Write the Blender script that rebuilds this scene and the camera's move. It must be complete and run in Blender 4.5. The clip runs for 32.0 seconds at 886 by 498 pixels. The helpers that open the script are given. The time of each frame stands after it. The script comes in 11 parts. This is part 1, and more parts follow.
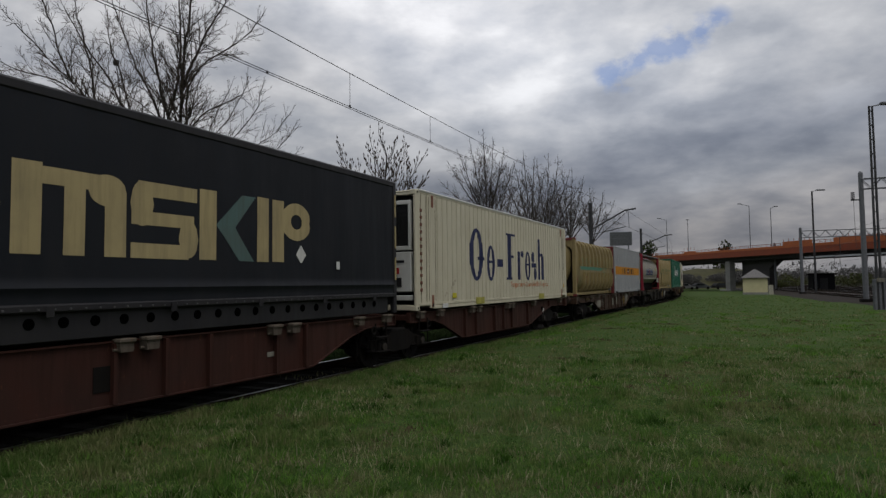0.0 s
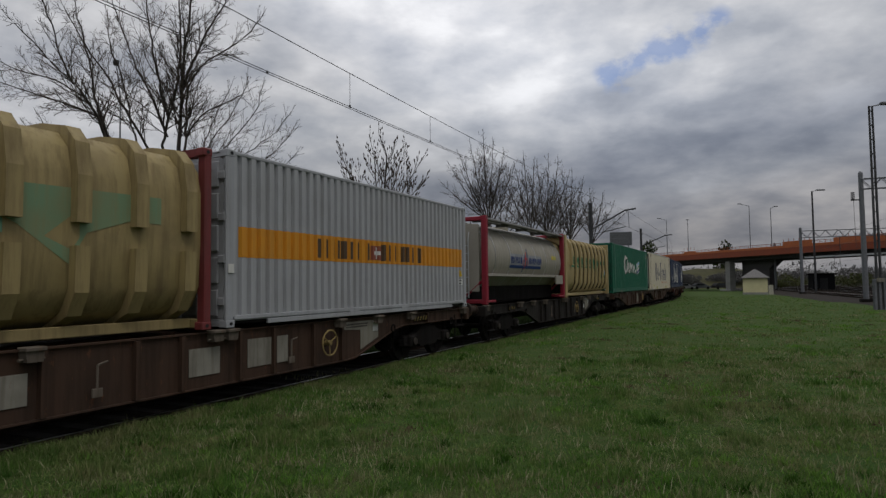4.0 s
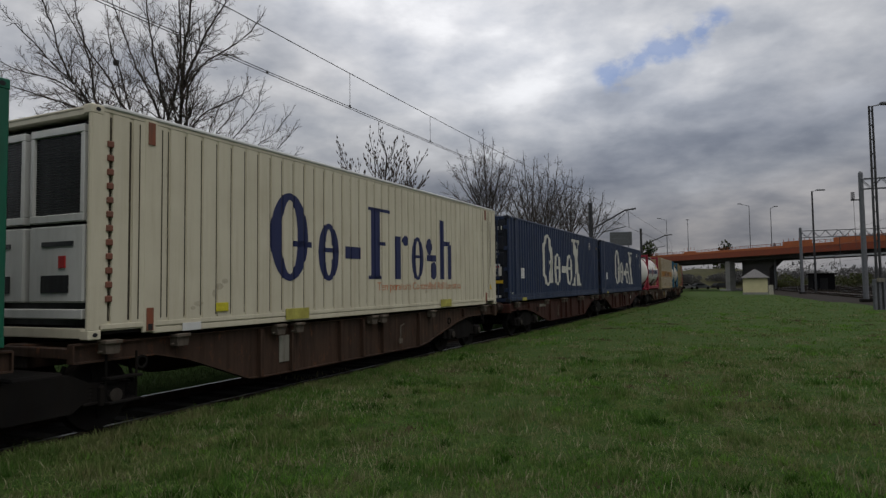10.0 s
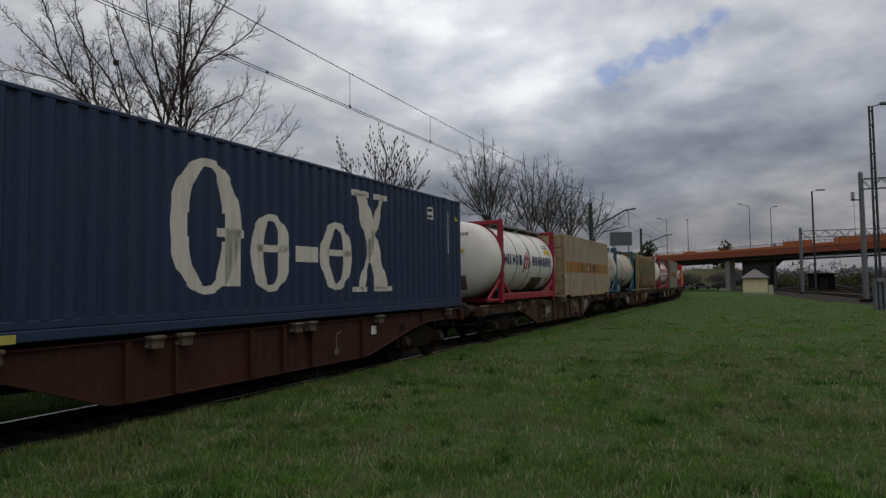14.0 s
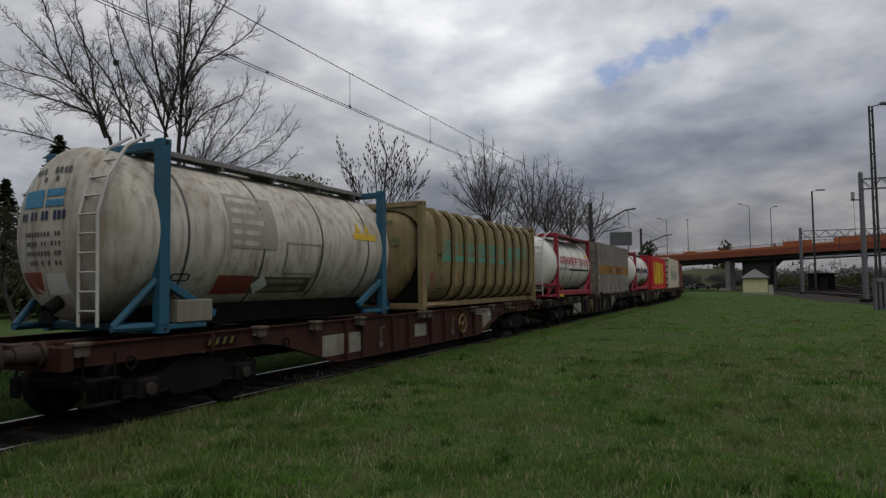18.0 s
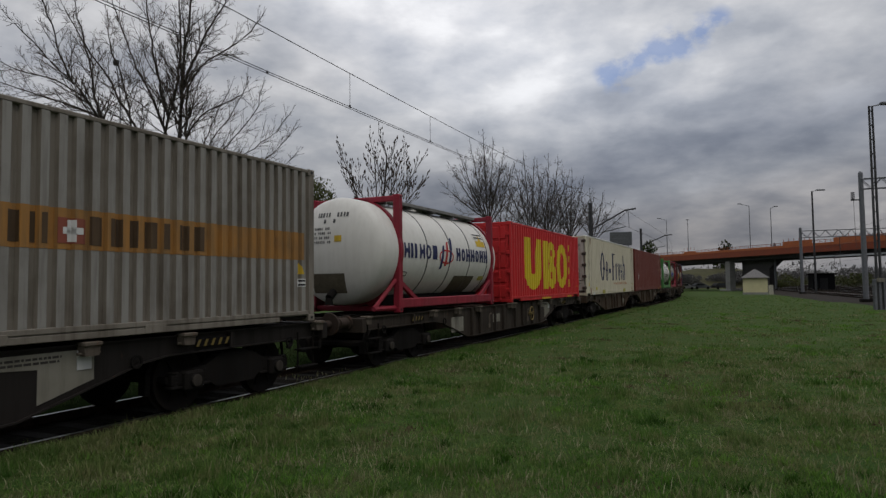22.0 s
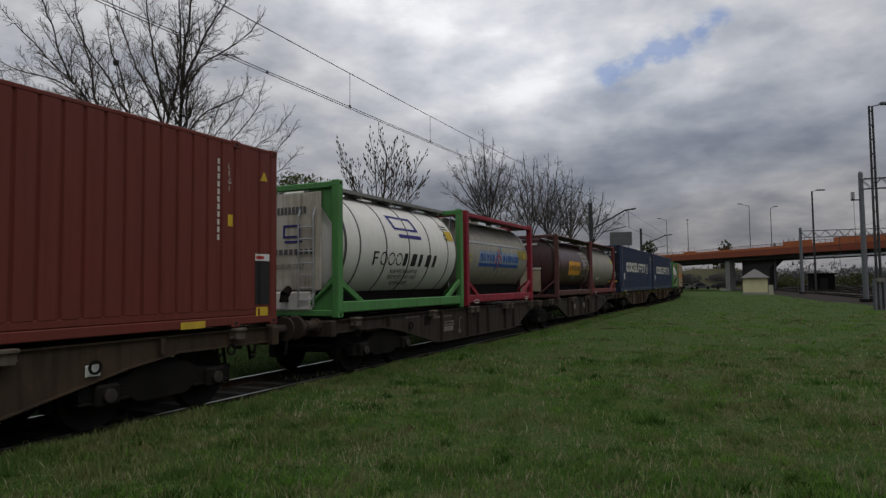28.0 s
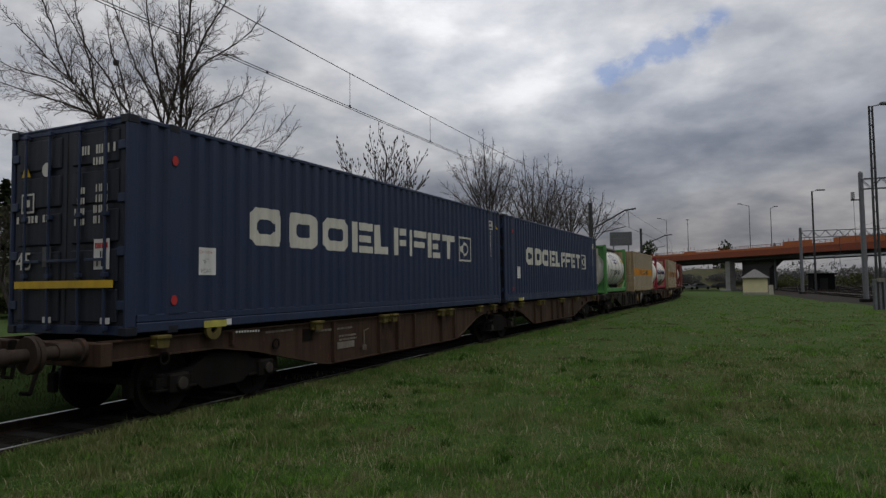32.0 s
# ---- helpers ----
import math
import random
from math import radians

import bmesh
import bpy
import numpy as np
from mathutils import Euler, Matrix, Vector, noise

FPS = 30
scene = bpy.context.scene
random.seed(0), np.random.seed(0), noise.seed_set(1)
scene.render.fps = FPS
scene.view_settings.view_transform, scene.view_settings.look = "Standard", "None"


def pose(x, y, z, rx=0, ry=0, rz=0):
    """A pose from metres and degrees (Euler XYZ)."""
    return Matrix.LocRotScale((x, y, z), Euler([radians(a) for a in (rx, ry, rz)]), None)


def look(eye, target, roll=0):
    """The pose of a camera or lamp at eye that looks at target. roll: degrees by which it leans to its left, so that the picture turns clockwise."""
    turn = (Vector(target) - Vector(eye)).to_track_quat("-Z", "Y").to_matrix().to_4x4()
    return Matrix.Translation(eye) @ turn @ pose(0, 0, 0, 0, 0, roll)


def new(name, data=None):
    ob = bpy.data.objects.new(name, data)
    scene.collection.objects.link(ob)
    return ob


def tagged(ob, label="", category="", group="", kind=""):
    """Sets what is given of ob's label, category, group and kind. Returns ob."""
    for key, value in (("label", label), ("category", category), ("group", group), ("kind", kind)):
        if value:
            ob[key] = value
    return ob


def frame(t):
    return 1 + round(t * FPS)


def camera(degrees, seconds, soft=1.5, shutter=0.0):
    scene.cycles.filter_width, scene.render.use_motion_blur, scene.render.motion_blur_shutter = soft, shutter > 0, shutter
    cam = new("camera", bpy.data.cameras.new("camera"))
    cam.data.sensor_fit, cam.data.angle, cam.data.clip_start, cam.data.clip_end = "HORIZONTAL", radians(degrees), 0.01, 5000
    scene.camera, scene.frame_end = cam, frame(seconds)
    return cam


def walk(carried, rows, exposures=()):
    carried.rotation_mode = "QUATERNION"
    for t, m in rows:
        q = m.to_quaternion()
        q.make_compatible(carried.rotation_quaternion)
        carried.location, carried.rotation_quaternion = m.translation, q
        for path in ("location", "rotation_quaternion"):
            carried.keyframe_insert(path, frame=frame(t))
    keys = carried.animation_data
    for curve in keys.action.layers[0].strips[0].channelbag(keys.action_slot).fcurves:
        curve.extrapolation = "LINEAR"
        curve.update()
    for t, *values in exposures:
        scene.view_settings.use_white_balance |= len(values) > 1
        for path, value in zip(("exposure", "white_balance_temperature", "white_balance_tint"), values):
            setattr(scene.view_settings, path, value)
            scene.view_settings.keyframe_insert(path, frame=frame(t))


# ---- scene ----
import functools
import itertools

# ================= camera: stands still on a tripod =================
EYE = (0.0, 0.0, 1.788)
cam = camera(68.317, 32.0, soft=1.4)
STAND = look(EYE, (0.0, 100 * math.cos(radians(3.1097)), 1.788 + 100 * math.sin(radians(3.1097))), roll=-0.7077)
walk(cam, [(0.0, STAND), (32.0, STAND)], exposures=[(0.0, 0.0), (32.0, 0.0)])

# ================= the line of the track and the train's run =================
HEAD = radians(25.322)      # the straight's heading, to the right of +y
GAP = 8.435                 # from the camera to the middle of the track
BEND_AT, BEND_R = 60.0, 400.0


def track_at(s, w=0.0, z=0.0):
    """Point of the track s metres along it, w metres to its right; and its heading."""
    u = max(s - BEND_AT, 0.0)
    phi = u / BEND_R
    lx, ly = (1 - math.cos(phi)) * BEND_R, math.sin(phi) * BEND_R + (s - u)
    c, n = math.cos(HEAD), math.sin(HEAD)
    h = HEAD - phi
    x = -GAP * c + ly * n - lx * c + w * math.cos(h)
    y = GAP * n + ly * c + lx * n - w * math.sin(h)
    return Vector((x, y, z)), h


def track_pose(s, w=0.0, z=0.0):
    p, h = track_at(s, w, z)
    return pose(p.x, p.y, p.z, 0, 0, 90 - math.degrees(h))


def run(t):
    """Metres the train has gone at t seconds."""
    return 7.65277 * t + 0.0162584 * t * t


# ================= world, sun =================
world = bpy.data.worlds.new("overcast_sky")
scene.world = world
world.use_nodes = True
nt = world.node_tree
nt.nodes.clear()


def wn(kind, **kw):
    n = nt.nodes.new(kind)
    for k, v in kw.items():
        n.inputs[k].default_value = v
    return n


SUN_EL, SUN_AZ = radians(63), radians(148)    # azimuth clockwise from +y: high to the right, a little behind the camera, behind cloud
GLOW_EL, GLOW_AZ = radians(52), radians(40)   # where the cloud ahead is thinnest
sky = wn("ShaderNodeTexSky")
sky.sky_type, sky.sun_disc, sky.sun_elevation, sky.sun_rotation = 'NISHITA', False, SUN_EL, SUN_AZ
co = wn("ShaderNodeTexCoord")
sep = wn("ShaderNodeSeparateXYZ")
nt.links.new(co.outputs["Generated"], sep.inputs[0])


def wmath(op, a, b=None, c=None, clamp=False):
    n = wn("ShaderNodeMath")
    n.operation, n.use_clamp = op, clamp
    for i, v in enumerate((a, b, c)):
        if v is None:
            continue
        if isinstance(v, (int, float)):
            n.inputs[i].default_value = v
        else:
            nt.links.new(v, n.inputs[i])
    return n.outputs[0]


def wnoise(scale, detail, rough, shift, stretch=(1, 1, 1)):
    m = wn("ShaderNodeMapping", Location=shift, Scale=stretch)
    nt.links.new(co.outputs["Generated"], m.inputs[0])
    n = wn("ShaderNodeTexNoise", Scale=scale, Detail=detail, Roughness=rough)
    nt.links.new(m.outputs[0], n.inputs["Vector"])
    return n.outputs["Fac"]


def wramp(fac, stops):
    r = wn("ShaderNodeValToRGB")
    el = r.color_ramp.elements
    while len(el) < len(stops):
        el.new(0.5)
    for e, (p, c) in zip(el, stops):
        e.position, e.color = p, (*c, 1)
    nt.links.new(fac, r.inputs[0])
    return r.outputs[0]


def wmix(kind, fac, a, b):
    n = wn("ShaderNodeMix")
    n.data_type, n.blend_type = 'RGBA', kind
    for v, i in ((fac, 0), (a, 6), (b, 7)):
        if isinstance(v, (int, float)):
            n.inputs[i].default_value = v
        elif isinstance(v, tuple):
            n.inputs[i].default_value = (*v, 1)
        else:
            nt.links.new(v, n.inputs[i])
    return n.outputs[2]


# cloud deck: a flat layer seen in perspective, pale low down, a darker belt above it, brightest towards the zenith
tilt = wmath('ADD', wmath('SUBTRACT', sep.outputs[2], wmath('MULTIPLY', sep.outputs[0], 0.20)), 0.03)
deck = wramp(tilt, [(0.0, (0.300, 0.298, 0.312)), (0.035, (0.338, 0.334, 0.345)), (0.065, (0.318, 0.322, 0.345)), (0.095, (0.275, 0.292, 0.33)), (0.15, (0.268, 0.290, 0.340)), (0.215, (0.49, 0.51, 0.555)), (0.30, (0.66, 0.68, 0.725)), (0.42, (0.70, 0.715, 0.76)), (0.55, (0.70, 0.72, 0.77)), (1.0, (0.60, 0.63, 0.69))])
lift_z = wmath('ADD', wmath('MAXIMUM', sep.outputs[2], 0.0), 0.24)
flat = wn("ShaderNodeVectorMath")
flat.operation = 'DIVIDE'
nt.links.new(co.outputs["Generated"], flat.inputs[0])
lifted = wn("ShaderNodeCombineXYZ")
for i in range(3):
    nt.links.new(lift_z, lifted.inputs[i])
nt.links.new(lifted.outputs[0], flat.inputs[1])


def wlayer(scale, detail, rough, shift, warp=0.0):
    m = wn("ShaderNodeMapping", Location=shift)
    nt.links.new(flat.outputs[0], m.inputs[0])
    n = wn("ShaderNodeTexNoise", Scale=scale, Detail=detail, Roughness=rough, Distortion=warp)
    nt.links.new(m.outputs[0], n.inputs["Vector"])
    return n.outputs["Fac"]


puffs = wlayer(3.4, 7, 0.50, (1.7, 0.9, 0.6), 0.15)
swell = wlayer(0.9, 3, 0.5, (4.2, 2.4, 0.1))
lumps = wnoise(8.5, 7, 0.56, (0.4, 1.3, 0.7), (1.0, 1.0, 2.1))
relief = wmath('ADD', wmath('MULTIPLY', puffs, 0.50), wmath('ADD', wmath('MULTIPLY', swell, 0.18), wmath('MULTIPLY', lumps, 0.32)))
relief = wmath('ADD', wmath('MULTIPLY', wmath('SUBTRACT', relief, 0.5), 1.22), 0.5)
shade = wramp(relief, [(0.28, (0.55, 0.58, 0.64)), (0.39, (0.72, 0.745, 0.79)), (0.47, (0.91, 0.92, 0.94)), (0.54, (1.09, 1.08, 1.07)), (0.61, (1.30, 1.28, 1.25)), (0.72, (1.48, 1.45, 1.41))])
cloud = wmix('MULTIPLY', 1.0, deck, shade)
# the cloud is brightest where it is thin, and round the hidden sun
toward = wn("ShaderNodeVectorMath")
toward.operation = 'DOT_PRODUCT'
nt.links.new(co.outputs["Generated"], toward.inputs[0])
toward.inputs[1].default_value = (math.sin(GLOW_AZ) * math.cos(GLOW_EL), math.cos(GLOW_AZ) * math.cos(GLOW_EL), math.sin(GLOW_EL))
cloud = wmix('MULTIPLY', 1.0, cloud, wramp(toward.outputs["Value"], [(0.0, (0.68,) * 3), (0.28, (0.72,) * 3), (0.40, (0.68,) * 3), (0.50, (0.64,) * 3), (0.60, (0.71,) * 3), (0.69, (0.97,) * 3), (0.76, (1.05,) * 3), (0.85, (0.80,) * 3), (1.0, (0.95,) * 3)]))
# one slanting break where the blue of the sky shows
gap_noise = wnoise(15.0, 7, 0.62, (0.33, 0.9, 0.2), (1.0, 1.0, 1.6))
near_spot = None
for at_, size in (((0.246, 0.922, 0.300), 0.034), ((0.262, 0.917, 0.300), 0.036), ((0.284, 0.908, 0.308), 0.034), ((0.306, 0.896, 0.320), 0.034), ((0.330, 0.884, 0.331), 0.034), ((0.352, 0.872, 0.340), 0.030), ((0.372, 0.861, 0.347), 0.026)):
    spot = wn("ShaderNodeVectorMath")
    spot.operation = 'DISTANCE'
    nt.links.new(co.outputs["Generated"], spot.inputs[0])
    spot.inputs[1].default_value = at_
    d1 = wmath('SUBTRACT', 1.0, wmath('DIVIDE', spot.outputs["Value"], size), clamp=True)
    near_spot = d1 if near_spot is None else wmath('MAXIMUM', near_spot, d1)
hole = wramp(wmath('ADD', near_spot, wmath('MULTIPLY', wmath('SUBTRACT', gap_noise, 0.5), 5.0)), [(0.15, (0, 0, 0)), (1.0, (1, 1, 1))])
hole = wmath('MULTIPLY', hole, wmath('MULTIPLY', near_spot, 1.9, clamp=True))
blue = wmix('MULTIPLY', 1.0, sky.outputs[0], (0.105, 0.110, 0.135))
final = wmix('MIX', wmath('MULTIPLY', hole, 0.62), cloud, blue)
bg = wn("ShaderNodeBackground", Strength=1.0)
nt.links.new(final, bg.inputs[0])
wout = wn("ShaderNodeOutputWorld")
nt.links.new(bg.outputs[0], wout.inputs[0])

sun = new("sun", bpy.data.lights.new("sun", 'SUN'))
sun.data.energy, sun.data.angle, sun.data.color = 1.0, radians(35), (1.0, 0.96, 0.9)
SUN_DIR = Vector((math.sin(SUN_AZ) * math.cos(SUN_EL), math.cos(SUN_AZ) * math.cos(SUN_EL), math.sin(SUN_EL)))
sun.matrix_world = look(SUN_DIR * 50, (0, 0, 0))


# ================= materials =================
def material(name):
    m = bpy.data.materials.new(name)
    m.use_nodes = True
    return m, m.node_tree, m.node_tree.nodes["Principled BSDF"]


def link(t, a, b):
    t.links.new(a, b)


def noise_of(t, coord, scale, detail=5, rough=0.6, stretch=(1, 1, 1)):
    m = t.nodes.new("ShaderNodeMapping")
    m.inputs["Scale"].default_value = stretch
    t.links.new(coord, m.inputs[0])
    n = t.nodes.new("ShaderNodeTexNoise")
    n.inputs["Scale"].default_value, n.inputs["Detail"].default_value, n.inputs["Roughness"].default_value = scale, detail, rough
    t.links.new(m.outputs[0], n.inputs["Vector"])
    return n.outputs["Fac"]


def ramp_of(t, fac, a, b, ca=(0, 0, 0), cb=(1, 1, 1)):
    r = t.nodes.new("ShaderNodeValToRGB")
    r.color_ramp.elements[0].position, r.color_ramp.elements[1].position = a, b
    r.color_ramp.elements[0].color, r.color_ramp.elements[1].color = (*ca, 1), (*cb, 1)
    t.links.new(fac, r.inputs[0])
    return r.outputs[0]


def mix_of(t, fac, a, b):
    m = t.nodes.new("ShaderNodeMix")
    m.data_type = 'RGBA'
    for v, i in ((fac, 0), (a, 6), (b, 7)):
        if isinstance(v, (int, float)):
            m.inputs[i].default_value = v
        elif isinstance(v, tuple):
            m.inputs[i].default_value = (*v, 1)
        else:
            t.links.new(v, m.inputs[i])
    return m.outputs[2]


def bump_of(t, b, fac, strength, dist=0.02):
    n = t.nodes.new("ShaderNodeBump")
    n.inputs["Strength"].default_value, n.inputs["Distance"].default_value = strength, dist
    t.links.new(fac, n.inputs["Height"])
    t.links.new(n.outputs[0], b.inputs["Normal"])


def coords(t, kind="Object"):
    return t.nodes.new("ShaderNodeTexCoord").outputs[kind]


DEEP = 0.76     # soiled old paint is deeper than the colour card


@functools.cache
def paint(name, colour, dirt=0.35, dirt_colour=(0.10, 0.085, 0.065), rough=0.55, metal=0.0, rust=0.0, streak=1.0, fade=0.12, gloss=0.28):
    """Weathered paint on steel: faded patches, rain streaks, grime and rust spots."""
    colour = tuple(c * DEEP for c in colour)
    dirt_colour = tuple(c * DEEP for c in dirt_colour)
    m, t, b = material(name)
    co = coords(t)
    n1 = noise_of(t, co, 1.3, 4, 0.6)
    n2 = noise_of(t, co, 3.0, 6, 0.65, (2.6, 2.6, 0.22))
    n3 = noise_of(t, co, 22.0, 4, 0.6)
    pale = tuple(min(1.0, c * 0.9 + 0.012) for c in colour)
    col = mix_of(t, ramp_of(t, n1, 0.35, 0.7, (0, 0, 0), (fade * 4,) * 3), colour, pale)
    f = ramp_of(t, n2, 0.46, 0.72, (0, 0, 0), (dirt * streak,) * 3)
    col = mix_of(t, f, col, dirt_colour)
    f2 = ramp_of(t, n1, 0.45, 0.68, (0, 0, 0), (dirt * 0.6,) * 3)
    col = mix_of(t, f2, col, dirt_colour)
    if rust:
        n4 = noise_of(t, co, 5.0, 8, 0.72, (1.6, 1.6, 0.7))
        f3 = ramp_of(t, n4, 0.66 - 0.14 * rust, 0.78 - 0.1 * rust)
        col = mix_of(t, f3, col, (0.13, 0.055, 0.028))
    link(t, col, b.inputs["Base Color"])
    link(t, ramp_of(t, n2, 0.3, 0.75, (rough - 0.08,) * 3, (min(1, rough + 0.25),) * 3), b.inputs["Roughness"])
    b.inputs["Metallic"].default_value = metal
    b.inputs["Specular IOR Level"].default_value = gloss
    bump_of(t, b, n3, 0.12, 0.004)
    return m


@functools.cache
def plain(name, colour, rough=0.7, metal=0.0, vary=0.25, scale=6.0, bump=0.2):
    m, t, b = material(name)
    co = coords(t)
    n1 = noise_of(t, co, scale, 6, 0.65)
    n2 = noise_of(t, co, scale * 9, 3, 0.6)
    lo = tuple(c * (1 - vary) for c in colour)
    hi = tuple(min(1, c * (1 + vary)) for c in colour)
    col = mix_of(t, ramp_of(t, n1, 0.3, 0.7), lo, hi)
    col = mix_of(t, ramp_of(t, n2, 0.35, 0.75, (0, 0, 0), (0.35,) * 3), col, lo)
    link(t, col, b.inputs["Base Color"])
    b.inputs["Roughness"].default_value, b.inputs["Metallic"].default_value = rough, metal
    b.inputs["Specular IOR Level"].default_value = 0.5 if rough < 0.5 else 0.12
    bump_of(t, b, n2, bump, 0.01)
    return m


def ground_material():
    m, t, b = material("meadow_soil_and_grass")
    co = coords(t)
    a = noise_of(t, co, 0.22, 5, 0.6)
    c2 = noise_of(t, co, 1.6, 6, 0.65)
    c3 = noise_of(t, co, 16, 6, 0.7)
    col = mix_of(t, ramp_of(t, a, 0.35, 0.68), (0.038, 0.082, 0.014), (0.052, 0.098, 0.020))
    col = mix_of(t, ramp_of(t, c2, 0.46, 0.66, (0, 0, 0), (0.8,) * 3), col, (0.105, 0.105, 0.046))
    col = mix_of(t, ramp_of(t, c3, 0.35, 0.75, (0, 0, 0), (0.7,) * 3), col, (0.034, 0.052, 0.014))
    link(t, col, b.inputs["Base Color"])
    b.inputs["Roughness"].default_value = 0.95
    b.inputs["Specular IOR Level"].default_value = 0.1
    bump_of(t, b, c3, 0.9, 0.06)
    return m


def blade_material(name, stops, worn=(0.09, 0.097, 0.035), lush=(0.05, 0.09, 0.02)):
    m, t, b = material(name)
    g = t.nodes.new("ShaderNodeNewGeometry")
    r = t.nodes.new("ShaderNodeValToRGB")
    el = r.color_ramp.elements
    while len(el) < len(stops):
        el.new(0.5)
    for e, (p, c) in zip(el, stops):
        e.position, e.color = p, (*c, 1)
    t.links.new(g.outputs["Random Per Island"], r.inputs[0])
    n = noise_of(t, coords(t), 0.32, 5, 0.62)
    n2 = noise_of(t, coords(t), 1.9, 5, 0.65)
    col = mix_of(t, ramp_of(t, n, 0.44, 0.66, (0, 0, 0), (0.7,) * 3), r.outputs[0], worn)
    col = mix_of(t, ramp_of(t, n2, 0.54, 0.66, (0, 0, 0), (0.75,) * 3), col, worn)
    col = mix_of(t, ramp_of(t, n2, 0.34, 0.48, (0.85,) * 3, (0, 0, 0)), col, lush)
    link(t, col, b.inputs["Base Color"])
    b.inputs["Roughness"].default_value = 0.75
    thin = t.nodes.new("ShaderNodeBsdfTranslucent")
    link(t, col, thin.inputs["Color"])
    both = t.nodes.new("ShaderNodeMixShader")
    both.inputs[0].default_value = 0.4
    link(t, b.outputs[0], both.inputs[1])
    link(t, thin.outputs[0], both.inputs[2])
    link(t, both.outputs[0], t.nodes["Material Output"].inputs["Surface"])
    b.inputs["Specular IOR Level"].default_value = 0.15
    return m


def ballast_material():
    m, t, b = material("shaded_ballast_stones")
    co = coords(t)
    v = t.nodes.new("ShaderNodeTexVoronoi")
    v.inputs["Scale"].default_value = 18
    t.links.new(co, v.inputs["Vector"])
    n = noise_of(t, co, 2.0, 5, 0.6)
    # stone colours kept near black: they hold the shade under the train
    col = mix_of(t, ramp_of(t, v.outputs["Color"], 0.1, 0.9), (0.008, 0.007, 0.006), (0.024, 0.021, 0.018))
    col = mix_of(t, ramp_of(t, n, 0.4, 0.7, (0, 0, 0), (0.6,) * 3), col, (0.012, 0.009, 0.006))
    link(t, col, b.inputs["Base Color"])
    b.inputs["Roughness"].default_value = 0.95
    b.inputs["Specular IOR Level"].default_value = 0.04
    bump_of(t, b, v.outputs["Distance"], 1.0, 0.04)
    return m


def bark_material():
    m, t, b = material("grey_brown_bark")
    n = noise_of(t, coords(t), 14, 6, 0.7, (1, 1, 0.3))
    link(t, mix_of(t, ramp_of(t, n, 0.3, 0.7), (0.022, 0.019, 0.017), (0.07, 0.06, 0.052)), b.inputs["Base Color"])
    b.inputs["Roughness"].default_value = 0.9
    b.inputs["Specular IOR Level"].default_value = 0.1
    bump_of(t, b, n, 0.6, 0.02)
    return m


GROUND = ground_material()
BALLAST = ballast_material()
BARK = bark_material()
TWIG = plain("twig_bark", (0.070, 0.057, 0.048), 0.9, vary=0.3, scale=3)
RAIL_STEEL = paint("rusty_rail_side", (0.03, 0.02, 0.015), 0.4, rough=0.8, gloss=0.05)
RAIL_TOP = plain("polished_rail_head", (0.42, 0.42, 0.42), 0.32, 1.0, 0.1)
# concrete taken almost to black for the shade under the wagons
SLEEPER = plain("weathered_shaded_sleeper", (0.02, 0.018, 0.016), 0.9)
# oily black, deepened further by the shade beneath the wagons
UNDER = paint("oily_shaded_undercarriage", (0.010, 0.009, 0.0085), 0.5, (0.018, 0.014, 0.011), 0.8, 0.0, gloss=0.05)
WHEEL = paint("dark_wheel_steel", (0.013, 0.011, 0.010), 0.5, (0.024, 0.018, 0.014), 0.7, 0.0, gloss=0.08)
GALV = plain("galvanised_steel", (0.42, 0.43, 0.44), 0.45, 0.8, 0.15)
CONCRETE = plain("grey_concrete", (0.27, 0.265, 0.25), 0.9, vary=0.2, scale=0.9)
# concrete under the bridge, with the low light there put into its colour
CONCRETE_DARK = plain("shaded_concrete", (0.075, 0.072, 0.072), 0.9, vary=0.25, scale=0.7)
ORANGE = paint("rust_orange_bridge_paint", (0.34, 0.075, 0.03), 0.3, rough=0.6)
ORANGE_LIGHT = paint("orange_parapet_paint", (0.56, 0.155, 0.05), 0.2, rough=0.6)
WHITE = paint("white_marking_paint", (0.74, 0.73, 0.69), 0.22, rough=0.6)
YELLOW = paint("yellow_marking_paint", (0.72, 0.48, 0.03), 0.25, rough=0.6)
BLACK = paint("black_marking_paint", (0.015, 0.015, 0.017), 0.1, rough=0.6)
RED = paint("red_marking_paint", (0.5, 0.03, 0.03), 0.2, rough=0.6)
MAST = plain("dark_painted_mast_steel", (0.06, 0.06, 0.062), 0.6, 0.3)
MAST_GREY = plain("grey_mast_steel", (0.15, 0.155, 0.165), 0.6, 0.3)
WIRE = plain("overhead_wire_copper", (0.035, 0.032, 0.03), 0.6, 0.4)


# ================= mesh helpers =================
def add(bm, verts, faces):
    vs = [bm.verts.new(v) for v in verts]
    for f in faces:
        try:
            bm.faces.new([vs[i] for i in f])
        except ValueError:
            pass
    return vs


BOX_F = ((0, 3, 2, 1), (4, 5, 6, 7), (0, 1, 5, 4), (1, 2, 6, 5), (2, 3, 7, 6), (3, 0, 4, 7))


def box(bm, x0, x1, y0, y1, z0, z1, m=None):
    vs = [(x0, y0, z0), (x1, y0, z0), (x1, y1, z0), (x0, y1, z0), (x0, y0, z1), (x1, y0, z1), (x1, y1, z1), (x0, y1, z1)]
    if m is not None:
        vs = [m @ Vector(v) for v in vs]
    add(bm, vs, BOX_F)
    return bm


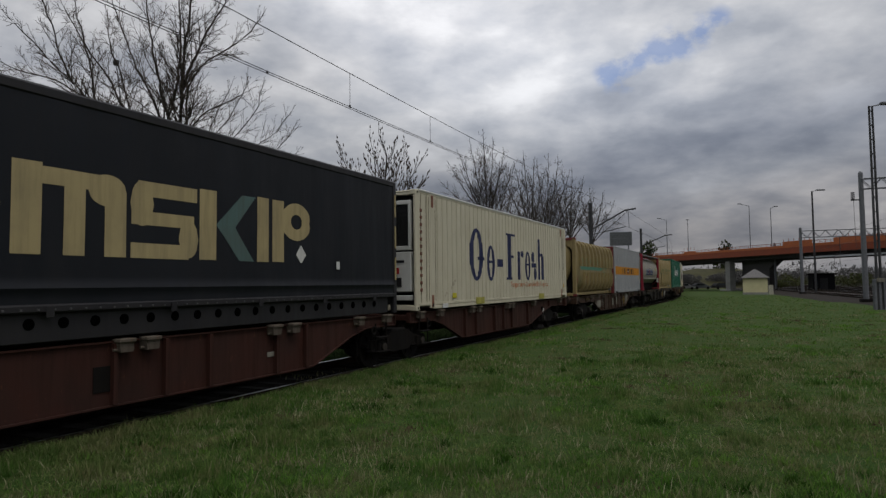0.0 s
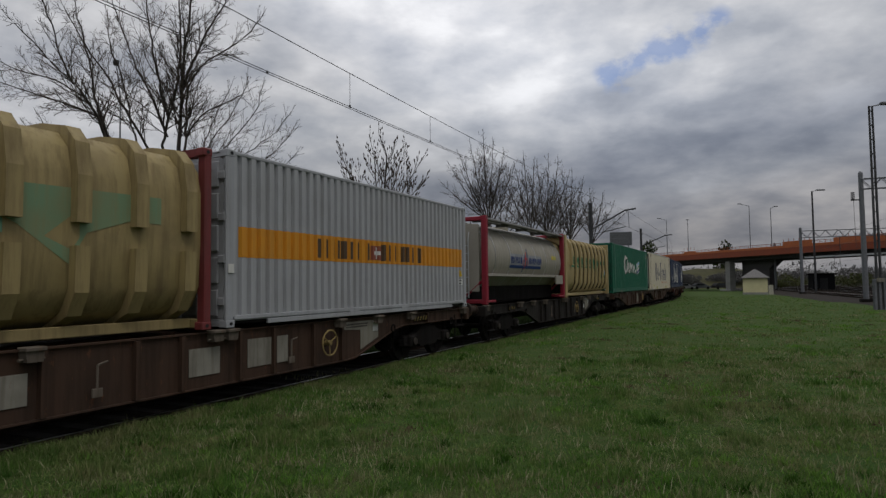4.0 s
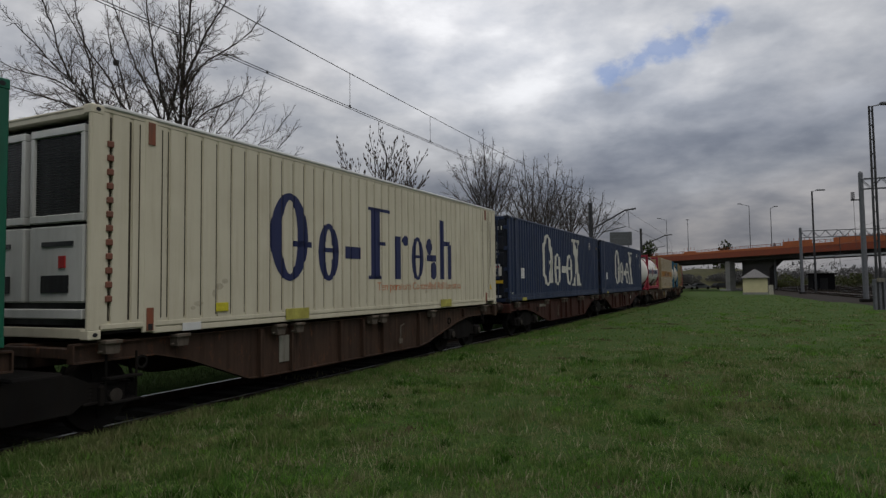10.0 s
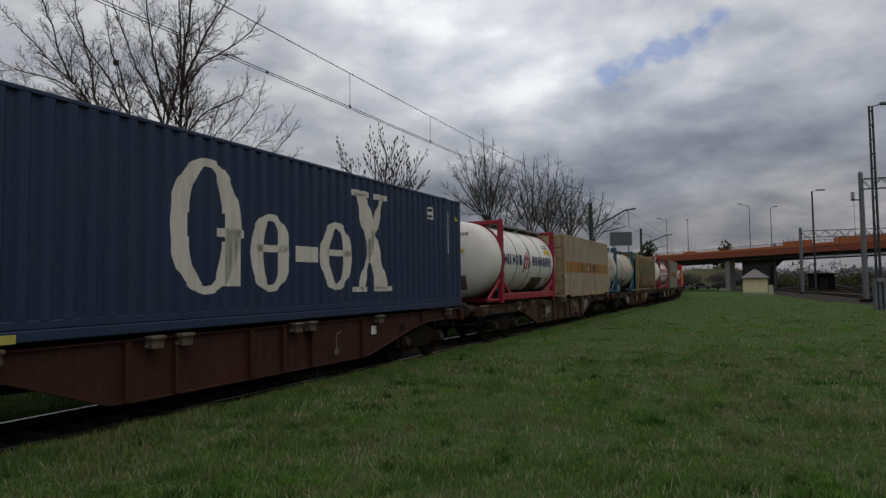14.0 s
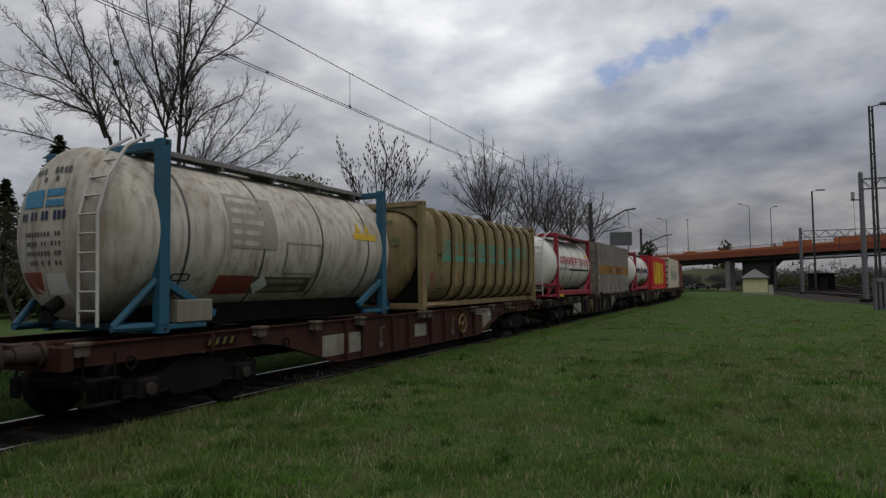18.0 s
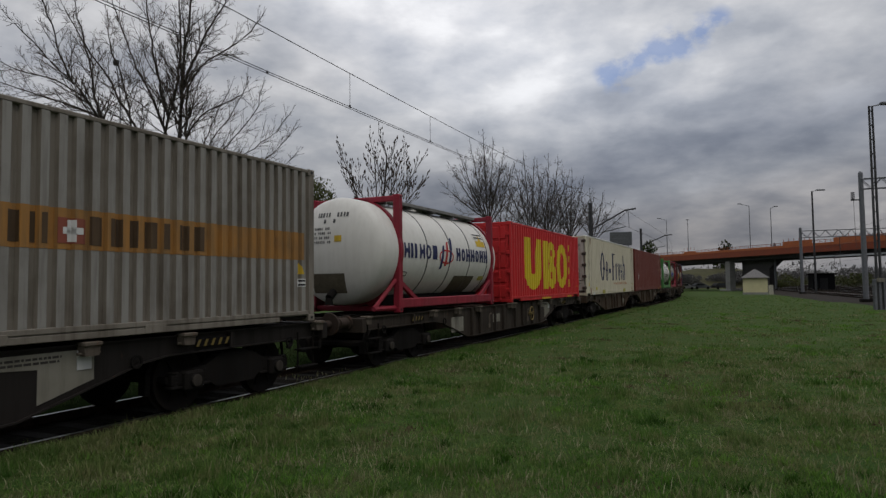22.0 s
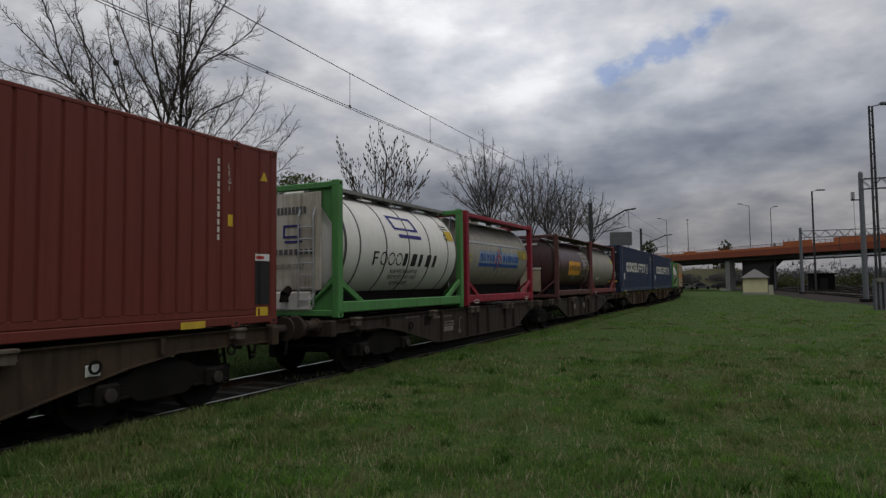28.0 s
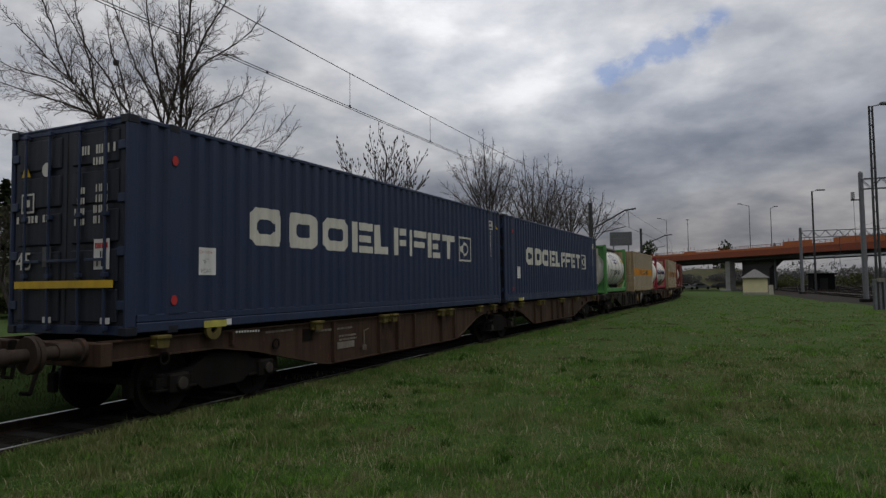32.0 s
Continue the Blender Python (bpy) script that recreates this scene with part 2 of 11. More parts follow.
def bbox(bm, x0, x1, y0, y1, z0, z1, b=0.01):
    """A box whose twelve edges are chamfered by b."""
    tmp = bmesh.new()
    box(tmp, min(x0, x1), max(x0, x1), min(y0, y1), max(y0, y1), min(z0, z1), max(z0, z1))
    bmesh.ops.bevel(tmp, geom=tmp.edges[:], offset=b, segments=1, affect='EDGES')
    vs = {v: bm.verts.new(v.co) for v in tmp.verts}
    for f in tmp.faces:
        bm.faces.new([vs[v] for v in f.verts])
    tmp.free()
    return bm


def tube(bm, p0, p1, r0, r1=None, n=8, caps=True):
    p0, p1 = Vector(p0), Vector(p1)
    r1 = r0 if r1 is None else r1
    d = (p1 - p0)
    q = d.to_track_quat('Z', 'Y').to_matrix()
    a, b = [], []
    for i in range(n):
        an = 2 * math.pi * i / n
        o = q @ Vector((math.cos(an), math.sin(an), 0))
        a.append(bm.verts.new(p0 + o * r0))
        b.append(bm.verts.new(p1 + o * r1))
    for i in range(n):
        bm.faces.new((a[i], a[(i + 1) % n], b[(i + 1) % n], b[i]))
    if caps:
        bm.faces.new(a[::-1])
        bm.faces.new(b)
    return bm


def prism(bm, poly, y0, y1):
    """Extrude a polygon of (x, z), given anticlockwise, from y0 to y1 (y0 < y1)."""
    n = len(poly)
    a = [bm.verts.new((x, y0, z)) for x, z in poly]
    b = [bm.verts.new((x, y1, z)) for x, z in poly]
    bm.faces.new(a)
    bm.faces.new(b[::-1])
    for i in range(n):
        j = (i + 1) % n
        bm.faces.new((a[j], a[i], b[i], b[j]))
    return bm


def lathe(bm, prof, n=32, axis='X', centre=(0, 0, 0), arc=(0, 2 * math.pi)):
    """Turn a profile of (along, radius) round an axis through centre."""
    full = abs(arc[1] - arc[0] - 2 * math.pi) < 1e-6
    cnt = n if full else n + 1
    rings = []
    for a, r in prof:
        ring = []
        for i in range(cnt):
            an = arc[0] + (arc[1] - arc[0]) * i / n
            c, s = math.cos(an) * r, math.sin(an) * r
            p = {'X': (a, c, s), 'Y': (c, a, s), 'Z': (c, s, a)}[axis]
            ring.append(bm.verts.new(Vector(p) + Vector(centre)))
        rings.append(ring)
    for p, q in zip(rings, rings[1:]):
        for i in range(n):
            j = (i + 1) % cnt
            bm.faces.new((p[i], p[j], q[j], q[i]))
    return bm


def mesh_of(name, bm, smooth=False):
    if len(bm.verts) < 3000:
        bmesh.ops.remove_doubles(bm, verts=bm.verts[:], dist=2e-5)
    bmesh.ops.recalc_face_normals(bm, faces=bm.faces[:])
    me = bpy.data.meshes.new(name)
    bm.to_mesh(me)
    bm.free()
    if smooth:
        me.shade_smooth()
        me.set_sharp_from_angle(angle=radians(38))
    return me


def part(name, bm, mat, parent=None, label="", smooth=False, at=None):
    """Link a bmesh (or a ready mesh) as ONE object under its thing."""
    me = bm if isinstance(bm, bpy.types.Mesh) else mesh_of(name, bm, smooth)
    if mat is not None and not me.materials:
        me.materials.append(mat)
    ob = new(name, me)
    if parent is not None:
        ob.parent = parent
    if at is not None:
        ob.matrix_basis = at
    if label:
        ob["label"] = label
    return ob


def thing(name, label, category, group="", m=None):
    ob = tagged(new(name), label, category, group)
    ob.empty_display_size = 0.3
    if m is not None:
        ob.matrix_basis = m
    return ob


def B(*boxes):
    bm = bmesh.new()
    for b in boxes:
        box(bm, *b)
    return bm


CARRIED = []      # (object, place on the train) of all that rolls
WHEELSETS = []    # (object, its place on its bogie)


# ================= ground, track bed =================
def ground_height(x, y):
    p = Vector((x, y, 0))
    return -0.07 + 0.035 * noise.noise(p * 0.35) + 0.02 * noise.noise(p * 1.1 + Vector((5, 2, 0)))


def in_track(x, y):
    """Place of a ground point by the straight of the near track: along it, to its right."""
    c, n = math.cos(HEAD), math.sin(HEAD)
    return x * n + y * c, x * c - y * n + GAP


def meadow():
    """One sheet, laid out along the straight of the track, with the track's shallow cutting in it."""
    along = [-2800, -900, -400, -200, -120, -80, -50, -30, -15, -8, -4] + [v * 0.5 for v in range(0, 110)] + [56, 58, 60, 62, 66, 72, 80, 92, 110, 140, 190, 280, 450, 800, 1500, 2800]
    across = [-2800, -900, -400, -200, -110, -70, -48, -34, -25, -18, -13, -9, -6, -4, -2.6, -1.9, -1.45, -1.15, -0.95, 0.95, 1.12, 1.4] + [1.8 + 0.5 * v for v in range(0, 56)] + [32, 36, 42, 50, 62, 80, 110, 160, 260, 500, 1000, 2800]
    c, n = math.cos(HEAD), math.sin(HEAD)
    bm = bmesh.new()
    grid = []
    for s in along:
        row = []
        for w in across:
            x, y = s * n + (w - GAP) * c, s * c - (w - GAP) * n
            z = ground_height(x, y)
            if s > 62:
                z -= 0.09
            elif abs(w) < 0.96:
                z = -0.33
            elif abs(w) < 1.2:
                z = -0.10
            row.append(bm.verts.new((x, y, z)))
        grid.append(row)
    for a, b in zip(grid, grid[1:]):
        for i in range(len(across) - 1):
            bm.faces.new((a[i], a[i + 1], b[i + 1], b[i]))
    me = mesh_of("ground", bm, True)
    me.materials.append(GROUND)
    return tagged(new("ground", me), "flat green meadow of short spring grass", "ground", kind="structure")


meadow()


def strip(name, s0, s1, step, section, mat, label, category, kind="structure", smooth=False):
    """Sweep an open section of (w, z) along the track."""
    bm = bmesh.new()
    prev, s = None, s0
    while s <= s1 + 1e-6:
        row = []
        for w, z in section:
            p, _ = track_at(s, w, z)
            row.append(bm.verts.new(p))
        if prev:
            for i in range(len(section) - 1):
                bm.faces.new((prev[i], prev[i + 1], row[i + 1], row[i]))
        prev = row
        s += step
    me = mesh_of(name, bm, smooth)
    me.materials.append(mat)
    ob = new(name, me)
    return tagged(ob, label, category, kind=kind)


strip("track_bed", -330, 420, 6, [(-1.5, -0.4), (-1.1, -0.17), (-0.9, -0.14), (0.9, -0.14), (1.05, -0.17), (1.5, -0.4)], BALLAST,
      "dirty stone ballast between the rails, darkened for the shade under the train", "track bed")


def rails():
    prof = [(-0.07, -0.155), (-0.07, -0.135), (-0.012, -0.12), (-0.012, -0.045), (-0.036, -0.035), (-0.036, -0.004), (-0.03, 0.0)]
    full = prof + [(-x, z) for x, z in prof[::-1]]
    for side in (0.755, -0.755):
        root = thing("rail", "worn steel running rail with a polished head", "rail", "rails of the near track")
        root["kind"] = "structure"
        for nm, sec, mat in (("rail_body", full + [full[0]], RAIL_STEEL), ("rail_head", [(-0.032, 0.003), (0.032, 0.003)], RAIL_TOP)):
            bm = bmesh.new()
            prev, s = None, -330.0
            while s <= 420:
                row = [bm.verts.new(track_at(s, side + x, z)[0]) for x, z in sec]
                if prev:
                    for i in range(len(sec) - 1):
                        bm.faces.new((prev[i], prev[i + 1], row[i + 1], row[i]))
                prev = row
                s += 5 if s > BEND_AT - 5 else 15
            part(nm, bm, mat, root)


rails()
sleeper_bm = bmesh.new()
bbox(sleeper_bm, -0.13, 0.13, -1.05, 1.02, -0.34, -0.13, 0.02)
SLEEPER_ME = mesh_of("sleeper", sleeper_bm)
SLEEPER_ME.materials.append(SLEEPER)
sleepers = thing("sleepers", "weathered concrete sleepers half sunk in ballast, darkened for the shade under the train", "railway sleepers")
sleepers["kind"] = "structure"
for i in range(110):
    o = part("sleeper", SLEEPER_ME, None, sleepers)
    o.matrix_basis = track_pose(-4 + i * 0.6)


# ================= grass =================
GRASS = blade_material("grass_blades", [(0.0, (0.050, 0.122, 0.020)), (0.4, (0.080, 0.168, 0.029)), (0.72, (0.116, 0.208, 0.042)), (0.90, (0.175, 0.235, 0.078)), (1.0, (0.27, 0.265, 0.14))], (0.205, 0.192, 0.092), (0.030, 0.090, 0.011))


def grass(name, spots, label, blades, broad=1.0):
    """spots: x, y, z, height, lean. Each blade is a bent triangle pair."""
    n = len(spots)
    rs = np.random.RandomState(7)
    a = rs.rand(n) * 2 * math.pi
    wd = 0.002 + 0.0028 * rs.rand(n)
    x, y, z, h, l = spots.T
    wd = wd * (0.8 + np.hypot(x, y) / 8) * broad
    dx, dy = np.cos(a), np.sin(a)
    b = rs.rand(n) * 2 * math.pi
    lx, ly = np.cos(b) * l, np.sin(b) * l
    v = np.empty((n, 5, 3))
    v[:, 0] = np.stack([x - dx * wd, y - dy * wd, z], 1)
    v[:, 1] = np.stack([x + dx * wd, y + dy * wd, z], 1)
    v[:, 2] = np.stack([x + lx * .4 + dx * wd * .8, y + ly * .4 + dy * wd * .8, z + h * .6], 1)
    v[:, 3] = np.stack([x + lx * .4 - dx * wd * .8, y + ly * .4 - dy * wd * .8, z + h * .6], 1)
    v[:, 4] = np.stack([x + lx, y + ly, z + h * np.sqrt(np.maximum(1 - (l / np.maximum(h, .01)) ** 2 * .4, .2))], 1)
    base = np.arange(n)[:, None] * 5
    quads = (base + np.array([0, 1, 2, 3])).ravel()
    tris = (base + np.array([3, 2, 4])).ravel()
    me = bpy.data.meshes.new(name)
    me.vertices.add(n * 5)
    me.vertices.foreach_set("co", v.ravel())
    me.loops.add(n * 7)
    me.loops.foreach_set("vertex_index", np.concatenate([quads, tris]))
    me.polygons.add(n * 2)
    me.polygons.foreach_set("loop_start", np.concatenate([np.arange(n) * 4, n * 4 + np.arange(n) * 3]))
    me.update(calc_edges=True)
    me.materials.append(blades)
    return tagged(new(name, me), label, "grass", kind="stuff")


def scatter(n, box4, hmin, hmax, keep, seed, full=8.0, power=2.0):
    rs = np.random.RandomState(seed)
    out = []
    xs = box4[0] + rs.rand(n) * (box4[1] - box4[0])
    ys = box4[2] + rs.rand(n) * (box4[3] - box4[2])
    hs = hmin + (hmax - hmin) * rs.rand(n) ** 1.6
    fade = rs.rand(n)
    for x, y, h, g in zip(xs, ys, hs, fade):
        if g > (full / y) ** power or not keep(x, y):
            continue
        bare = noise.noise(Vector((x * 0.55 + 3, y * 0.55, 11))) + 0.5 * noise.noise(Vector((x * 2.1, y * 2.1, 5)))
        if bare > 0.22 and rs.rand() < 0.75:
            continue
        k = 0.5 + 1.0 * max(0.0, noise.noise(Vector((x * 0.7, y * 0.7, 3))) + 0.35)
        k2 = 1.0 + 4.5 * max(0.0, noise.noise(Vector((x * 1.6 + 9, y * 1.6, 7))) - 0.18)
        out.append((x, y, ground_height(x, y) - 0.01, h * k * k2, h * (0.2 + 0.7 * rs.rand())))
    return np.array(out)


def seen(x, y):
    """Inside the wedge of meadow before the camera, clear of the track."""
    if y < 3 or abs(x) > 0.72 * y + 1.0:
        return False
    s, w = in_track(x, y)
    if s > BEND_AT:
        w += (s - BEND_AT) ** 2 / (2 * BEND_R)
    return w > 1.12 and (x - 27.6) * 0.9395 - (y - 40.6) * 0.3425 < -0.6


grass("grass_near", scatter(560000, (-8, 13.5, 4.0, 18), 0.025, 0.085, seen, 1), "short green meadow grass blades", GRASS)
grass("grass_far", scatter(520000, (-8, 46, 17.8, 78), 0.025, 0.075, seen, 2, 17.8, 2.1), "short green meadow grass blades further out", GRASS)


def verge_spots():
    rs = np.random.RandomState(5)
    out = []
    for i in range(30000):
        s, w = 2 + 46 * rs.rand() ** 1.6, 1.0 + 0.8 * rs.rand() ** 1.4
        p, _ = track_at(s, w)
        k = 0.75 + 0.8 * max(0, noise.noise(Vector((p.x, p.y, 1))))
        hh = (0.07 + 0.11 * rs.rand() ** 1.5) * k
        out.append((p.x, p.y, -0.12, hh + 0.04, hh * (0.2 + 0.6 * rs.rand())))
    for i in range(9000):
        s, w = 2 + 16 * rs.rand() ** 1.2, 1.05 + 0.28 * rs.rand()
        p, _ = track_at(s, w)
        hh = 0.07 + 0.09 * rs.rand() * (1 + noise.noise(Vector((p.x * 1.3, p.y * 1.3, 1))))
        out.append((p.x, p.y, -0.12, hh + 0.04, hh * (0.2 + 0.5 * rs.rand())))
    return np.array(out)


grass("grass_verge", verge_spots(), "longer uncut grass along the rail", GRASS)


def tufts(seed, n, rads, density, heights, long=1.8, reach=34, lean=0.6):
    """Clusters of blades scattered over the meadow, drawn out to long times their width."""
    rs = np.random.RandomState(seed)
    out = []
    for _ in range(n):
        y = 5 + reach * rs.rand() ** 1.3
        x = (rs.rand() * 2 - 1) * 0.72 * y
        if not seen(x, y):
            continue
        rad = rads[0] + (rads[1] - rads[0]) * rs.rand() ** 2
        turn = rs.rand() * 6.28
        for _ in range(int(14 + density * rad)):
            a, q = rs.rand() * 6.28, rad * abs(rs.normal(0, 0.6))
            u, w = math.cos(a) * q * long, math.sin(a) * q
            px, py = x + u * math.cos(turn) - w * math.sin(turn), y + u * math.sin(turn) + w * math.cos(turn)
            hh = heights[0] + (heights[1] - heights[0]) * rs.rand() ** 1.4
            out.append((px, py, ground_height(px, py) - 0.01, hh, hh * (0.2 + lean * rs.rand())))
    return np.array(out)


STRAW = blade_material("straw_blades", [(0.0, (0.13, 0.145, 0.062)), (0.5, (0.23, 0.225, 0.115)), (1.0, (0.42, 0.40, 0.26))], (0.20, 0.20, 0.10), (0.13, 0.16, 0.06))
DEAD = blade_material("dead_brown_blades", [(0.0, (0.075, 0.058, 0.034)), (0.5, (0.12, 0.090, 0.054)), (1.0, (0.19, 0.15, 0.095))], (0.10, 0.08, 0.045), (0.07, 0.075, 0.03))
LUSH = blade_material("lush_green_blades", [(0.0, (0.024, 0.068, 0.010)), (0.5, (0.040, 0.098, 0.014)), (1.0, (0.075, 0.155, 0.022))], (0.06, 0.12, 0.02), (0.022, 0.062, 0.009))
FRESH = blade_material("fresh_spring_blades", [(0.0, (0.085, 0.190, 0.026)), (0.5, (0.120, 0.245, 0.036)), (1.0, (0.17, 0.29, 0.055))], (0.14, 0.23, 0.05), (0.07, 0.17, 0.02))
grass("grass_straw", tufts(15, 330, (0.12, 0.85), 190, (0.03, 0.11)), "dry straw-coloured tufts among the meadow grass", STRAW)
grass("straw_stalks", tufts(16, 700, (0.05, 0.5), 8, (0.07, 0.19), 1.2, 12, 0.7)[::2], "single pale dry stalks standing in the meadow", STRAW, 0.7)
grass("dead_grass", tufts(17, 75, (0.15, 0.9), 330, (0.02, 0.06)), "patches of dead brown grass in the meadow", DEAD, 1.3)
grass("grass_clumps", tufts(18, 60, (0.08, 0.42), 300, (0.05, 0.14), 1.3, 12), "dark green clumps of taller grass in the meadow", LUSH, 1.5)
grass("fresh_grass", tufts(19, 210, (0.10, 0.70), 240, (0.04, 0.12), 1.4), "bright green spring tufts in the meadow", FRESH)


# strip added to darken the ground behind the train, shade in its colour
DARK_VERGE = plain("shaded_weedy_ground", (0.020, 0.032, 0.011), 0.95, vary=0.3, scale=2.2, bump=0.2)
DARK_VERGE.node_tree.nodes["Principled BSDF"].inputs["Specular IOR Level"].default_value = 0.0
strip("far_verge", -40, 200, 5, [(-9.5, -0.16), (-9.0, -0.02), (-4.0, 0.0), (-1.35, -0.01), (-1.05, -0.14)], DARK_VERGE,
      "weedy ground strip behind the track, darkened for shade", "ground")


def beyond_spots():
    rs = np.random.RandomState(25)
    out = []
    for i in range(60000):
        s, w = -2 + 70 * rs.rand() ** 1.4, -1.25 - 7.5 * rs.rand() ** 1.2
        p, _ = track_at(s, w)
        k = 0.5 + 1.2 * max(0, noise.noise(Vector((p.x * 0.7, p.y * 0.7, 4))) + 0.2)
        hh = (0.05 + 0.13 * rs.rand() ** 1.5) * k
        out.append((p.x, p.y, -0.03, hh + 0.03, hh * (0.2 + 0.6 * rs.rand())))
    return np.array(out)


WEEDS = blade_material("dull_weed_blades", [(0.0, (0.022, 0.040, 0.011)), (0.5, (0.032, 0.056, 0.016)), (1.0, (0.052, 0.064, 0.024))], (0.040, 0.050, 0.020), (0.020, 0.042, 0.009))
grass("grass_beyond", beyond_spots(), "dull weeds and grass behind the track", WEEDS)


# ================= wagons =================
def wheelset_mesh():
    bm = bmesh.new()
    for sg in (-1, 1):
        prof = [(0.68, 0.0), (0.68, 0.11), (0.70, 0.12), (0.70, 0.36), (0.69, 0.40), (0.69, 0.46), (0.72, 0.488), (0.735, 0.488), (0.75, 0.462), (0.83, 0.456), (0.83, 0.40), (0.80, 0.36), (0.79, 0.14), (0.83, 0.12), (0.83, 0.08), (1.0, 0.08), (1.0, 0.0)]
        lathe(bm, [(sg * a, r) for a, r in prof], 28, 'Y')
        for k in range(6):     # flutes on the wheel's web
            an = k * math.pi / 3
            m = Matrix.Rotation(an, 4, 'Y')
            box(bm, 0.17, 0.34, min(sg * 0.78, sg * 0.815), max(sg * 0.78, sg * 0.815), -0.02, 0.02, m)
    lathe(bm, [(-0.7, 0.085), (0.7, 0.085)], 14, 'Y')
    me = mesh_of("wheelset", bm, True)
    me.materials.append(WHEEL)
    return me


def bogie_mesh():
    bm = bmesh.new()
    for sg in (-1, 1):
        y0, y1 = sorted((sg * 0.93, sg * 1.07))
        # sloping side frame with a raised middle and two axle guards
        prism(bm, [(-1.25, 0.56), (-1.25, 0.42), (-0.55, 0.40), (-0.40, 0.30), (0.40, 0.30), (0.55, 0.40), (1.25, 0.42), (1.25, 0.56), (0.62, 0.64), (0.38, 0.76), (-0.38, 0.76), (-0.62, 0.64)], y0, y1)
        for x in (-0.9, 0.9):
            y2, y3 = sorted((sg * 0.90, sg * 1.16))
            bbox(bm, x - 0.17, x + 0.17, y2, y3, 0.32, 0.60, 0.03)         # axle box
            tube(bm, (x, sg * 1.14, 0.46), (x, sg * 1.19, 0.46), 0.11, 0.095, 12)
            for dx in (-0.26, 0.26):
                for k in range(5):                                        # coil springs
                    tube(bm, (x + dx, sg * 1.0, 0.40 + k * 0.045), (x + dx, sg * 1.0, 0.425 + k * 0.045), 0.085, 0.075, 8)
                bbox(bm, x + dx - 0.1, x + dx + 0.1, min(sg * 0.92, sg * 1.09), max(sg * 0.92, sg * 1.09), 0.36, 0.40, 0.01)
            for dx in (-0.56, 0.56):                                      # brake shoes and hangers
                bbox(bm, x + dx - 0.04, x + dx + 0.04, min(sg * 0.70, sg * 0.86), max(sg * 0.70, sg * 0.86), 0.30, 0.58, 0.015)
                tube(bm, (x + dx, sg * 0.8, 0.55), (x + dx * 0.8, sg * 0.85, 0.85), 0.025, n=6)
    bbox(bm, -0.32, 0.32, -1.05, 1.05, 0.52, 0.80, 0.03)                    # bolster
    tube(bm, (0, 0, 0.78), (0, 0, 0.95), 0.24, 0.2, 16)
    for x in (-1.22, 1.22):
        bbox(bm, x - 0.06, x + 0.06, -1.0, 1.0, 0.44, 0.54, 0.015)
    me = mesh_of("bogie", bm)
    me.materials.append(UNDER)
    return me


WHEELSET_ME, BOGIE_ME = wheelset_mesh(), bogie_mesh()
cap_bm = bmesh.new()
lathe(cap_bm, [(0.0, 0.09), (-0.02, 0.085), (-0.025, 0.05), (-0.02, 0.0)], 12, 'Y')
CAP_ME = mesh_of("axle_cap", cap_bm, True)


BUFFER_RUST = paint("rusty_greasy_buffer_steel", (0.055, 0.038, 0.030), 0.6, (0.02, 0.016, 0.013), rough=0.65, rust=0.5, gloss=0.15)


def buffer_meshes():
    bm = bmesh.new()
    lathe(bm, [(0.0, 0.0), (0.0, 0.15), (0.05, 0.15), (0.06, 0.11), (0.34, 0.105), (0.34, 0.085), (0.58, 0.08), (0.58, 0.0)], 18, 'X')
    a = mesh_of("buffer_stem", bm, True)
    a.materials.append(BUFFER_RUST)
    bm = bmesh.new()
    lathe(bm, [(0.575, 0.0), (0.575, 0.215), (0.60, 0.225), (0.625, 0.20), (0.64, 0.0)], 24, 'X')
    b = mesh_of("buffer_head", bm, True)
    b.materials.append(BUFFER_RUST)
    return a, b


BUF_A, BUF_B = buffer_meshes()


def hook_mesh():
    bm = bmesh.new()
    bbox(bm, 0.0, 0.32, -0.035, 0.035, 0.98, 1.07, 0.01)
    bbox(bm, 0.26, 0.34, -0.035, 0.035, 1.02, 1.16, 0.012)
    me = mesh_of("draw_hook", bm)
    me.materials.append(UNDER)
    return me


HOOK_ME = hook_mesh()


def link_mesh():
    bm = bmesh.new()
    pts = [(0.3, -0.09, 1.02), (0.36, -0.09, 0.70), (0.36, 0.09, 0.70), (0.3, 0.09, 1.02)]
    for p, q in zip(pts, pts[1:]):
        tube(bm, p, q, 0.024, n=6)
    tube(bm, (0.3, -0.11, 0.86), (0.38, 0.11, 0.86), 0.04, n=8)
    me = mesh_of("screw_link", bm)
    me.materials.append(UNDER)
    return me


def hose_mesh():
    bm = bmesh.new()
    pts = [(0.0, 0, 0.95), (0.18, 0, 0.9), (0.28, 0.03, 0.68), (0.36, 0.08, 0.52), (0.5, 0.12, 0.55)]
    for p, q in zip(pts, pts[1:]):
        tube(bm, p, q, 0.028, n=6)
    me = mesh_of("brake_hose", bm)
    me.materials.append(UNDER)
    return me


LINK_ME, HOSE_ME = link_mesh(), hose_mesh()


def spigot_mesh():
    """Folding container bracket on the sill, with its casting."""
    bm = bmesh.new()
    prism(bm, [(-0.09, 0.0), (0.09, 0.0), (0.11, 0.14), (-0.11, 0.14)], -0.14, 0.0)
    bbox(bm, -0.12, 0.12, -0.17, 0.01, 0.12, 0.17, 0.01)
    tube(bm, (-0.15, -0.07, 0.03), (0.15, -0.07, 0.03), 0.018, n=6)
    me = mesh_of("container_bracket", bm)
    return me


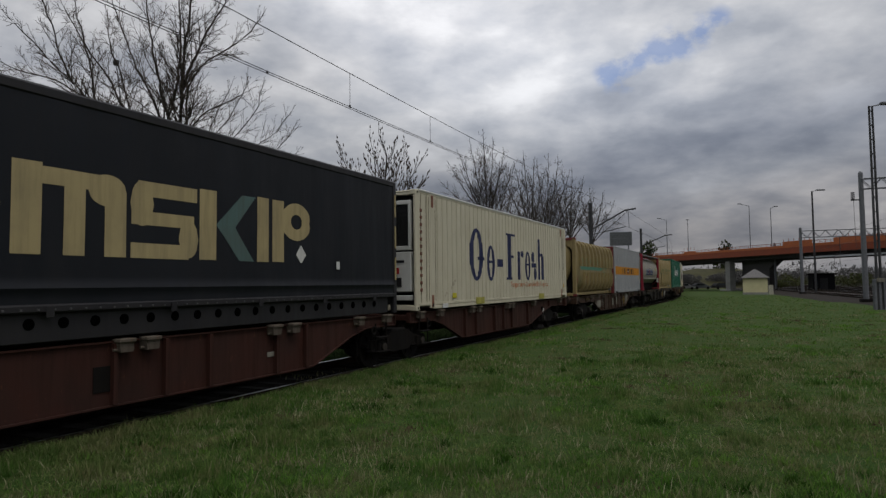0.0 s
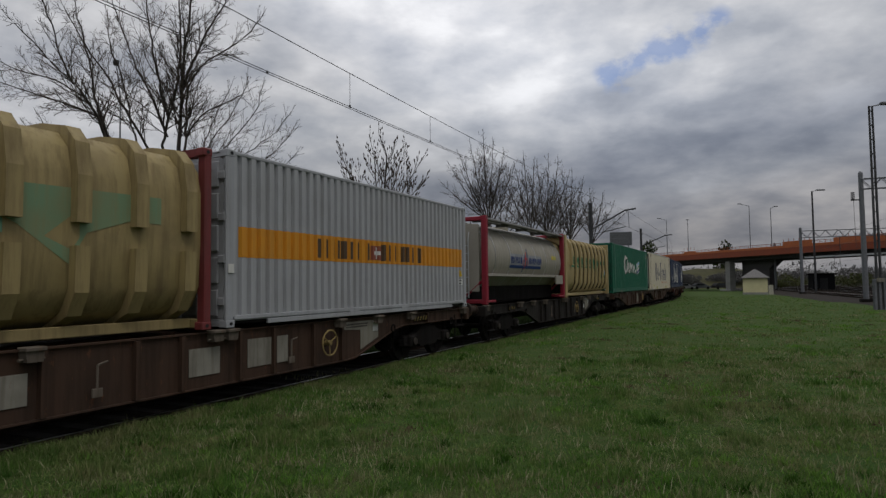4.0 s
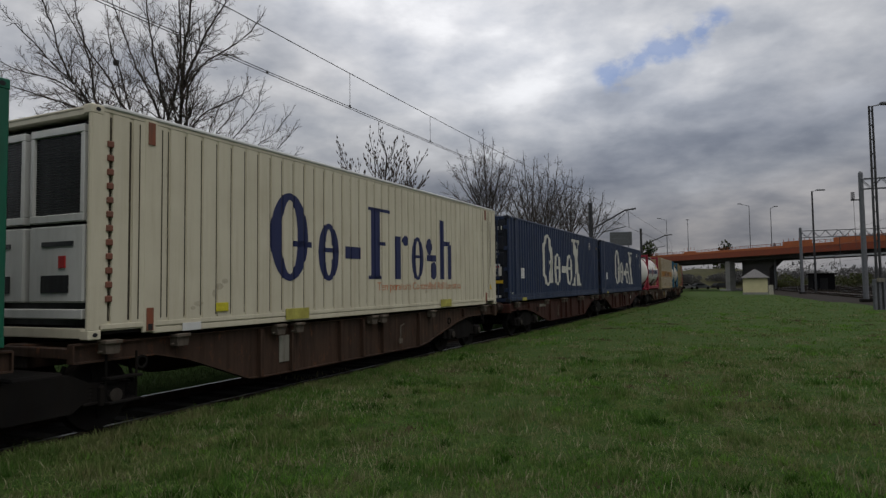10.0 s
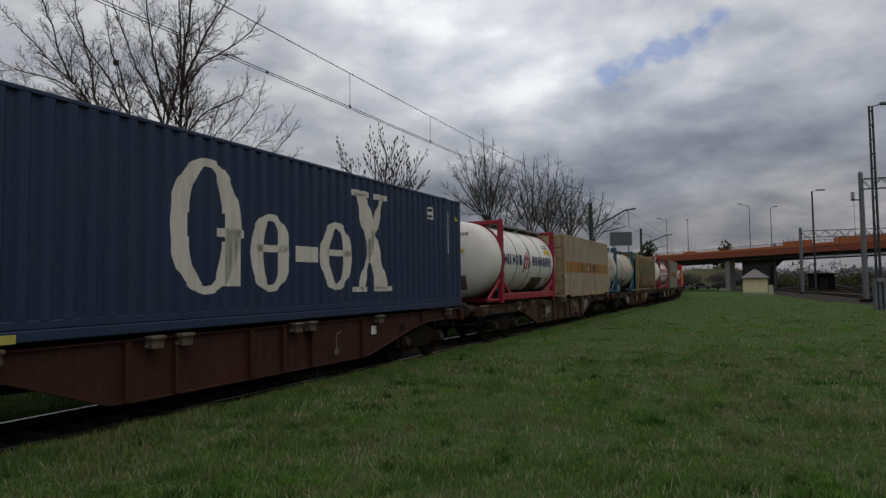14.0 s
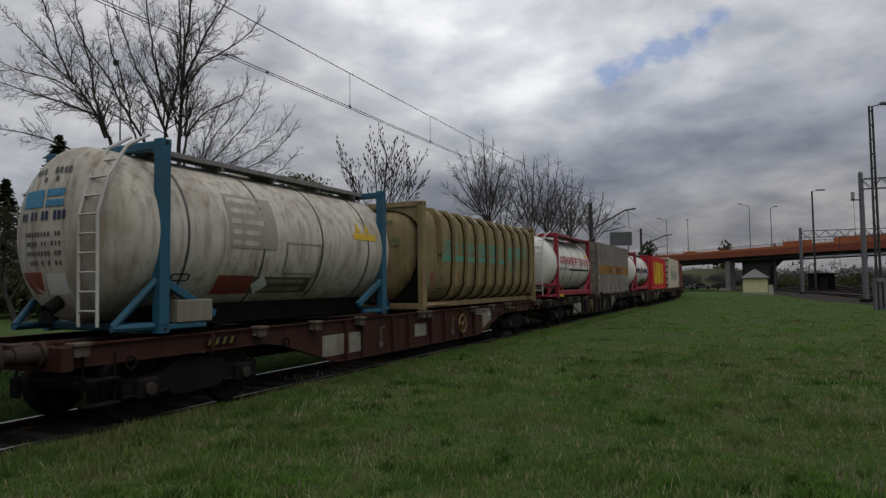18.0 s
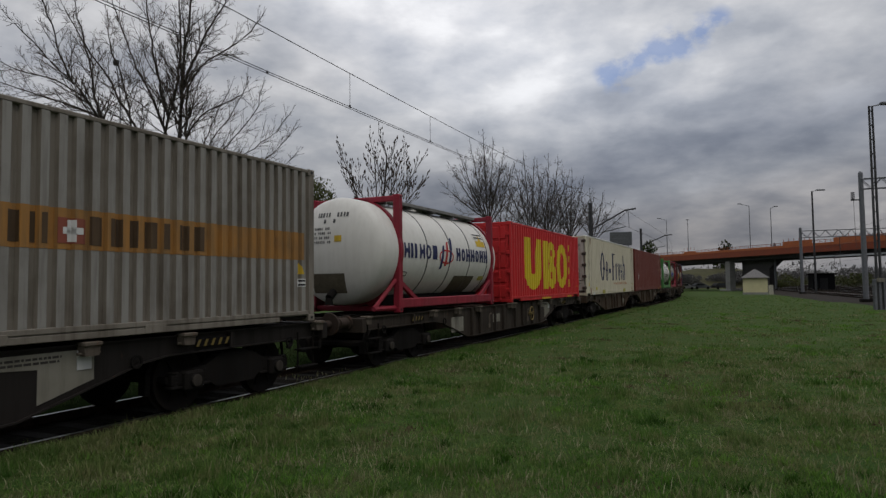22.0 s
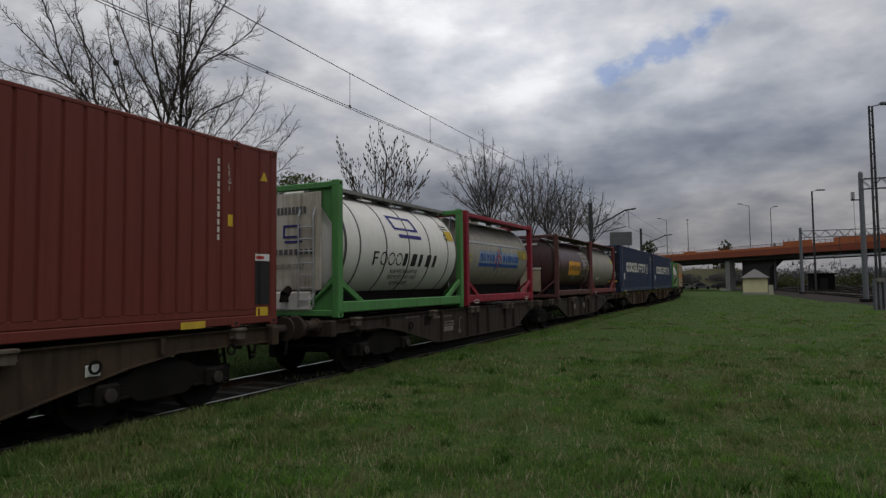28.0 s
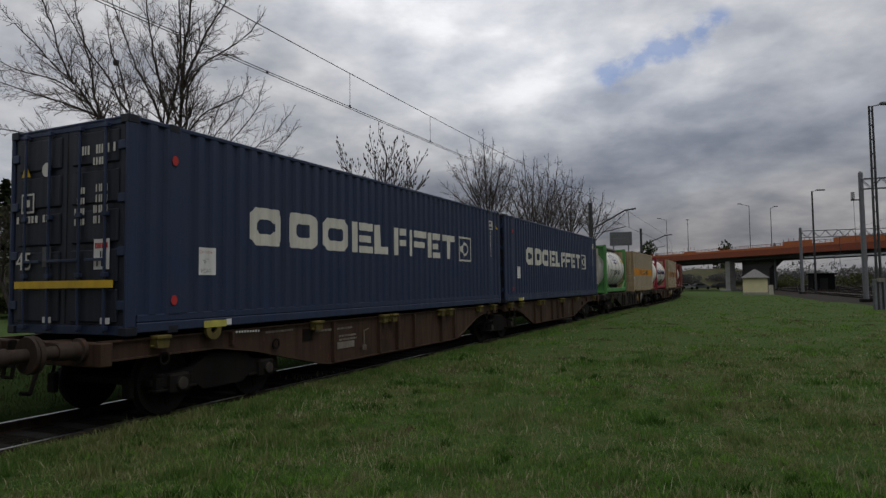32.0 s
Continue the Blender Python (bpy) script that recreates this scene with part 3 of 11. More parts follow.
def brake_wheel_mesh():
    bm = bmesh.new()
    n = 26
    for i in range(n):
        a, b = 2 * math.pi * i / n, 2 * math.pi * (i + 1) / n
        tube(bm, (math.cos(a) * 0.235, 0, math.sin(a) * 0.235), (math.cos(b) * 0.235, 0, math.sin(b) * 0.235), 0.016, n=6, caps=False)
    for i in range(3):
        a = 2 * math.pi * i / 3 + 0.5
        tube(bm, (0, 0.02, 0), (math.cos(a) * 0.235, 0, math.sin(a) * 0.235), 0.014, n=6)
    tube(bm, (0, -0.02, 0), (0, 0.12, 0), 0.045, n=10)
    return mesh_of("brake_wheel", bm)


SPIGOT_ME, BRAKE_ME = spigot_mesh(), brake_wheel_mesh()
SILL_Y = 1.10


def sill_mesh(name, poly, mat):
    """Side sill seen from outside: web, flanges along its lower and upper edges."""
    bm = bmesh.new()
    prism(bm, poly, -0.012, 0.012)
    n = len(poly)
    for i in range(n):
        (x0, z0), (x1, z1) = poly[i], poly[(i + 1) % n]
        d = Vector((x1 - x0, 0, z1 - z0))
        if d.length < 0.2:
            continue
        m = Matrix.Translation((x0, 0, z0)) @ Matrix.Rotation(-math.atan2(z1 - z0, x1 - x0), 4, 'Y')
        box(bm, 0, d.length, -0.055, 0.055, -0.010, 0.012, m)
    me = mesh_of(name, bm)
    me.materials.append(mat)
    return me


def put(name, me, parent, m, mat=None, label=""):
    """An object on shared mesh data, with its own material if one is given."""
    ob = new(name, me)
    ob.parent = parent
    ob.matrix_basis = m
    if mat is not None:
        if not me.materials:
            me.materials.append(mat)
        ob.material_slots[0].link = 'OBJECT'
        ob.material_slots[0].material = mat
    if label:
        ob["label"] = label
    return ob


def rolling(parent, x):
    bo = put("bogie", BOGIE_ME, parent, pose(x, 0, 0), None, "black two-axle bogie with coil springs")
    for dx in (-0.9, 0.9):
        put("axle_cap", CAP_ME, bo, pose(dx, -1.185, 0.46), CAP_GREASY)
    for dx in (-0.9, 0.9):
        ws = put("wheelset", WHEELSET_ME, bo, pose(dx, 0, 0.46))
        WHEELSETS.append((ws, dx))


def wagon_end(parent, x, sg, mat):
    """Headstock with two buffers, hook and hoses; sg: +1 rear, -1 front."""
    put_bm = bmesh.new()
    bbox(put_bm, min(x - sg * 0.16, x), max(x - sg * 0.16, x), -1.25, 1.25, 0.82, 1.12, 0.015)
    part("headstock", put_bm, mat, parent)
    turn = pose(x, 0, 0, 0, 0, 0 if sg > 0 else 180)
    for y in (-0.875, 0.875):
        b = put("buffer", BUF_A, parent, turn @ pose(0, y, 1.03))
        put("buffer_head", BUF_B, b, pose(0, 0, 0))
    put("draw_hook", HOOK_ME, parent, turn)
    put("screw_link", LINK_ME, parent, turn)
    for y in (-0.38, 0.38):
        put("brake_hose", HOSE_ME, parent, turn @ pose(0, y, 0))


def plate(parent, x0, x1, z0, z1, mat, y=-SILL_Y - 0.02, name="label_plate", label=""):
    bm = bmesh.new()
    bbox(bm, x0, x1, y - 0.006, y + 0.006, z0, z1, 0.003)
    return part(name, bm, mat, parent, label)


def bars(parent, x0, x1, z0, z1, rows, mat, y, name="small_print", fill=0.55, seed=0):
    """Unreadable small print: rows of short flat bars."""
    rd = random.Random(seed + int(abs(x0) * 100))
    bm = bmesh.new()
    h = (z1 - z0) / rows
    for r in range(rows):
        x = x0
        zc = z1 - h * (r + 0.5)
        while x < x1 - 0.01:
            w = min((0.4 + rd.random() * 1.6) * h, x1 - x)
            if w > h * 0.2:
                box(bm, x, x + w, y - 0.004, y, zc - h * fill / 2, zc + h * fill / 2)
            x += w + h * 0.35
    return part(name, bm, mat, parent)


PLATE_WHITE = paint("pale_label_paint", (0.30, 0.285, 0.24), 0.65, (0.09, 0.075, 0.055), rough=0.7, rust=0.3, gloss=0.1)
CAP_GREASY = paint("greasy_axle_cap", (0.05, 0.042, 0.034), 0.5, (0.02, 0.016, 0.013), rough=0.6, gloss=0.15)
BRACKET = paint("soiled_bracket_steel", (0.15, 0.125, 0.10), 0.6, (0.05, 0.035, 0.025), rough=0.75, rust=0.6, gloss=0.1)
BRAKE_YELLOW = paint("worn_yellow_wheel_rim", (0.30, 0.22, 0.09), 0.5, (0.10, 0.07, 0.04), rough=0.7, rust=0.3, gloss=0.1)
PANEL = paint("khaki_grey_lettering_panel", (0.27, 0.255, 0.21), 0.45, (0.11, 0.095, 0.07), rough=0.75, gloss=0.08)
PRINT = plain("small_print_ink", (0.05, 0.045, 0.04), 0.8)
PLATE_CLEAN = paint("clean_white_label", (0.78, 0.78, 0.76), 0.1, rough=0.6)


def sill_pair(parent, poly, mat):
    for sg in (-1, 1):
        put("side_sill", sill_mesh("side_sill", poly, mat), parent, pose(0, sg * SILL_Y, 0))


def ribs(parent, xs, mat, z0=0.34, z1=1.1):
    bm = bmesh.new()
    prism(bm, [(-0.035, 0.0), (0.035, 0.0), (0.035, 1.0), (-0.035, 1.0)], -0.075, 0.0)
    me = mesh_of("rib", bm)
    me.materials.append(mat)
    for x in xs:
        put("rib", me, parent, Matrix.Translation((x, -SILL_Y - 0.012, z0)) @ Matrix.Diagonal((1, 1, z1 - z0, 1)))


def spigots(parent, xs, mat):
    for x in xs:
        for sg in (-1, 1):
            put("container_bracket", SPIGOT_ME, parent, pose(x, sg * (SILL_Y + 0.015), 0.985, 0, 0, 0 if sg < 0 else 180), mat)


def deck_frame(parent, x0, x1, mat, step=2.2):
    bm = bmesh.new()
    bbox(bm, x0, x1, -0.22, 0.22, 0.80, 1.10, 0.01)
    part("centre_beam", bm, mat, parent)
    n = max(2, int((x1 - x0) / step))
    bm = bmesh.new()
    bbox(bm, -0.06, 0.06, -SILL_Y, SILL_Y, 0.95, 1.08, 0.01)
    me = mesh_of("cross_member", bm)
    me.materials.append(mat)
    for i in range(n + 1):
        put("cross_member", me, parent, pose(x0 + (x1 - x0) * i / n, 0, 0))


def step_mesh():
    bm = bmesh.new()
    for y in (-0.22, 0.22):
        tube(bm, (y, 0, 0.0), (y, 0, 0.62), 0.016, n=6)
    for z in (0.0, 0.3):
        bbox(bm, -0.24, 0.24, -0.1, 0.06, z, z + 0.03, 0.005)
    return mesh_of("shunter_step", bm)


STEP_ME = step_mesh()


def hazard_stripes(parent, x0, x1):
    """Short slanted yellow bars on a black strip along the sill."""
    plate(parent, x0, x1, 0.93, 1.04, UNDER, -SILL_Y - 0.06, "warning_strip")
    n = int((x1 - x0) / 0.13)
    for k in range(n):
        a = x0 + (x1 - x0) * k / n
        bm = bmesh.new()
        prism(bm, [(a, 0.935), (a + 0.05, 0.935), (a + 0.10, 1.035), (a + 0.05, 1.035)], -SILL_Y - 0.070, -SILL_Y - 0.0665)
        part("warning_bar", bm, STRIPE, parent)


def sill_panel(parent, x):
    """Pale lettering panel that follows the rising lower edge of the sill, with a small white card."""
    bm = bmesh.new()
    prism(bm, [(x, 0.92), (x + 0.62, 0.88), (x + 0.62, 0.48), (x + 1.32, 0.69), (x + 1.32, 1.06), (x, 1.06)], -SILL_Y - 0.022, -SILL_Y - 0.014)
    part("lettering_panel", bm, PANEL, parent)
    bars(parent, x + 0.1, x + 0.9, 0.93, 1.03, 2, PRINT, -SILL_Y - 0.022, seed=3)
    plate(parent, x + 1.09, x + 1.28, 0.82, 1.05, PLATE_CARD, -SILL_Y - 0.028, "label_card")


def loop_mesh(r0, r1, depth, n=14):
    bm = bmesh.new()
    lathe(bm, [(0.0, r0), (depth, r0), (depth, r1), (0.0, r1), (0.0, r0)], n, 'Y')
    return mesh_of("tie_ring", bm, True)


def tank_mesh():
    bm = bmesh.new()
    lathe(bm, [(-0.55, 0.0), (-0.52, 0.14), (-0.45, 0.17), (0.45, 0.17), (0.52, 0.14), (0.55, 0.0)], 16, 'X')
    me = mesh_of("air_reservoir", bm, True)
    me.materials.append(UNDER)
    return me


def lever_mesh():
    bm = bmesh.new()
    tube(bm, (0, 0, 0.0), (0, 0, 0.36), 0.016, n=6)
    tube(bm, (0, 0, 0.36), (0.12, -0.03, 0.40), 0.014, n=6)
    bbox(bm, -0.07, 0.07, -0.015, 0.015, -0.03, 0.08, 0.006)
    return mesh_of("changeover_lever", bm)


RING_ME, RESERVOIR_ME, LEVER_ME = loop_mesh(0.06, 0.09, 0.02), tank_mesh(), lever_mesh()
STRIPE = paint("worn_yellow_stripe", (0.19, 0.14, 0.045), 0.7, (0.05, 0.04, 0.03), rough=0.75, gloss=0.08)
PLATE_CARD = paint("white_paper_card", (0.62, 0.62, 0.60), 0.15, rough=0.7, gloss=0.08)


def extras(parent, rings, levers):
    """Tie rings, changeover levers and an air reservoir under the sill."""
    for x in rings:
        put("tie_ring", RING_ME, parent, pose(x, -SILL_Y - 0.075, 0.83), UNDER)
    for x in levers:
        put("changeover_lever", LEVER_ME, parent, pose(x, -SILL_Y - 0.10, 0.50), BRACKET)
        put("air_reservoir", RESERVOIR_ME, parent, pose(x * 0.8, -0.5, 0.45))


def wagon_60(s, mat, marks, brake_x, label):
    """Two-bogie container wagon, 19.7 m over buffers, middle at place s of the train."""
    w = thing("container_wagon", label, "flat wagon", "wagons of the freight train")
    poly = [(-9.25, 0.86), (-5.75, 0.86), (-5.3, 0.80), (-3.7, 0.34), (-3.4, 0.32), (3.4, 0.32), (3.7, 0.34), (5.3, 0.80), (5.75, 0.86), (9.25, 0.86), (9.25, 1.12), (-9.25, 1.12)]
    sill_pair(w, poly, mat)
    deck_frame(w, -9.1, 9.1, mat)
    for sg in (-1, 1):
        wagon_end(w, sg * 9.30, sg, mat)
        rolling(w, sg * 7.1)
        put("shunter_step", STEP_ME, w, pose(sg * 8.75, -1.16, 0.36), UNDER)
    ribs(w, (-3.35, -2.75, -1.5, -0.75, 0.4, 1.2, 2.3, 3.2), mat)
    ribs(w, (-6.9, 6.9), mat, 0.88)
    spigots(w, (-9.05, -5.9, -4.4, -2.9, -0.15, 0.15, 3.1, 4.5, 6.0, 9.05), BRACKET)
    for x0, x1, z0, z1, m2 in marks:
        plate(w, x0, x1, z0, z1, m2)
    put("brake_wheel", BRAKE_ME, w, pose(brake_x, -SILL_Y - 0.13, 0.72), BRAKE_YELLOW)
    hazard_stripes(w, -7.0, -6.4)
    hazard_stripes(w, 6.2, 6.9)
    sill_panel(w, 3.30)
    extras(w, (-8.3, -5.2, 5.2, 8.3), (-2.1, 1.6))
    CARRIED.append((w, s))
    return w


def wagon_90(s, mat, marks, label, bracket=None, levers=True):
    """Articulated twin wagon, 29.6 m over buffers, on three bogies; middle at place s of the train."""
    w = thing("container_wagon", label, "flat wagon", "wagons of the freight train")
    for sg in (-1, 1):
        half = part("wagon_half", sill_mesh("wagon_half", [(0.35, 0.9), (1.55, 0.9), (2.1, 0.78), (3.35, 0.34), (3.7, 0.32), (9.3, 0.32), (9.6, 0.36), (11.4, 0.76), (12.2, 0.88), (14.15, 0.88), (14.15, 1.12), (0.35, 1.12)] if sg > 0 else
                    [(-14.15, 0.88), (-12.2, 0.88), (-11.4, 0.76), (-9.6, 0.36), (-9.3, 0.32), (-3.7, 0.32), (-3.35, 0.34), (-2.1, 0.78), (-1.55, 0.9), (-0.35, 0.9), (-0.35, 1.12), (-14.15, 1.12)], mat), None, w)
        half.matrix_basis = pose(0, -SILL_Y, 0)
        put("wagon_half", half.data, w, pose(0, SILL_Y, 0))
        deck_frame(w, min(sg * 0.4, sg * 14.0), max(sg * 0.4, sg * 14.0), mat)
        wagon_end(w, sg * 14.22, sg, mat)
        rolling(w, sg * 12.0)
        ribs(w, [sg * x for x in (3.6, 4.4, 5.9, 6.7, 7.5, 9.2)], mat)
        ribs(w, [sg * 11.9], mat, 0.9)
        spigots(w, [sg * x for x in (0.8, 1.9, 4.0, 4.5, 7.0, 7.4, 9.8, 13.3)], bracket or BRACKET)
        put("shunter_step", STEP_ME, w, pose(sg * 1.0, -1.16, 0.36), UNDER)
    rolling(w, 0.0)
    for sg in (-1, 1):
        extras(w, (sg * 1.3, sg * 10.9, sg * 13.2), (sg * 8.2,) if levers else ())
    for x0, x1, z0, z1, m2 in marks:
        plate(w, x0, x1, z0, z1, m2)
    CARRIED.append((w, s))
    return w


W_RED = paint("red_brown_wagon_paint", (0.060, 0.024, 0.018), 0.55, (0.022, 0.015, 0.012), rust=0.3, gloss=0.1)
W_BROWN = paint("weathered_brown_wagon_paint", (0.070, 0.041, 0.028), 0.6, (0.022, 0.017, 0.013), rust=0.5, gloss=0.1)
W_RUST = paint("rust_streaked_wagon_paint", (0.072, 0.043, 0.030), 0.65, (0.020, 0.015, 0.012), rust=0.7, gloss=0.1)
W_DARK = paint("dark_grey_brown_wagon_paint", (0.024, 0.020, 0.018), 0.5, (0.012, 0.010, 0.008), rust=0.2, gloss=0.1)
W_GREY = paint("dirty_grey_brown_wagon_paint", (0.050, 0.039, 0.031), 0.6, (0.018, 0.014, 0.012), rust=0.35, gloss=0.1)
W_TAN = paint("tan_weathered_wagon_paint", (0.074, 0.050, 0.034), 0.65, (0.022, 0.016, 0.012), rust=0.4, gloss=0.1)

STRIPE_CLEAN = paint("yellow_bracket_paint", (0.15, 0.12, 0.035), 0.6, (0.06, 0.05, 0.03), rough=0.7, gloss=0.08)
PW, PC = PLATE_WHITE, PLATE_CLEAN
wagon_90(13.2, W_RED, [(-7.77, -7.41, 0.505, 0.825, UNDER), (-4.6, -4.3, 0.62, 0.7, PW), (11.1, 11.25, 0.66, 0.84, PC)], "articulated twin container wagon in dark red-brown paint", levers=False)
wagon_60(38.4, W_BROWN, [(-4.5, -2.9, 0.5, 0.86, PW), (0.6, 1.6, 0.5, 0.95, PW), (-0.6, 0.0, 0.5, 0.9, PW)], 2.7, "brown container wagon with large pale lettering panels")
wagon_60(58.25, W_DARK, [(3.62, 3.72, 0.6, 0.8, PC)], 1.9, "dark grey-brown container wagon with a handbrake wheel")
RUSTY = wagon_90(82.95, W_RUST, [(-5.28, -4.62, 0.43, 1.0, PANEL), (4.1, 4.4, 0.5, 0.95, PW)], "articulated twin container wagon with rust-streaked sills")
put("brake_wheel", BRAKE_ME, RUSTY, pose(-3.3, -SILL_Y - 0.13, 0.74), BRAKE_YELLOW)
wagon_90(112.6, W_RED, [(-3.5, -3.4, 0.75, 0.9, PC), (9.6, 9.8, 0.75, 0.93, PC), (-10.5, -9.7, 0.9, 1.0, PW)], "articulated twin container wagon in red-brown paint")
GRAFFITI_WAGON = wagon_60(137.5, W_BROWN, [(-2.4, -1.75, 0.62, 0.85, PW)], 2.0, "brown container wagon with scrawled graffiti on its sill")
wagon_60(157.25, W_RED, [(-4.1, -2.7, 0.45, 0.85, PW), (-0.4, 0.2, 0.55, 0.85, PW)], 2.2, "red-brown container wagon with pale label panels")
wagon_60(177.05, W_DARK, [(-5.0, -3.5, 0.42, 0.86, PW), (0.4, 0.7, 0.7, 0.9, PW), (1.7, 2.0, 0.5, 0.7, PW), (2.2, 2.6, 0.6, 0.9, PW)], -1.7, "dark container wagon with flaking pale panels")
wagon_60(196.85, W_GREY, [(-4.7, -3.9, 0.5, 0.9, PW), (-1.6, -1.0, 0.6, 0.85, PW)], 2.0, "dirty grey-brown container wagon with a spoked handbrake wheel")
wagon_90(221.55, W_TAN, [(-4.4, -3.6, 0.5, 0.8, PW), (10.8, 11.0, 0.72, 0.86, PC)], "articulated twin container wagon in faded tan-brown paint")
GREY_TWIN = wagon_90(251.5, W_GREY, [(4.4, 5.0, 0.62, 0.85, PW), (6.6, 6.75, 0.62, 0.85, PC)], "articulated twin container wagon in grey-brown paint")
LAST_TWIN = wagon_90(281.2, W_BROWN, [], "articulated twin container wagon with brown weathered sills", STRIPE_CLEAN)
wagon_60(306.1, W_DARK, [], 2.0, "dark container wagon at the rear of the train")
wagon_60(325.9, W_BROWN, [], 2.0, "brown container wagon at the rear of the train")
wagon_60(345.7, W_DARK, [], 2.0, "dark container wagon at the rear of the train")
wagon_60(365.5, W_BROWN, [], 2.0, "brown container wagon at the rear of the train")


def sill_print(w):
    """Worn rows of small lettering and a data panel on the leading half's sill."""
    y = -SILL_Y - 0.016
    bars(w, -11.1, -10.4, 1.00, 1.06, 1, FADED_PRINT, y, seed=1)
    bars(w, -9.75, -8.5, 0.92, 0.99, 1, FADED_PRINT, y, seed=2)
    bars(w, -8.98, -8.36, 0.70, 0.84, 2, FADED_PRINT, y, seed=3)
    plate(w, -9.05, -8.45, 0.56, 0.69, FADED_PRINT)
    plate(w, -10.12, -9.84, 0.80, 1.02, UNDER)


FADED_PRINT = paint("worn_pale_lettering", (0.24, 0.21, 0.18), 0.75, (0.05, 0.04, 0.032), rough=0.75, gloss=0.08)
sill_print(GREY_TWIN)
sill_print(LAST_TWIN)
# tie-down chain and its yellow eye on the deck edge
bm_eye = bmesh.new()
lathe(bm_eye, [(-0.03, 0.06), (0.03, 0.06), (0.03, 0.15), (-0.03, 0.15), (-0.03, 0.06)], 14, 'Y')
part("tie_eye", bm_eye, STRIPE_CLEAN, LAST_TWIN).matrix_basis = pose(-12.36, -SILL_Y - 0.10, 1.17)
for k_link in range(9):
    plate(LAST_TWIN, -11.85 + k_link * 0.062, -11.82 + k_link * 0.062, 1.075 - k_link * 0.002, 1.11 - k_link * 0.002, PLATE_CLEAN, -SILL_Y - 0.075, "chain_link")


def scrawl(parent, x, z, w, h, seed):
    """One sprayed stroke that zigzags over the sill."""
    rd = random.Random(seed)
    n = 7
    pts = [(x + w * (0.5 + 0.5 * math.sin(i * 2.1 + seed)) * (0.5 + 0.5 * rd.random()), z + h * (1 - i / (n - 1))) for i in range(n)]
    bm = bmesh.new()
    y = -SILL_Y - 0.035
    for (xa, za), (xb, zb) in zip(pts, pts[1:]):
        d = Vector((xb - xa, 0, zb - za))
        m = Matrix.Translation((xa, y, za)) @ Matrix.Rotation(-math.atan2(d.z, d.x), 4, 'Y')
        box(bm, -0.012, d.length + 0.012, -0.001, 0.001, -0.014, 0.014, m)
    part("graffiti_stroke", bm, SPRAY, parent)


SPRAY = paint("pale_spray_paint", (0.45, 0.45, 0.45), 0.3, (0.12, 0.10, 0.09), rough=0.7, gloss=0.08)
for gx, gz, gw, gh, gs in ((1.47, 0.42, 0.20, 0.58, 1), (1.74, 0.62, 0.34, 0.42, 2), (1.84, 0.50, 0.34, 0.40, 3), (1.95, 0.55, 0.2, 0.22, 4), (-5.9, 0.9, 0.5, 0.18, 5), (-2.9, 0.45, 0.35, 0.5, 6), (-2.5, 0.5, 0.4, 0.4, 7)):
    scrawl(GRAFFITI_WAGON, gx, gz, gw, gh, gs)


# ================= containers =================
FLOOR_Z = 1.17
HALF = 1.22


class Wall:
    """Outer surface of a side: y at a place x, and the places where its slope breaks."""

    def __init__(self, x0, x1, pitch, shape, y=-HALF, plain_spans=()):
        self.y, self.kinks, self.vals = y, [x0], [0.0]
        n = max(1, round((x1 - x0) / pitch))
        p = (x1 - x0) / n
        for i in range(n):
            for f, d in shape:
                x = x0 + (i + f) * p
                if any(a <= x <= b for a, b in plain_spans):
                    continue
                if x - self.kinks[-1] > 1e-4:
                    self.kinks.append(x)
                    self.vals.append(d)
        if x1 - self.kinks[-1] > 1e-4:
            self.kinks.append(x1)
            self.vals.append(0.0)

    def __call__(self, x, z=0):
        return self.y + float(np.interp(x, self.kinks, self.vals))


STEEL = [(0.0, 0.0), (0.19, 0.0), (0.32, 0.044), (0.68, 0.044), (0.81, 0.0)]
RIBBED = [(0.0, 0.0), (0.40, 0.0), (0.43, 0.022), (0.57, 0.022), (0.60, 0.0)]
TIGHT = [(0.0, 0.0), (0.36, 0.0), (0.45, 0.055), (0.80, 0.055), (0.89, 0.0)]


class Barrel:
    """Side of a lying cylinder."""

    def __init__(self, r, zc):
        self.r, self.zc, self.kinks = r, zc, []

    def __call__(self, x, z=0):
        return -math.sqrt(max(self.r ** 2 - (z - self.zc) ** 2, 1e-4))


def crossings(polys, x):
    zs = []
    for poly in polys:
        n = len(poly)
        for i in range(n):
            (x0, z0), (x1, z1) = poly[i], poly[(i + 1) % n]
            if (x0 <= x) != (x1 <= x):
                zs.append(z0 + (z1 - z0) * (x - x0) / (x1 - x0))
    return sorted(zs)


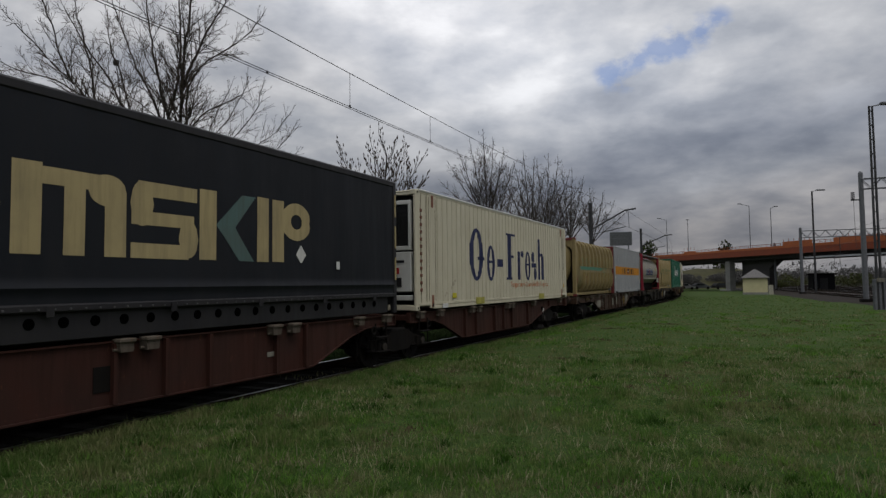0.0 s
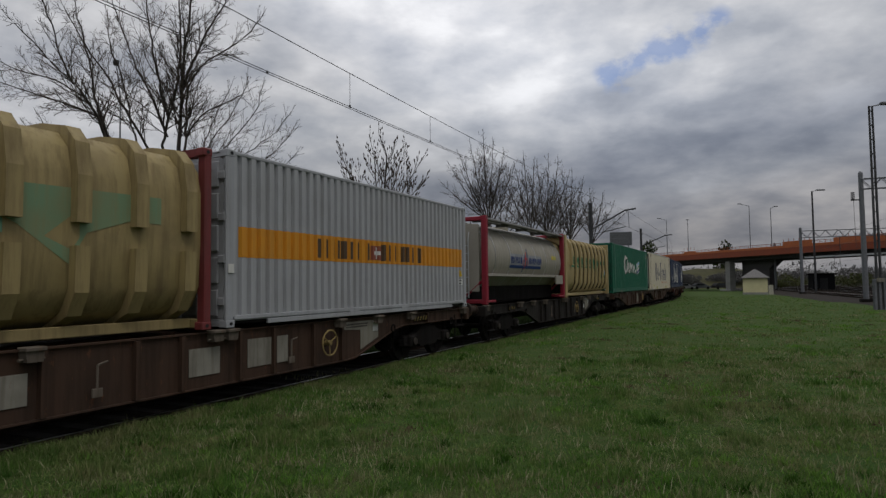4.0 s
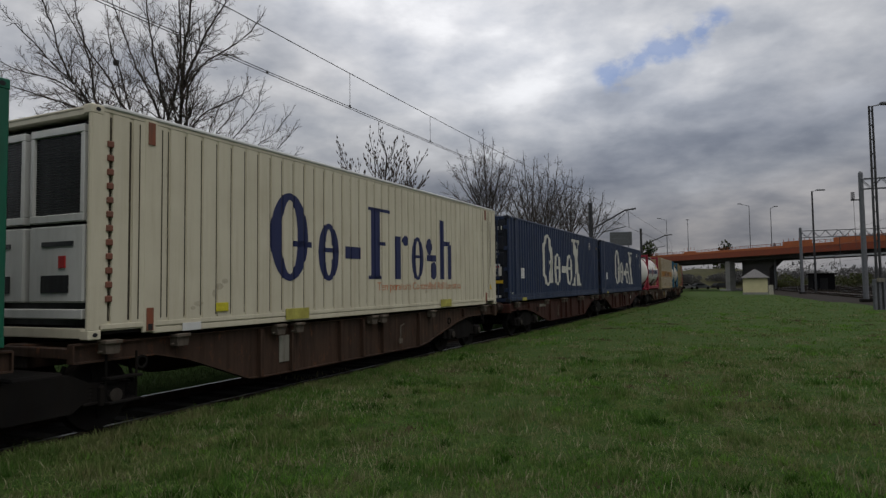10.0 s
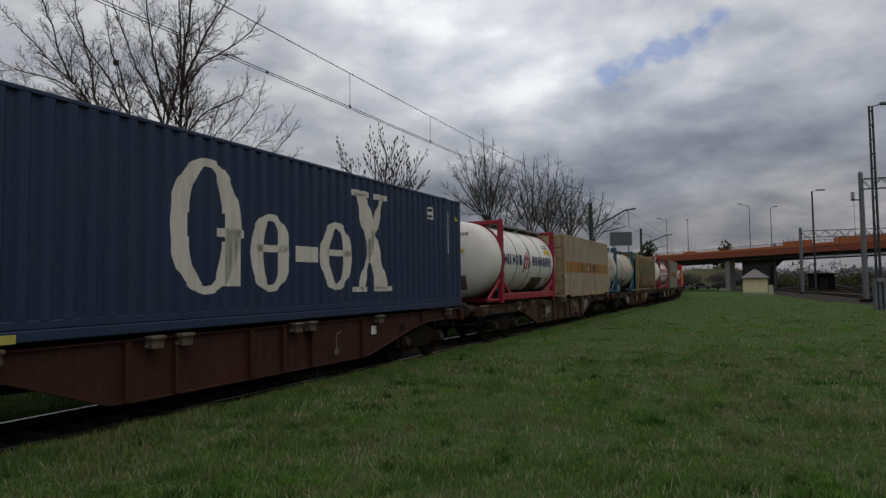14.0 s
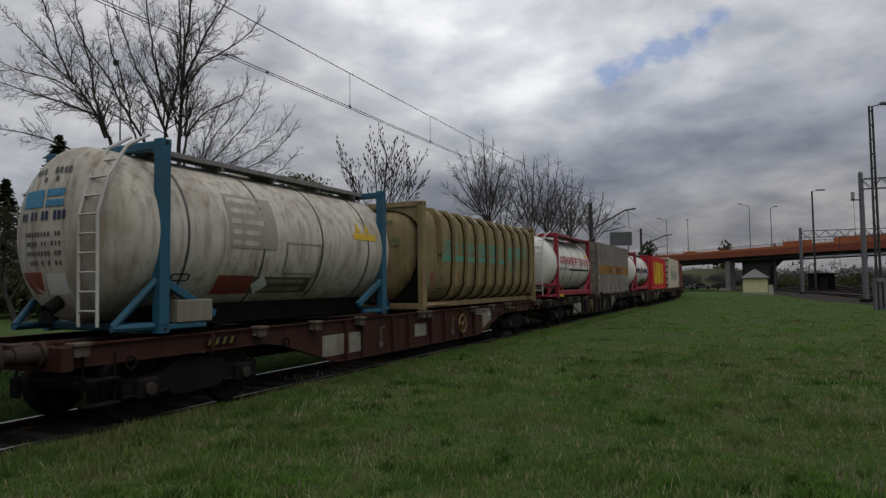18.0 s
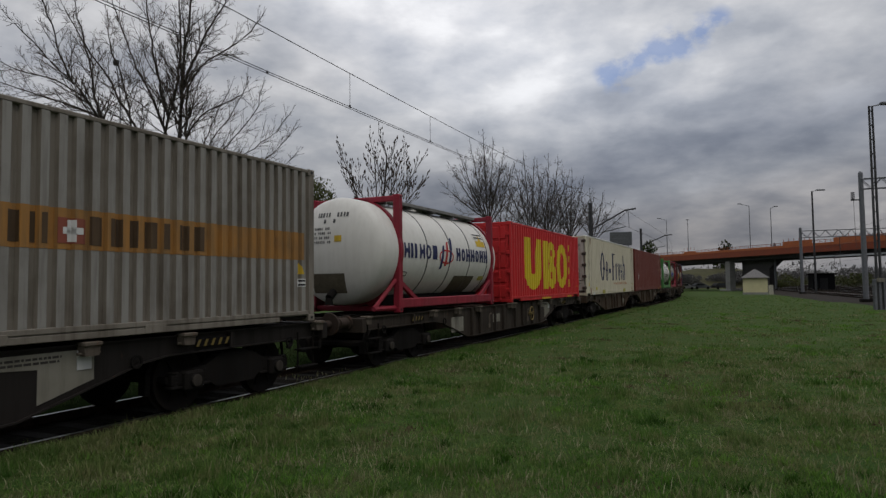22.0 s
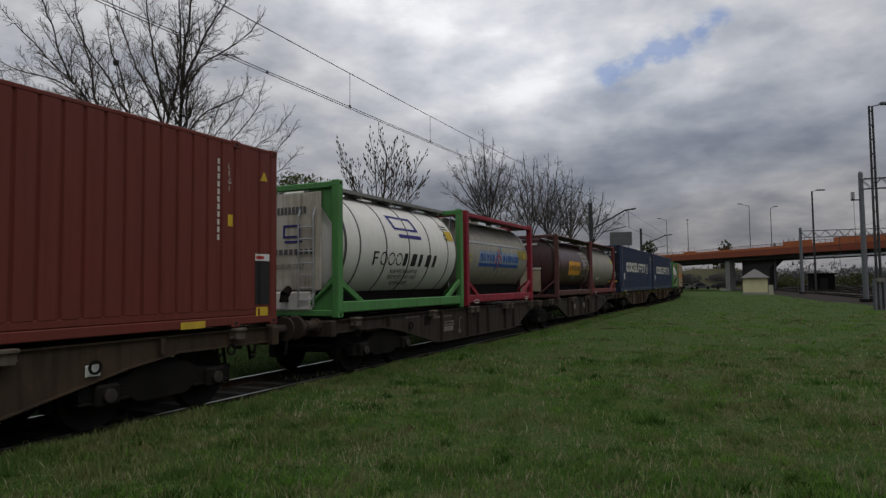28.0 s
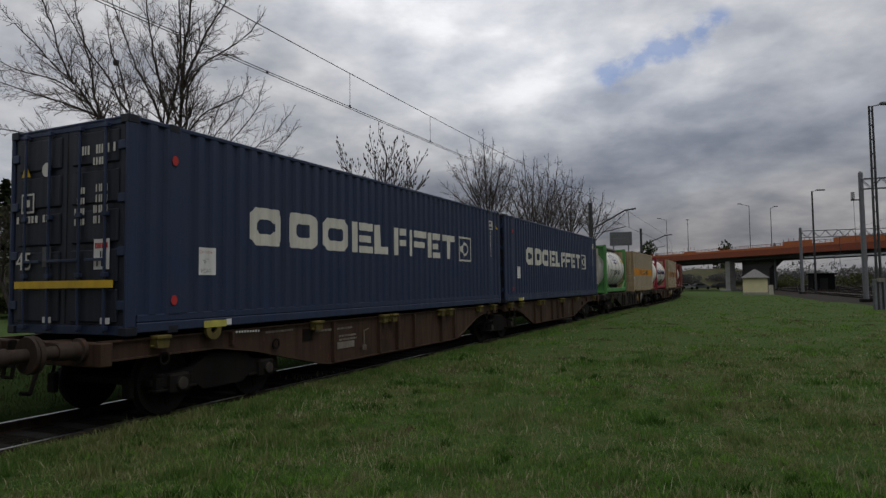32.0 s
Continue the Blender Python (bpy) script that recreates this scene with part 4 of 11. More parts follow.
def drape(polys, surf, dx=0.035, dz=9.0, lift=0.004):
    """Flat painted shapes laid over a wall or barrel, following its relief. polys: outlines, even-odd."""
    bm = bmesh.new()
    lo = min(x for p in polys for x, _ in p)
    hi = max(x for p in polys for x, _ in p)
    n = max(1, math.ceil((hi - lo) / dx))
    cuts = sorted({round(lo + (hi - lo) * i / n, 5) for i in range(n + 1)} | {round(k, 5) for k in surf.kinks if lo < k < hi})
    for a, b in zip(cuts, cuts[1:]):
        if b - a < 1e-4:
            continue
        ca, cb = crossings(polys, a + 1e-5), crossings(polys, b - 1e-5)
        if len(ca) != len(cb) or not ca:
            ca = cb = crossings(polys, (a + b) / 2)
        for i in range(0, len(ca) - 1, 2):
            m = max(1, math.ceil((max(ca[i + 1], cb[i + 1]) - min(ca[i], cb[i])) / dz))
            prev = None
            for k in range(m + 1):
                za, zb = ca[i] + (ca[i + 1] - ca[i]) * k / m, cb[i] + (cb[i + 1] - cb[i]) * k / m
                row = (bm.verts.new((a, surf(a, za) - lift, za)), bm.verts.new((b, surf(b, zb) - lift, zb)))
                if prev:
                    bm.faces.new((prev[0], prev[1], row[1], row[0]))
                prev = row
    return bm


def rect(x0, x1, z0, z1, slant=0.0):
    return [(x0, z0), (x1, z0), (x1 + slant, z1), (x0 + slant, z1)]


def oval(cx, cz, rx, rz, n=28):
    return [(cx + rx * math.cos(2 * math.pi * i / n), cz + rz * math.sin(2 * math.pi * i / n)) for i in range(n)]


def ring(x0, x1, z0, z1, tx, tz):
    cx, cz = (x0 + x1) / 2, (z0 + z1) / 2
    return [oval(cx, cz, (x1 - x0) / 2, (z1 - z0) / 2), oval(cx, cz, (x1 - x0) / 2 - tx, (z1 - z0) / 2 - tz)]


def frame4(x0, x1, z0, z1, t, r=0.0):
    """A frame with cut corners."""
    def oct_(a, b, c, d, k):
        return [(a + k, c), (b - k, c), (b, c + k), (b, d - k), (b - k, d), (a + k, d), (a, d - k), (a, c + k)]
    return [oct_(x0, x1, z0, z1, r), oct_(x0 + t, x1 - t, z0 + t, z1 - t, r * 0.6)]


def logo(parent, groups, surf, mat, dz=9.0, name="logo_shape", lift=0.004, label=""):
    """Each group of outlines is one painted shape of a company mark."""
    for g in groups:
        part(name, drape(g, surf, dz=dz, lift=lift), mat, parent, label)


def text_mesh(body, size, align='LEFT'):
    cu = bpy.data.curves.new("lettering", 'FONT')
    cu.body, cu.size, cu.align_x = body, size, align
    cu.resolution_u = 3
    ob = bpy.data.objects.new("lettering", cu)
    scene.collection.objects.link(ob)
    dg = bpy.context.evaluated_depsgraph_get()
    me = bpy.data.meshes.new_from_object(ob.evaluated_get(dg))
    bpy.data.objects.remove(ob)
    return me


def lettering(parent, body, x, z, size, surf, mat, stretch=1.0, vertical=False, lift=0.006, end_y=None):
    """Readable words on a side (facing -y), or with end_y on the front end (facing -x) starting at that y."""
    me = text_mesh(body, size)
    for v in me.vertices:
        a, b = v.co.x * stretch, v.co.y
        if end_y is not None:
            v.co = (x - lift, end_y - a, z + b)
        elif vertical:
            v.co = (x + b, surf(x, z) - lift, z - a)
        else:
            v.co = (x + a, surf(x + a, z + b) - lift, z + b)
    me.materials.append(mat)
    return part("lettering", me, None, parent)


def casting_mesh():
    bm = bmesh.new()
    bbox(bm, 0, 0.178, 0, 0.162, 0, 0.118, 0.012)
    me = mesh_of("corner_casting", bm)
    return me


CAST_ME = casting_mesh()


def castings(parent, xs, z0, z1, half, mat, upper=True):
    for x, sx in xs:
        for sy in (-1, 1):
            for z, sz in ((z0, 1), (z1, -1)):
                if sz < 0 and not upper:
                    continue
                m = Matrix.Translation((x, sy * half, z)) @ Matrix.Diagonal((-sx, -sy, sz, 1))
                put("corner_casting", CAST_ME, parent, m, mat)


def hole_mesh():
    bm = bmesh.new()
    bm.faces.new([bm.verts.new((0.036 * math.cos(a), 0, 0.026 * math.sin(a))) for a in (i * math.pi / 5 for i in range(10))])
    me = mesh_of("casting_hole", bm)
    me.materials.append(BLACK)
    return me


HOLE_ME = hole_mesh()


def corner_holes(parent, xs, z0, z1, half):
    """Dark oval holes in the castings' outer faces."""
    for x, sx in xs:
        for z in (z0 + 0.06, z1 - 0.06):
            put("casting_hole", HOLE_ME, parent, pose(x - sx * 0.09, -half - 0.0045, z))


def end_doors(parent, x, half, z0, z1, mat, bar_mat, gasket, hinge_mat=None, panels=5):
    """A pair of doors in the front end (facing -x) with panels, lock rods, handles and hinges."""
    for sy in (-1, 1):
        bm = bmesh.new()
        y0, y1 = sorted((sy * 0.012, sy * (half - 0.09)))
        bbox(bm, x, x + 0.05, y0, y1, z0 + 0.14, z1 - 0.12, 0.008)
        hgt = (z1 - z0 - 0.26) / panels
        door = part("door", bm, mat, parent)
        for k in range(panels):
            bm = bmesh.new()
            bbox(bm, x - 0.025, x + 0.01, y0 + 0.10, y1 - 0.10, z0 + 0.17 + k * hgt, z0 + 0.14 + (k + 1) * hgt - 0.05, 0.02)
            part("door_panel", bm, mat, door)
        for f in (0.28, 0.74):
            y = sy * (half - 0.1) * f
            bm = bmesh.new()
            tube(bm, (x - 0.055, y, z0 + 0.05), (x - 0.055, y, z1 - 0.05), 0.019, n=8)
            for z in (z0 + 0.1, z0 + 0.8, z0 + 1.6, z1 - 0.12):
                bbox(bm, x - 0.08, x - 0.02, y - 0.05, y + 0.05, z - 0.03, z + 0.03, 0.006)
            part("lock_rod", bm, bar_mat, door)
            bm = bmesh.new()
            bbox(bm, x - 0.085, x - 0.06, min(y, y - sy * 0.36), max(y, y - sy * 0.36), z0 + 0.98, z0 + 1.02, 0.006)
            part("door_handle", bm, bar_mat, door)
        for k in range(4):
            z = z0 + 0.4 + k * (z1 - z0 - 0.8) / 3
            bm = bmesh.new()
            yy = sy * (half - 0.05)
            bbox(bm, x - 0.035, x + 0.02, min(yy, yy - sy * 0.14), max(yy, yy - sy * 0.14), z - 0.06, z + 0.06, 0.008)
            part("hinge", bm, hinge_mat or bar_mat, door)
    bm = bmesh.new()
    box(bm, x + 0.012, x + 0.03, -0.012, 0.012, z0 + 0.14, z1 - 0.12)
    part("door_gasket", bm, gasket, parent)


def corrugated_end(parent, x, half, z0, z1, mat, name, face):
    """End wall at x, facing face (+1 or -1 along x)."""
    w = Wall(-half + 0.08, half - 0.08, 0.25, STEEL, 0.0)
    bm = bmesh.new()
    prev = None
    for k in w.kinks:
        d = x - face * w(k)
        row = (bm.verts.new((d, k, z0)), bm.verts.new((d, k, z1)))
        if prev:
            bm.faces.new((prev[0], row[0], row[1], prev[1]))
        prev = row
    return part(name, bm, mat, parent)


def container(name, label, s0, s1, ztop, mat, shape=STEEL, pitch=0.278, front="doors", bar=None, group="containers on the train", rail_mat=None, half=HALF, mid_posts=True, cast_mat=None, end_mat=None, flat_ends=0.0):
    L = s1 - s0
    h = L / 2
    c = thing(name, label, "container", group)
    rail_mat, cast_mat = rail_mat or mat, cast_mat or rail_mat or mat
    z0, z1 = FLOOR_Z, ztop
    zb, zt = z0 + (0.27 if L > 12.5 and mid_posts else 0.165), z1 - 0.075
    long = L > 12.5 and mid_posts
    spans = [(-6.20, -5.94), (5.94, 6.20)] if long else []
    wall = Wall(-h + 0.13 + flat_ends, h - 0.13 - flat_ends, pitch, shape, -half + 0.004, spans)
    for sy in (-1, 1):
        bm = bmesh.new()
        prev = None
        ks = ([(-h + 0.12, 0)] if flat_ends else []) + list(zip(wall.kinks, wall.vals)) + ([(h - 0.12, 0)] if flat_ends else [])
        for k, v in ks:
            y = (-half + 0.004 + v) * -sy
            row = (bm.verts.new((k, y, zb)), bm.verts.new((k, y, zt)))
            if prev:
                bm.faces.new((prev[0], row[0], row[1], prev[1]))
            prev = row
        part("side_panel", bm, mat, c)
        y0, y1 = sorted((sy * half, sy * (half - 0.07)))
        bm = bmesh.new()
        if half > HALF:
            bbox(bm, -h + 0.17, h - 0.17, y0, y1, z0 + 0.115, z0 + 0.185, 0.008)
            bbox(bm, -h + 0.17, h - 0.17, y0 + 0.02, y1 - 0.02, z0 + 0.10, z0 + 0.12, 0.002)
            bbox(bm, -h + 0.95, h - 0.95, y0 + 0.006, y1 - 0.006, z0 + 0.02, z0 + 0.102, 0.008)
        else:
            bbox(bm, -h + 0.17, h - 0.17, y0, y1, z0 + 0.035, z0 + 0.165, 0.012)
        if zb > z0 + 0.2:
            bbox(bm, -h + 0.17, h - 0.17, y0 + 0.008, y1 - 0.008, z0 + 0.17, zb, 0.01)
        for x in (-1.05, 1.05) if L < 12.5 else ():
            bbox(bm, x - 0.18, x + 0.18, y0 - 0.004, y1 + 0.004, z0 + 0.02, zb - 0.02, 0.01)
        part("bottom_rail", bm, rail_mat, c)
        bm = bmesh.new()
        bbox(bm, -h + 0.17, h - 0.17, y0 + 0.01, y1 - 0.01, zt, z1 - 0.012, 0.012)
        part("top_rail", bm, rail_mat, c)
        for x in (-h, h - 0.16):
            bm = bmesh.new()
            bbox(bm, x, x + 0.16, y0, y1 if sy > 0 else y1, z0 + 0.1, z1 - 0.1, 0.02)
            part("corner_post", bm, rail_mat, c)
        if long:
            for x in (-6.07, 6.07):
                bm = bmesh.new()
                bbox(bm, x - 0.1, x + 0.1, min(sy * half, sy * (half - 0.05)), max(sy * half, sy * (half - 0.05)), zb - 0.02, z1 - 0.02, 0.012)
                part("middle_post", bm, rail_mat, c)
    bm = bmesh.new()
    bbox(bm, -h + 0.02, h - 0.02, -half + 0.03, half - 0.03, z1 - 0.05, z1 - 0.015, 0.01)
    n = int(L / 0.4)
    for i in range(n):
        x = -h + 0.25 + (L - 0.5) * i / (n - 1)
        box(bm, x - 0.07, x + 0.07, -half + 0.12, half - 0.12, z1 - 0.016, z1 + 0.002)
    part("roof", bm, mat, c)
    part("floor", B((-h + 0.05, h - 0.05, -half + 0.04, half - 0.04, z0 + 0.06, z0 + 0.15)), UNDER, c)
    ends = [(-h, -1), (h, 1)]
    castings(c, ends + ([(-6.0, 1), (5.98, 1)] if long else []), z0, z1, half + 0.003, cast_mat)
    corner_holes(c, ends + ([(-6.0, 1), (5.98, 1)] if long else []), z0, z1, half + 0.003)
    for x in (-h + 0.03, h - 0.12):
        part("end_header", bbox(bmesh.new(), x, x + 0.09, -half + 0.1, half - 0.1, z1 - 0.12, z1 - 0.01, 0.01), rail_mat, c)
        part("end_sill", bbox(bmesh.new(), x, x + 0.09, -half + 0.1, half - 0.1, z0 + 0.01, z0 + 0.14, 0.01), rail_mat, c)
    if front == "doors":
        end_doors(c, -h + 0.03, half, z0, z1, end_mat or mat, bar or rail_mat, BLACK)
    elif front == "wall":
        corrugated_end(c, -h + 0.05, half, z0 + 0.1, z1 - 0.08, end_mat or mat, "end_wall", -1)
    corrugated_end(c, h - 0.05, half, z0 + 0.1, z1 - 0.08, mat, "end_wall", 1)
    CARRIED.append((c, (s0 + s1) / 2))
    return c, wall, h, (s0 + s1) / 2


def patch(parent, wall, x0, x1, z0, z1, mat, name="label_plate", rows=0, ink=None, seed=0):
    """A sticker or painted field on the side, with bars of small print on it."""
    part(name, drape([rect(x0, x1, z0, z1)], wall, dz=0.08 if isinstance(wall, Barrel) else 9, lift=0.006), mat, parent)
    if rows:
        rd = random.Random(seed)
        polys = []
        hh = (z1 - z0) / rows
        for r in range(rows):
            a = x0 + 0.06 * (x1 - x0)
            b = x0 + (0.55 + 0.4 * rd.random()) * (x1 - x0)
            polys.append(rect(a, b, z1 - (r + 0.75) * hh, z1 - (r + 0.3) * hh))
        bm = bmesh.new()
        for p in polys:
            t2 = drape([p], wall, dz=0.08 if isinstance(wall, Barrel) else 9, lift=0.009)
            vs = {v: bm.verts.new(v.co) for v in t2.verts}
            for f in t2.faces:
                bm.faces.new([vs[v] for v in f.verts])
            t2.free()
        part("small_print", bm, ink or BLACK, parent)


def column_of_bars(parent, wall, x, z_top, n, mat, h=0.085, w=0.06):
    """A code painted downwards, one bar for each character."""
    bm = bmesh.new()
    for i in range(n):
        z = z_top - i * h * 1.35
        t2 = drape([rect(x, x + w, z - h, z)], wall, lift=0.006)
        vs = {v: bm.verts.new(v.co) for v in t2.verts}
        for f in t2.faces:
            bm.faces.new([vs[v] for v in f.verts])
        t2.free()
    part("small_print", bm, mat, parent)


def stacked(parent, wall, word, x, z_top, size, step, mat):
    """A word written downwards, letter under letter."""
    for k, ch in enumerate(word):
        if ch == " ":
            continue
        lettering(parent, ch, x, z_top - (k + 1) * step, size, wall, mat, 0.8)


def triangle(parent, wall, x, z, size, mat):
    part("warning_label", drape([[(x, z), (x + size, z), (x + size / 2, z + size * 1.05)]], wall, dz=0.08 if isinstance(wall, Barrel) else 9, lift=0.007), mat, parent)


def end_row(c, x, y0, y1, z, hh, n, mat, seed=0, name="small_print"):
    """A row of character-sized bars on the front end, read from y0 down to y1."""
    rd = random.Random(seed + int(z * 100))
    bm = bmesh.new()
    w = (y0 - y1) / n
    for k in range(n):
        if rd.random() < 0.1:
            continue
        a = y0 - k * w
        box(bm, x - 0.004, x, a - w * rd.uniform(0.5, 0.72), a, z, z + hh)
    return part(name, bm, mat, c)


# ---- cream refrigerated boxes with navy marks ----
CREAM = paint("cream_container_paint", (0.72, 0.665, 0.51), 0.22, (0.32, 0.25, 0.15), 0.5, fade=0.05)
SEAM = plain("dark_panel_seam", (0.05, 0.042, 0.03), 0.8)
ROOF_WHITE = paint("chalky_white_roof_edge", (0.80, 0.80, 0.78), 0.2, (0.4, 0.37, 0.3), 0.6)
WHITE_BOX = paint("off_white_machine_paint", (0.75, 0.75, 0.72), 0.2, (0.3, 0.28, 0.22), 0.45)
NAVY = paint("navy_mark_paint", (0.018, 0.026, 0.10), 0.06, rough=0.55)
ORANGE_INK = paint("orange_slogan_paint", (0.62, 0.20, 0.08), 0.3, (0.5, 0.42, 0.3), rough=0.6)
GREY_INK = plain("dark_grey_print", (0.10, 0.10, 0.10), 0.7)
GLASS_DARK = paint("dark_grille", (0.02, 0.022, 0.024), 0.1, rough=0.35)
OLIVE_BRIGHT = plain("yellow_sticker", (0.52, 0.46, 0.04), 0.6)
OLIVE = plain("olive_label_paint", (0.36, 0.33, 0.08), 0.6)


def fresh_marks(c, w, o):
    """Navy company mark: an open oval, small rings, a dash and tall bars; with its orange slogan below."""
    def big_oval(x0, x1):
        return ring(x0, x1, 1.88, 3.40, 0.30, 0.12)
    groups = [
        big_oval(o, o + 1.02), [rect(o + 0.62, o + 1.12, 2.48, 2.58)],
        ring(o + 1.32, o + 1.98, 1.88, 2.96, 0.22, 0.10), [rect(o + 1.45, o + 1.95, 2.42, 2.50)],
        [rect(o + 2.20, o + 2.75, 2.32, 2.56)],
        [rect(o + 3.16, o + 3.52, 1.92, 3.43)], [rect(o + 3.05, o + 3.95, 3.36, 3.43)], [rect(o + 3.46, o + 3.75, 2.64, 2.72)], [rect(o + 3.05, o + 3.60, 1.92, 1.99)],
        [rect(o + 4.16, o + 4.43, 1.92, 2.88)], [oval(o + 4.66, 2.80, 0.14, 0.12)],
        ring(o + 4.95, o + 5.56, 1.90, 2.92, 0.20, 0.09), [rect(o + 5.08, o + 5.52, 2.42, 2.49)],
        [rect(o + 5.74, o + 6.26, 2.36, 2.52, -0.0)], [oval(o + 5.88, 2.72, 0.16, 0.2)], [oval(o + 6.12, 2.13, 0.17, 0.22)],
        [rect(o + 6.48, o + 6.73, 1.92, 3.43)], [rect(o + 6.95, o + 7.20, 1.92, 2.82)], [rect(o + 6.70, o + 7.08, 2.78, 2.90)],
    ]
    logo(c, groups, w, NAVY, label="navy blue painted shape")
    lettering(c, "Temperature Controlled Rail Logistics", o + 3.4, 1.68, 0.25, w, ORANGE_INK, 1.12)


STRAP = paint("rusty_red_strap", (0.30, 0.085, 0.04), 0.5)
SCUFF = plain("grey_rub_mark", (0.42, 0.38, 0.29), 0.7)
DOOR_CREAM = paint("brown_grimed_door_paint", (0.60, 0.545, 0.49), 0.55, (0.26, 0.18, 0.13), 0.5, rust=0.08)
DOOR_BROWN = paint("dark_brown_lock_gear", (0.075, 0.050, 0.040), 0.4, (0.03, 0.022, 0.018), 0.6, rust=0.3)


def insulated_doors(c, h, ztop):
    """Two smooth doors with broad brown lock bars, five hinges a side, low handles and printed data."""
    x, z0, z1 = -h + 0.03, FLOOR_Z, ztop
    for sy in (-1, 1):
        y0, y1 = sorted((sy * 0.03, sy * 1.13))
        door = part("door", bbox(bmesh.new(), x, x + 0.06, y0, y1, z0 + 0.20, z1 - 0.13, 0.012), DOOR_CREAM, c)
        for y in (sy * 0.15, sy * 0.64):
            bm = bmesh.new()
            bbox(bm, x - 0.05, x + 0.005, y - 0.036, y + 0.036, z0 + 0.08, z1 - 0.06, 0.014)
            for z in (z0 + 0.12, z1 - 0.10):
                bbox(bm, x - 0.07, x + 0.01, y - 0.055, y + 0.055, z - 0.05, z + 0.05, 0.01)
            part("lock_bar", bm, DOOR_BROWN, door)
        for y in (sy * 0.30, sy * 0.86):
            bm = bmesh.new()
            bbox(bm, x - 0.05, x - 0.02, y - 0.10, y + 0.10, 1.735, 1.765, 0.008)
            bbox(bm, x - 0.06, x - 0.001, y - 0.025, y + 0.025, 1.69, 1.81, 0.008)
            tube(bm, (x - 0.055, y, 1.74), (x - 0.05, y, 1.62), 0.012, n=6)
            part("door_handle", bm, DOOR_BROWN, door)
        for z in (1.54, 2.09, 2.64, 3.18, 3.80):
            bm = bmesh.new()
            ya, yb = sorted((sy * 1.03, sy * 1.245))
            bbox(bm, x - 0.045, x + 0.004, ya, yb, z - 0.065, z + 0.065, 0.012)
            tube(bm, (x - 0.03, sy * 1.17, z - 0.085), (x - 0.03, sy * 1.17, z + 0.085), 0.026, n=8)
            part("hinge", bm, DOOR_BROWN, door)
        part("door_rail", bbox(bmesh.new(), x - 0.018, x + 0.004, y0 + 0.02, y1 - 0.02, 1.895, 1.925, 0.006), DOOR_BROWN, door)
        part("door_rail", bbox(bmesh.new(), x - 0.022, x + 0.004, y0 + 0.02, y1 - 0.02, z0 + 0.19, z0 + 0.25, 0.008), DOOR_BROWN, door)
    part("door_gasket", B((x - 0.006, x + 0.03, -0.028, 0.028, z0 + 0.2, z1 - 0.13)), BLACK, c)
    xf = x - 0.003
    end_row(c, xf, -0.26, -0.52, 3.54, 0.11, 4, GREY_INK)
    end_row(c, xf, -0.68, -1.00, 3.54, 0.11, 6, GREY_INK, 1)
    lettering(c, "LNR1", xf, 3.37, 0.135, None, GREY_INK, 0.85, end_y=-0.69)
    lettering(c, "45", xf, 2.21, 0.36, None, GREY_INK, 0.8, end_y=1.13)
    for k in range(5):
        end_row(c, xf, -0.22, -0.22 - (0.16, 0.26, 0.12, 0.20, 0.24)[k], 2.50 - k * 0.11, 0.05, 4 + k % 3, GREY_INK, 3 + k)
        end_row(c, xf, -0.70, -0.95, 2.42 - k * 0.10, 0.07, 5, GREY_INK, 11 + k)
    part("label_plate", B((xf - 0.004, xf, 0.38, 0.57, 1.94, 2.24)), DOOR_BROWN, c)
    part("label_plate", B((xf - 0.004, xf, 0.40, 0.47, 3.60, 3.72)), GREY_INK, c)
    bm = bmesh.new()
    add(bm, [(xf - 0.003, 1.07, 3.32), (xf - 0.003, 0.85, 3.32), (xf - 0.003, 0.96, 3.54)], [(0, 1, 2)])
    part("warning_label", bm, YELLOW, c)
    # small navy company mark: rings, a dash and bars
    for ya, yb, za, zb in ((0.80, 0.73, 2.86, 3.10), (0.57, 0.51, 2.88, 3.02), (0.47, 0.36, 2.92, 2.96), (0.33, 0.24, 2.86, 3.12), (0.08, 0.02, 2.86, 3.02), (-0.24, -0.30, 2.86, 3.02), (-0.36, -0.42, 2.86, 3.02), (-0.47, -0.52, 2.86, 3.12)):
        part("logo_shape", B((xf - 0.004, xf, yb, ya, za, zb)), NAVY, c)


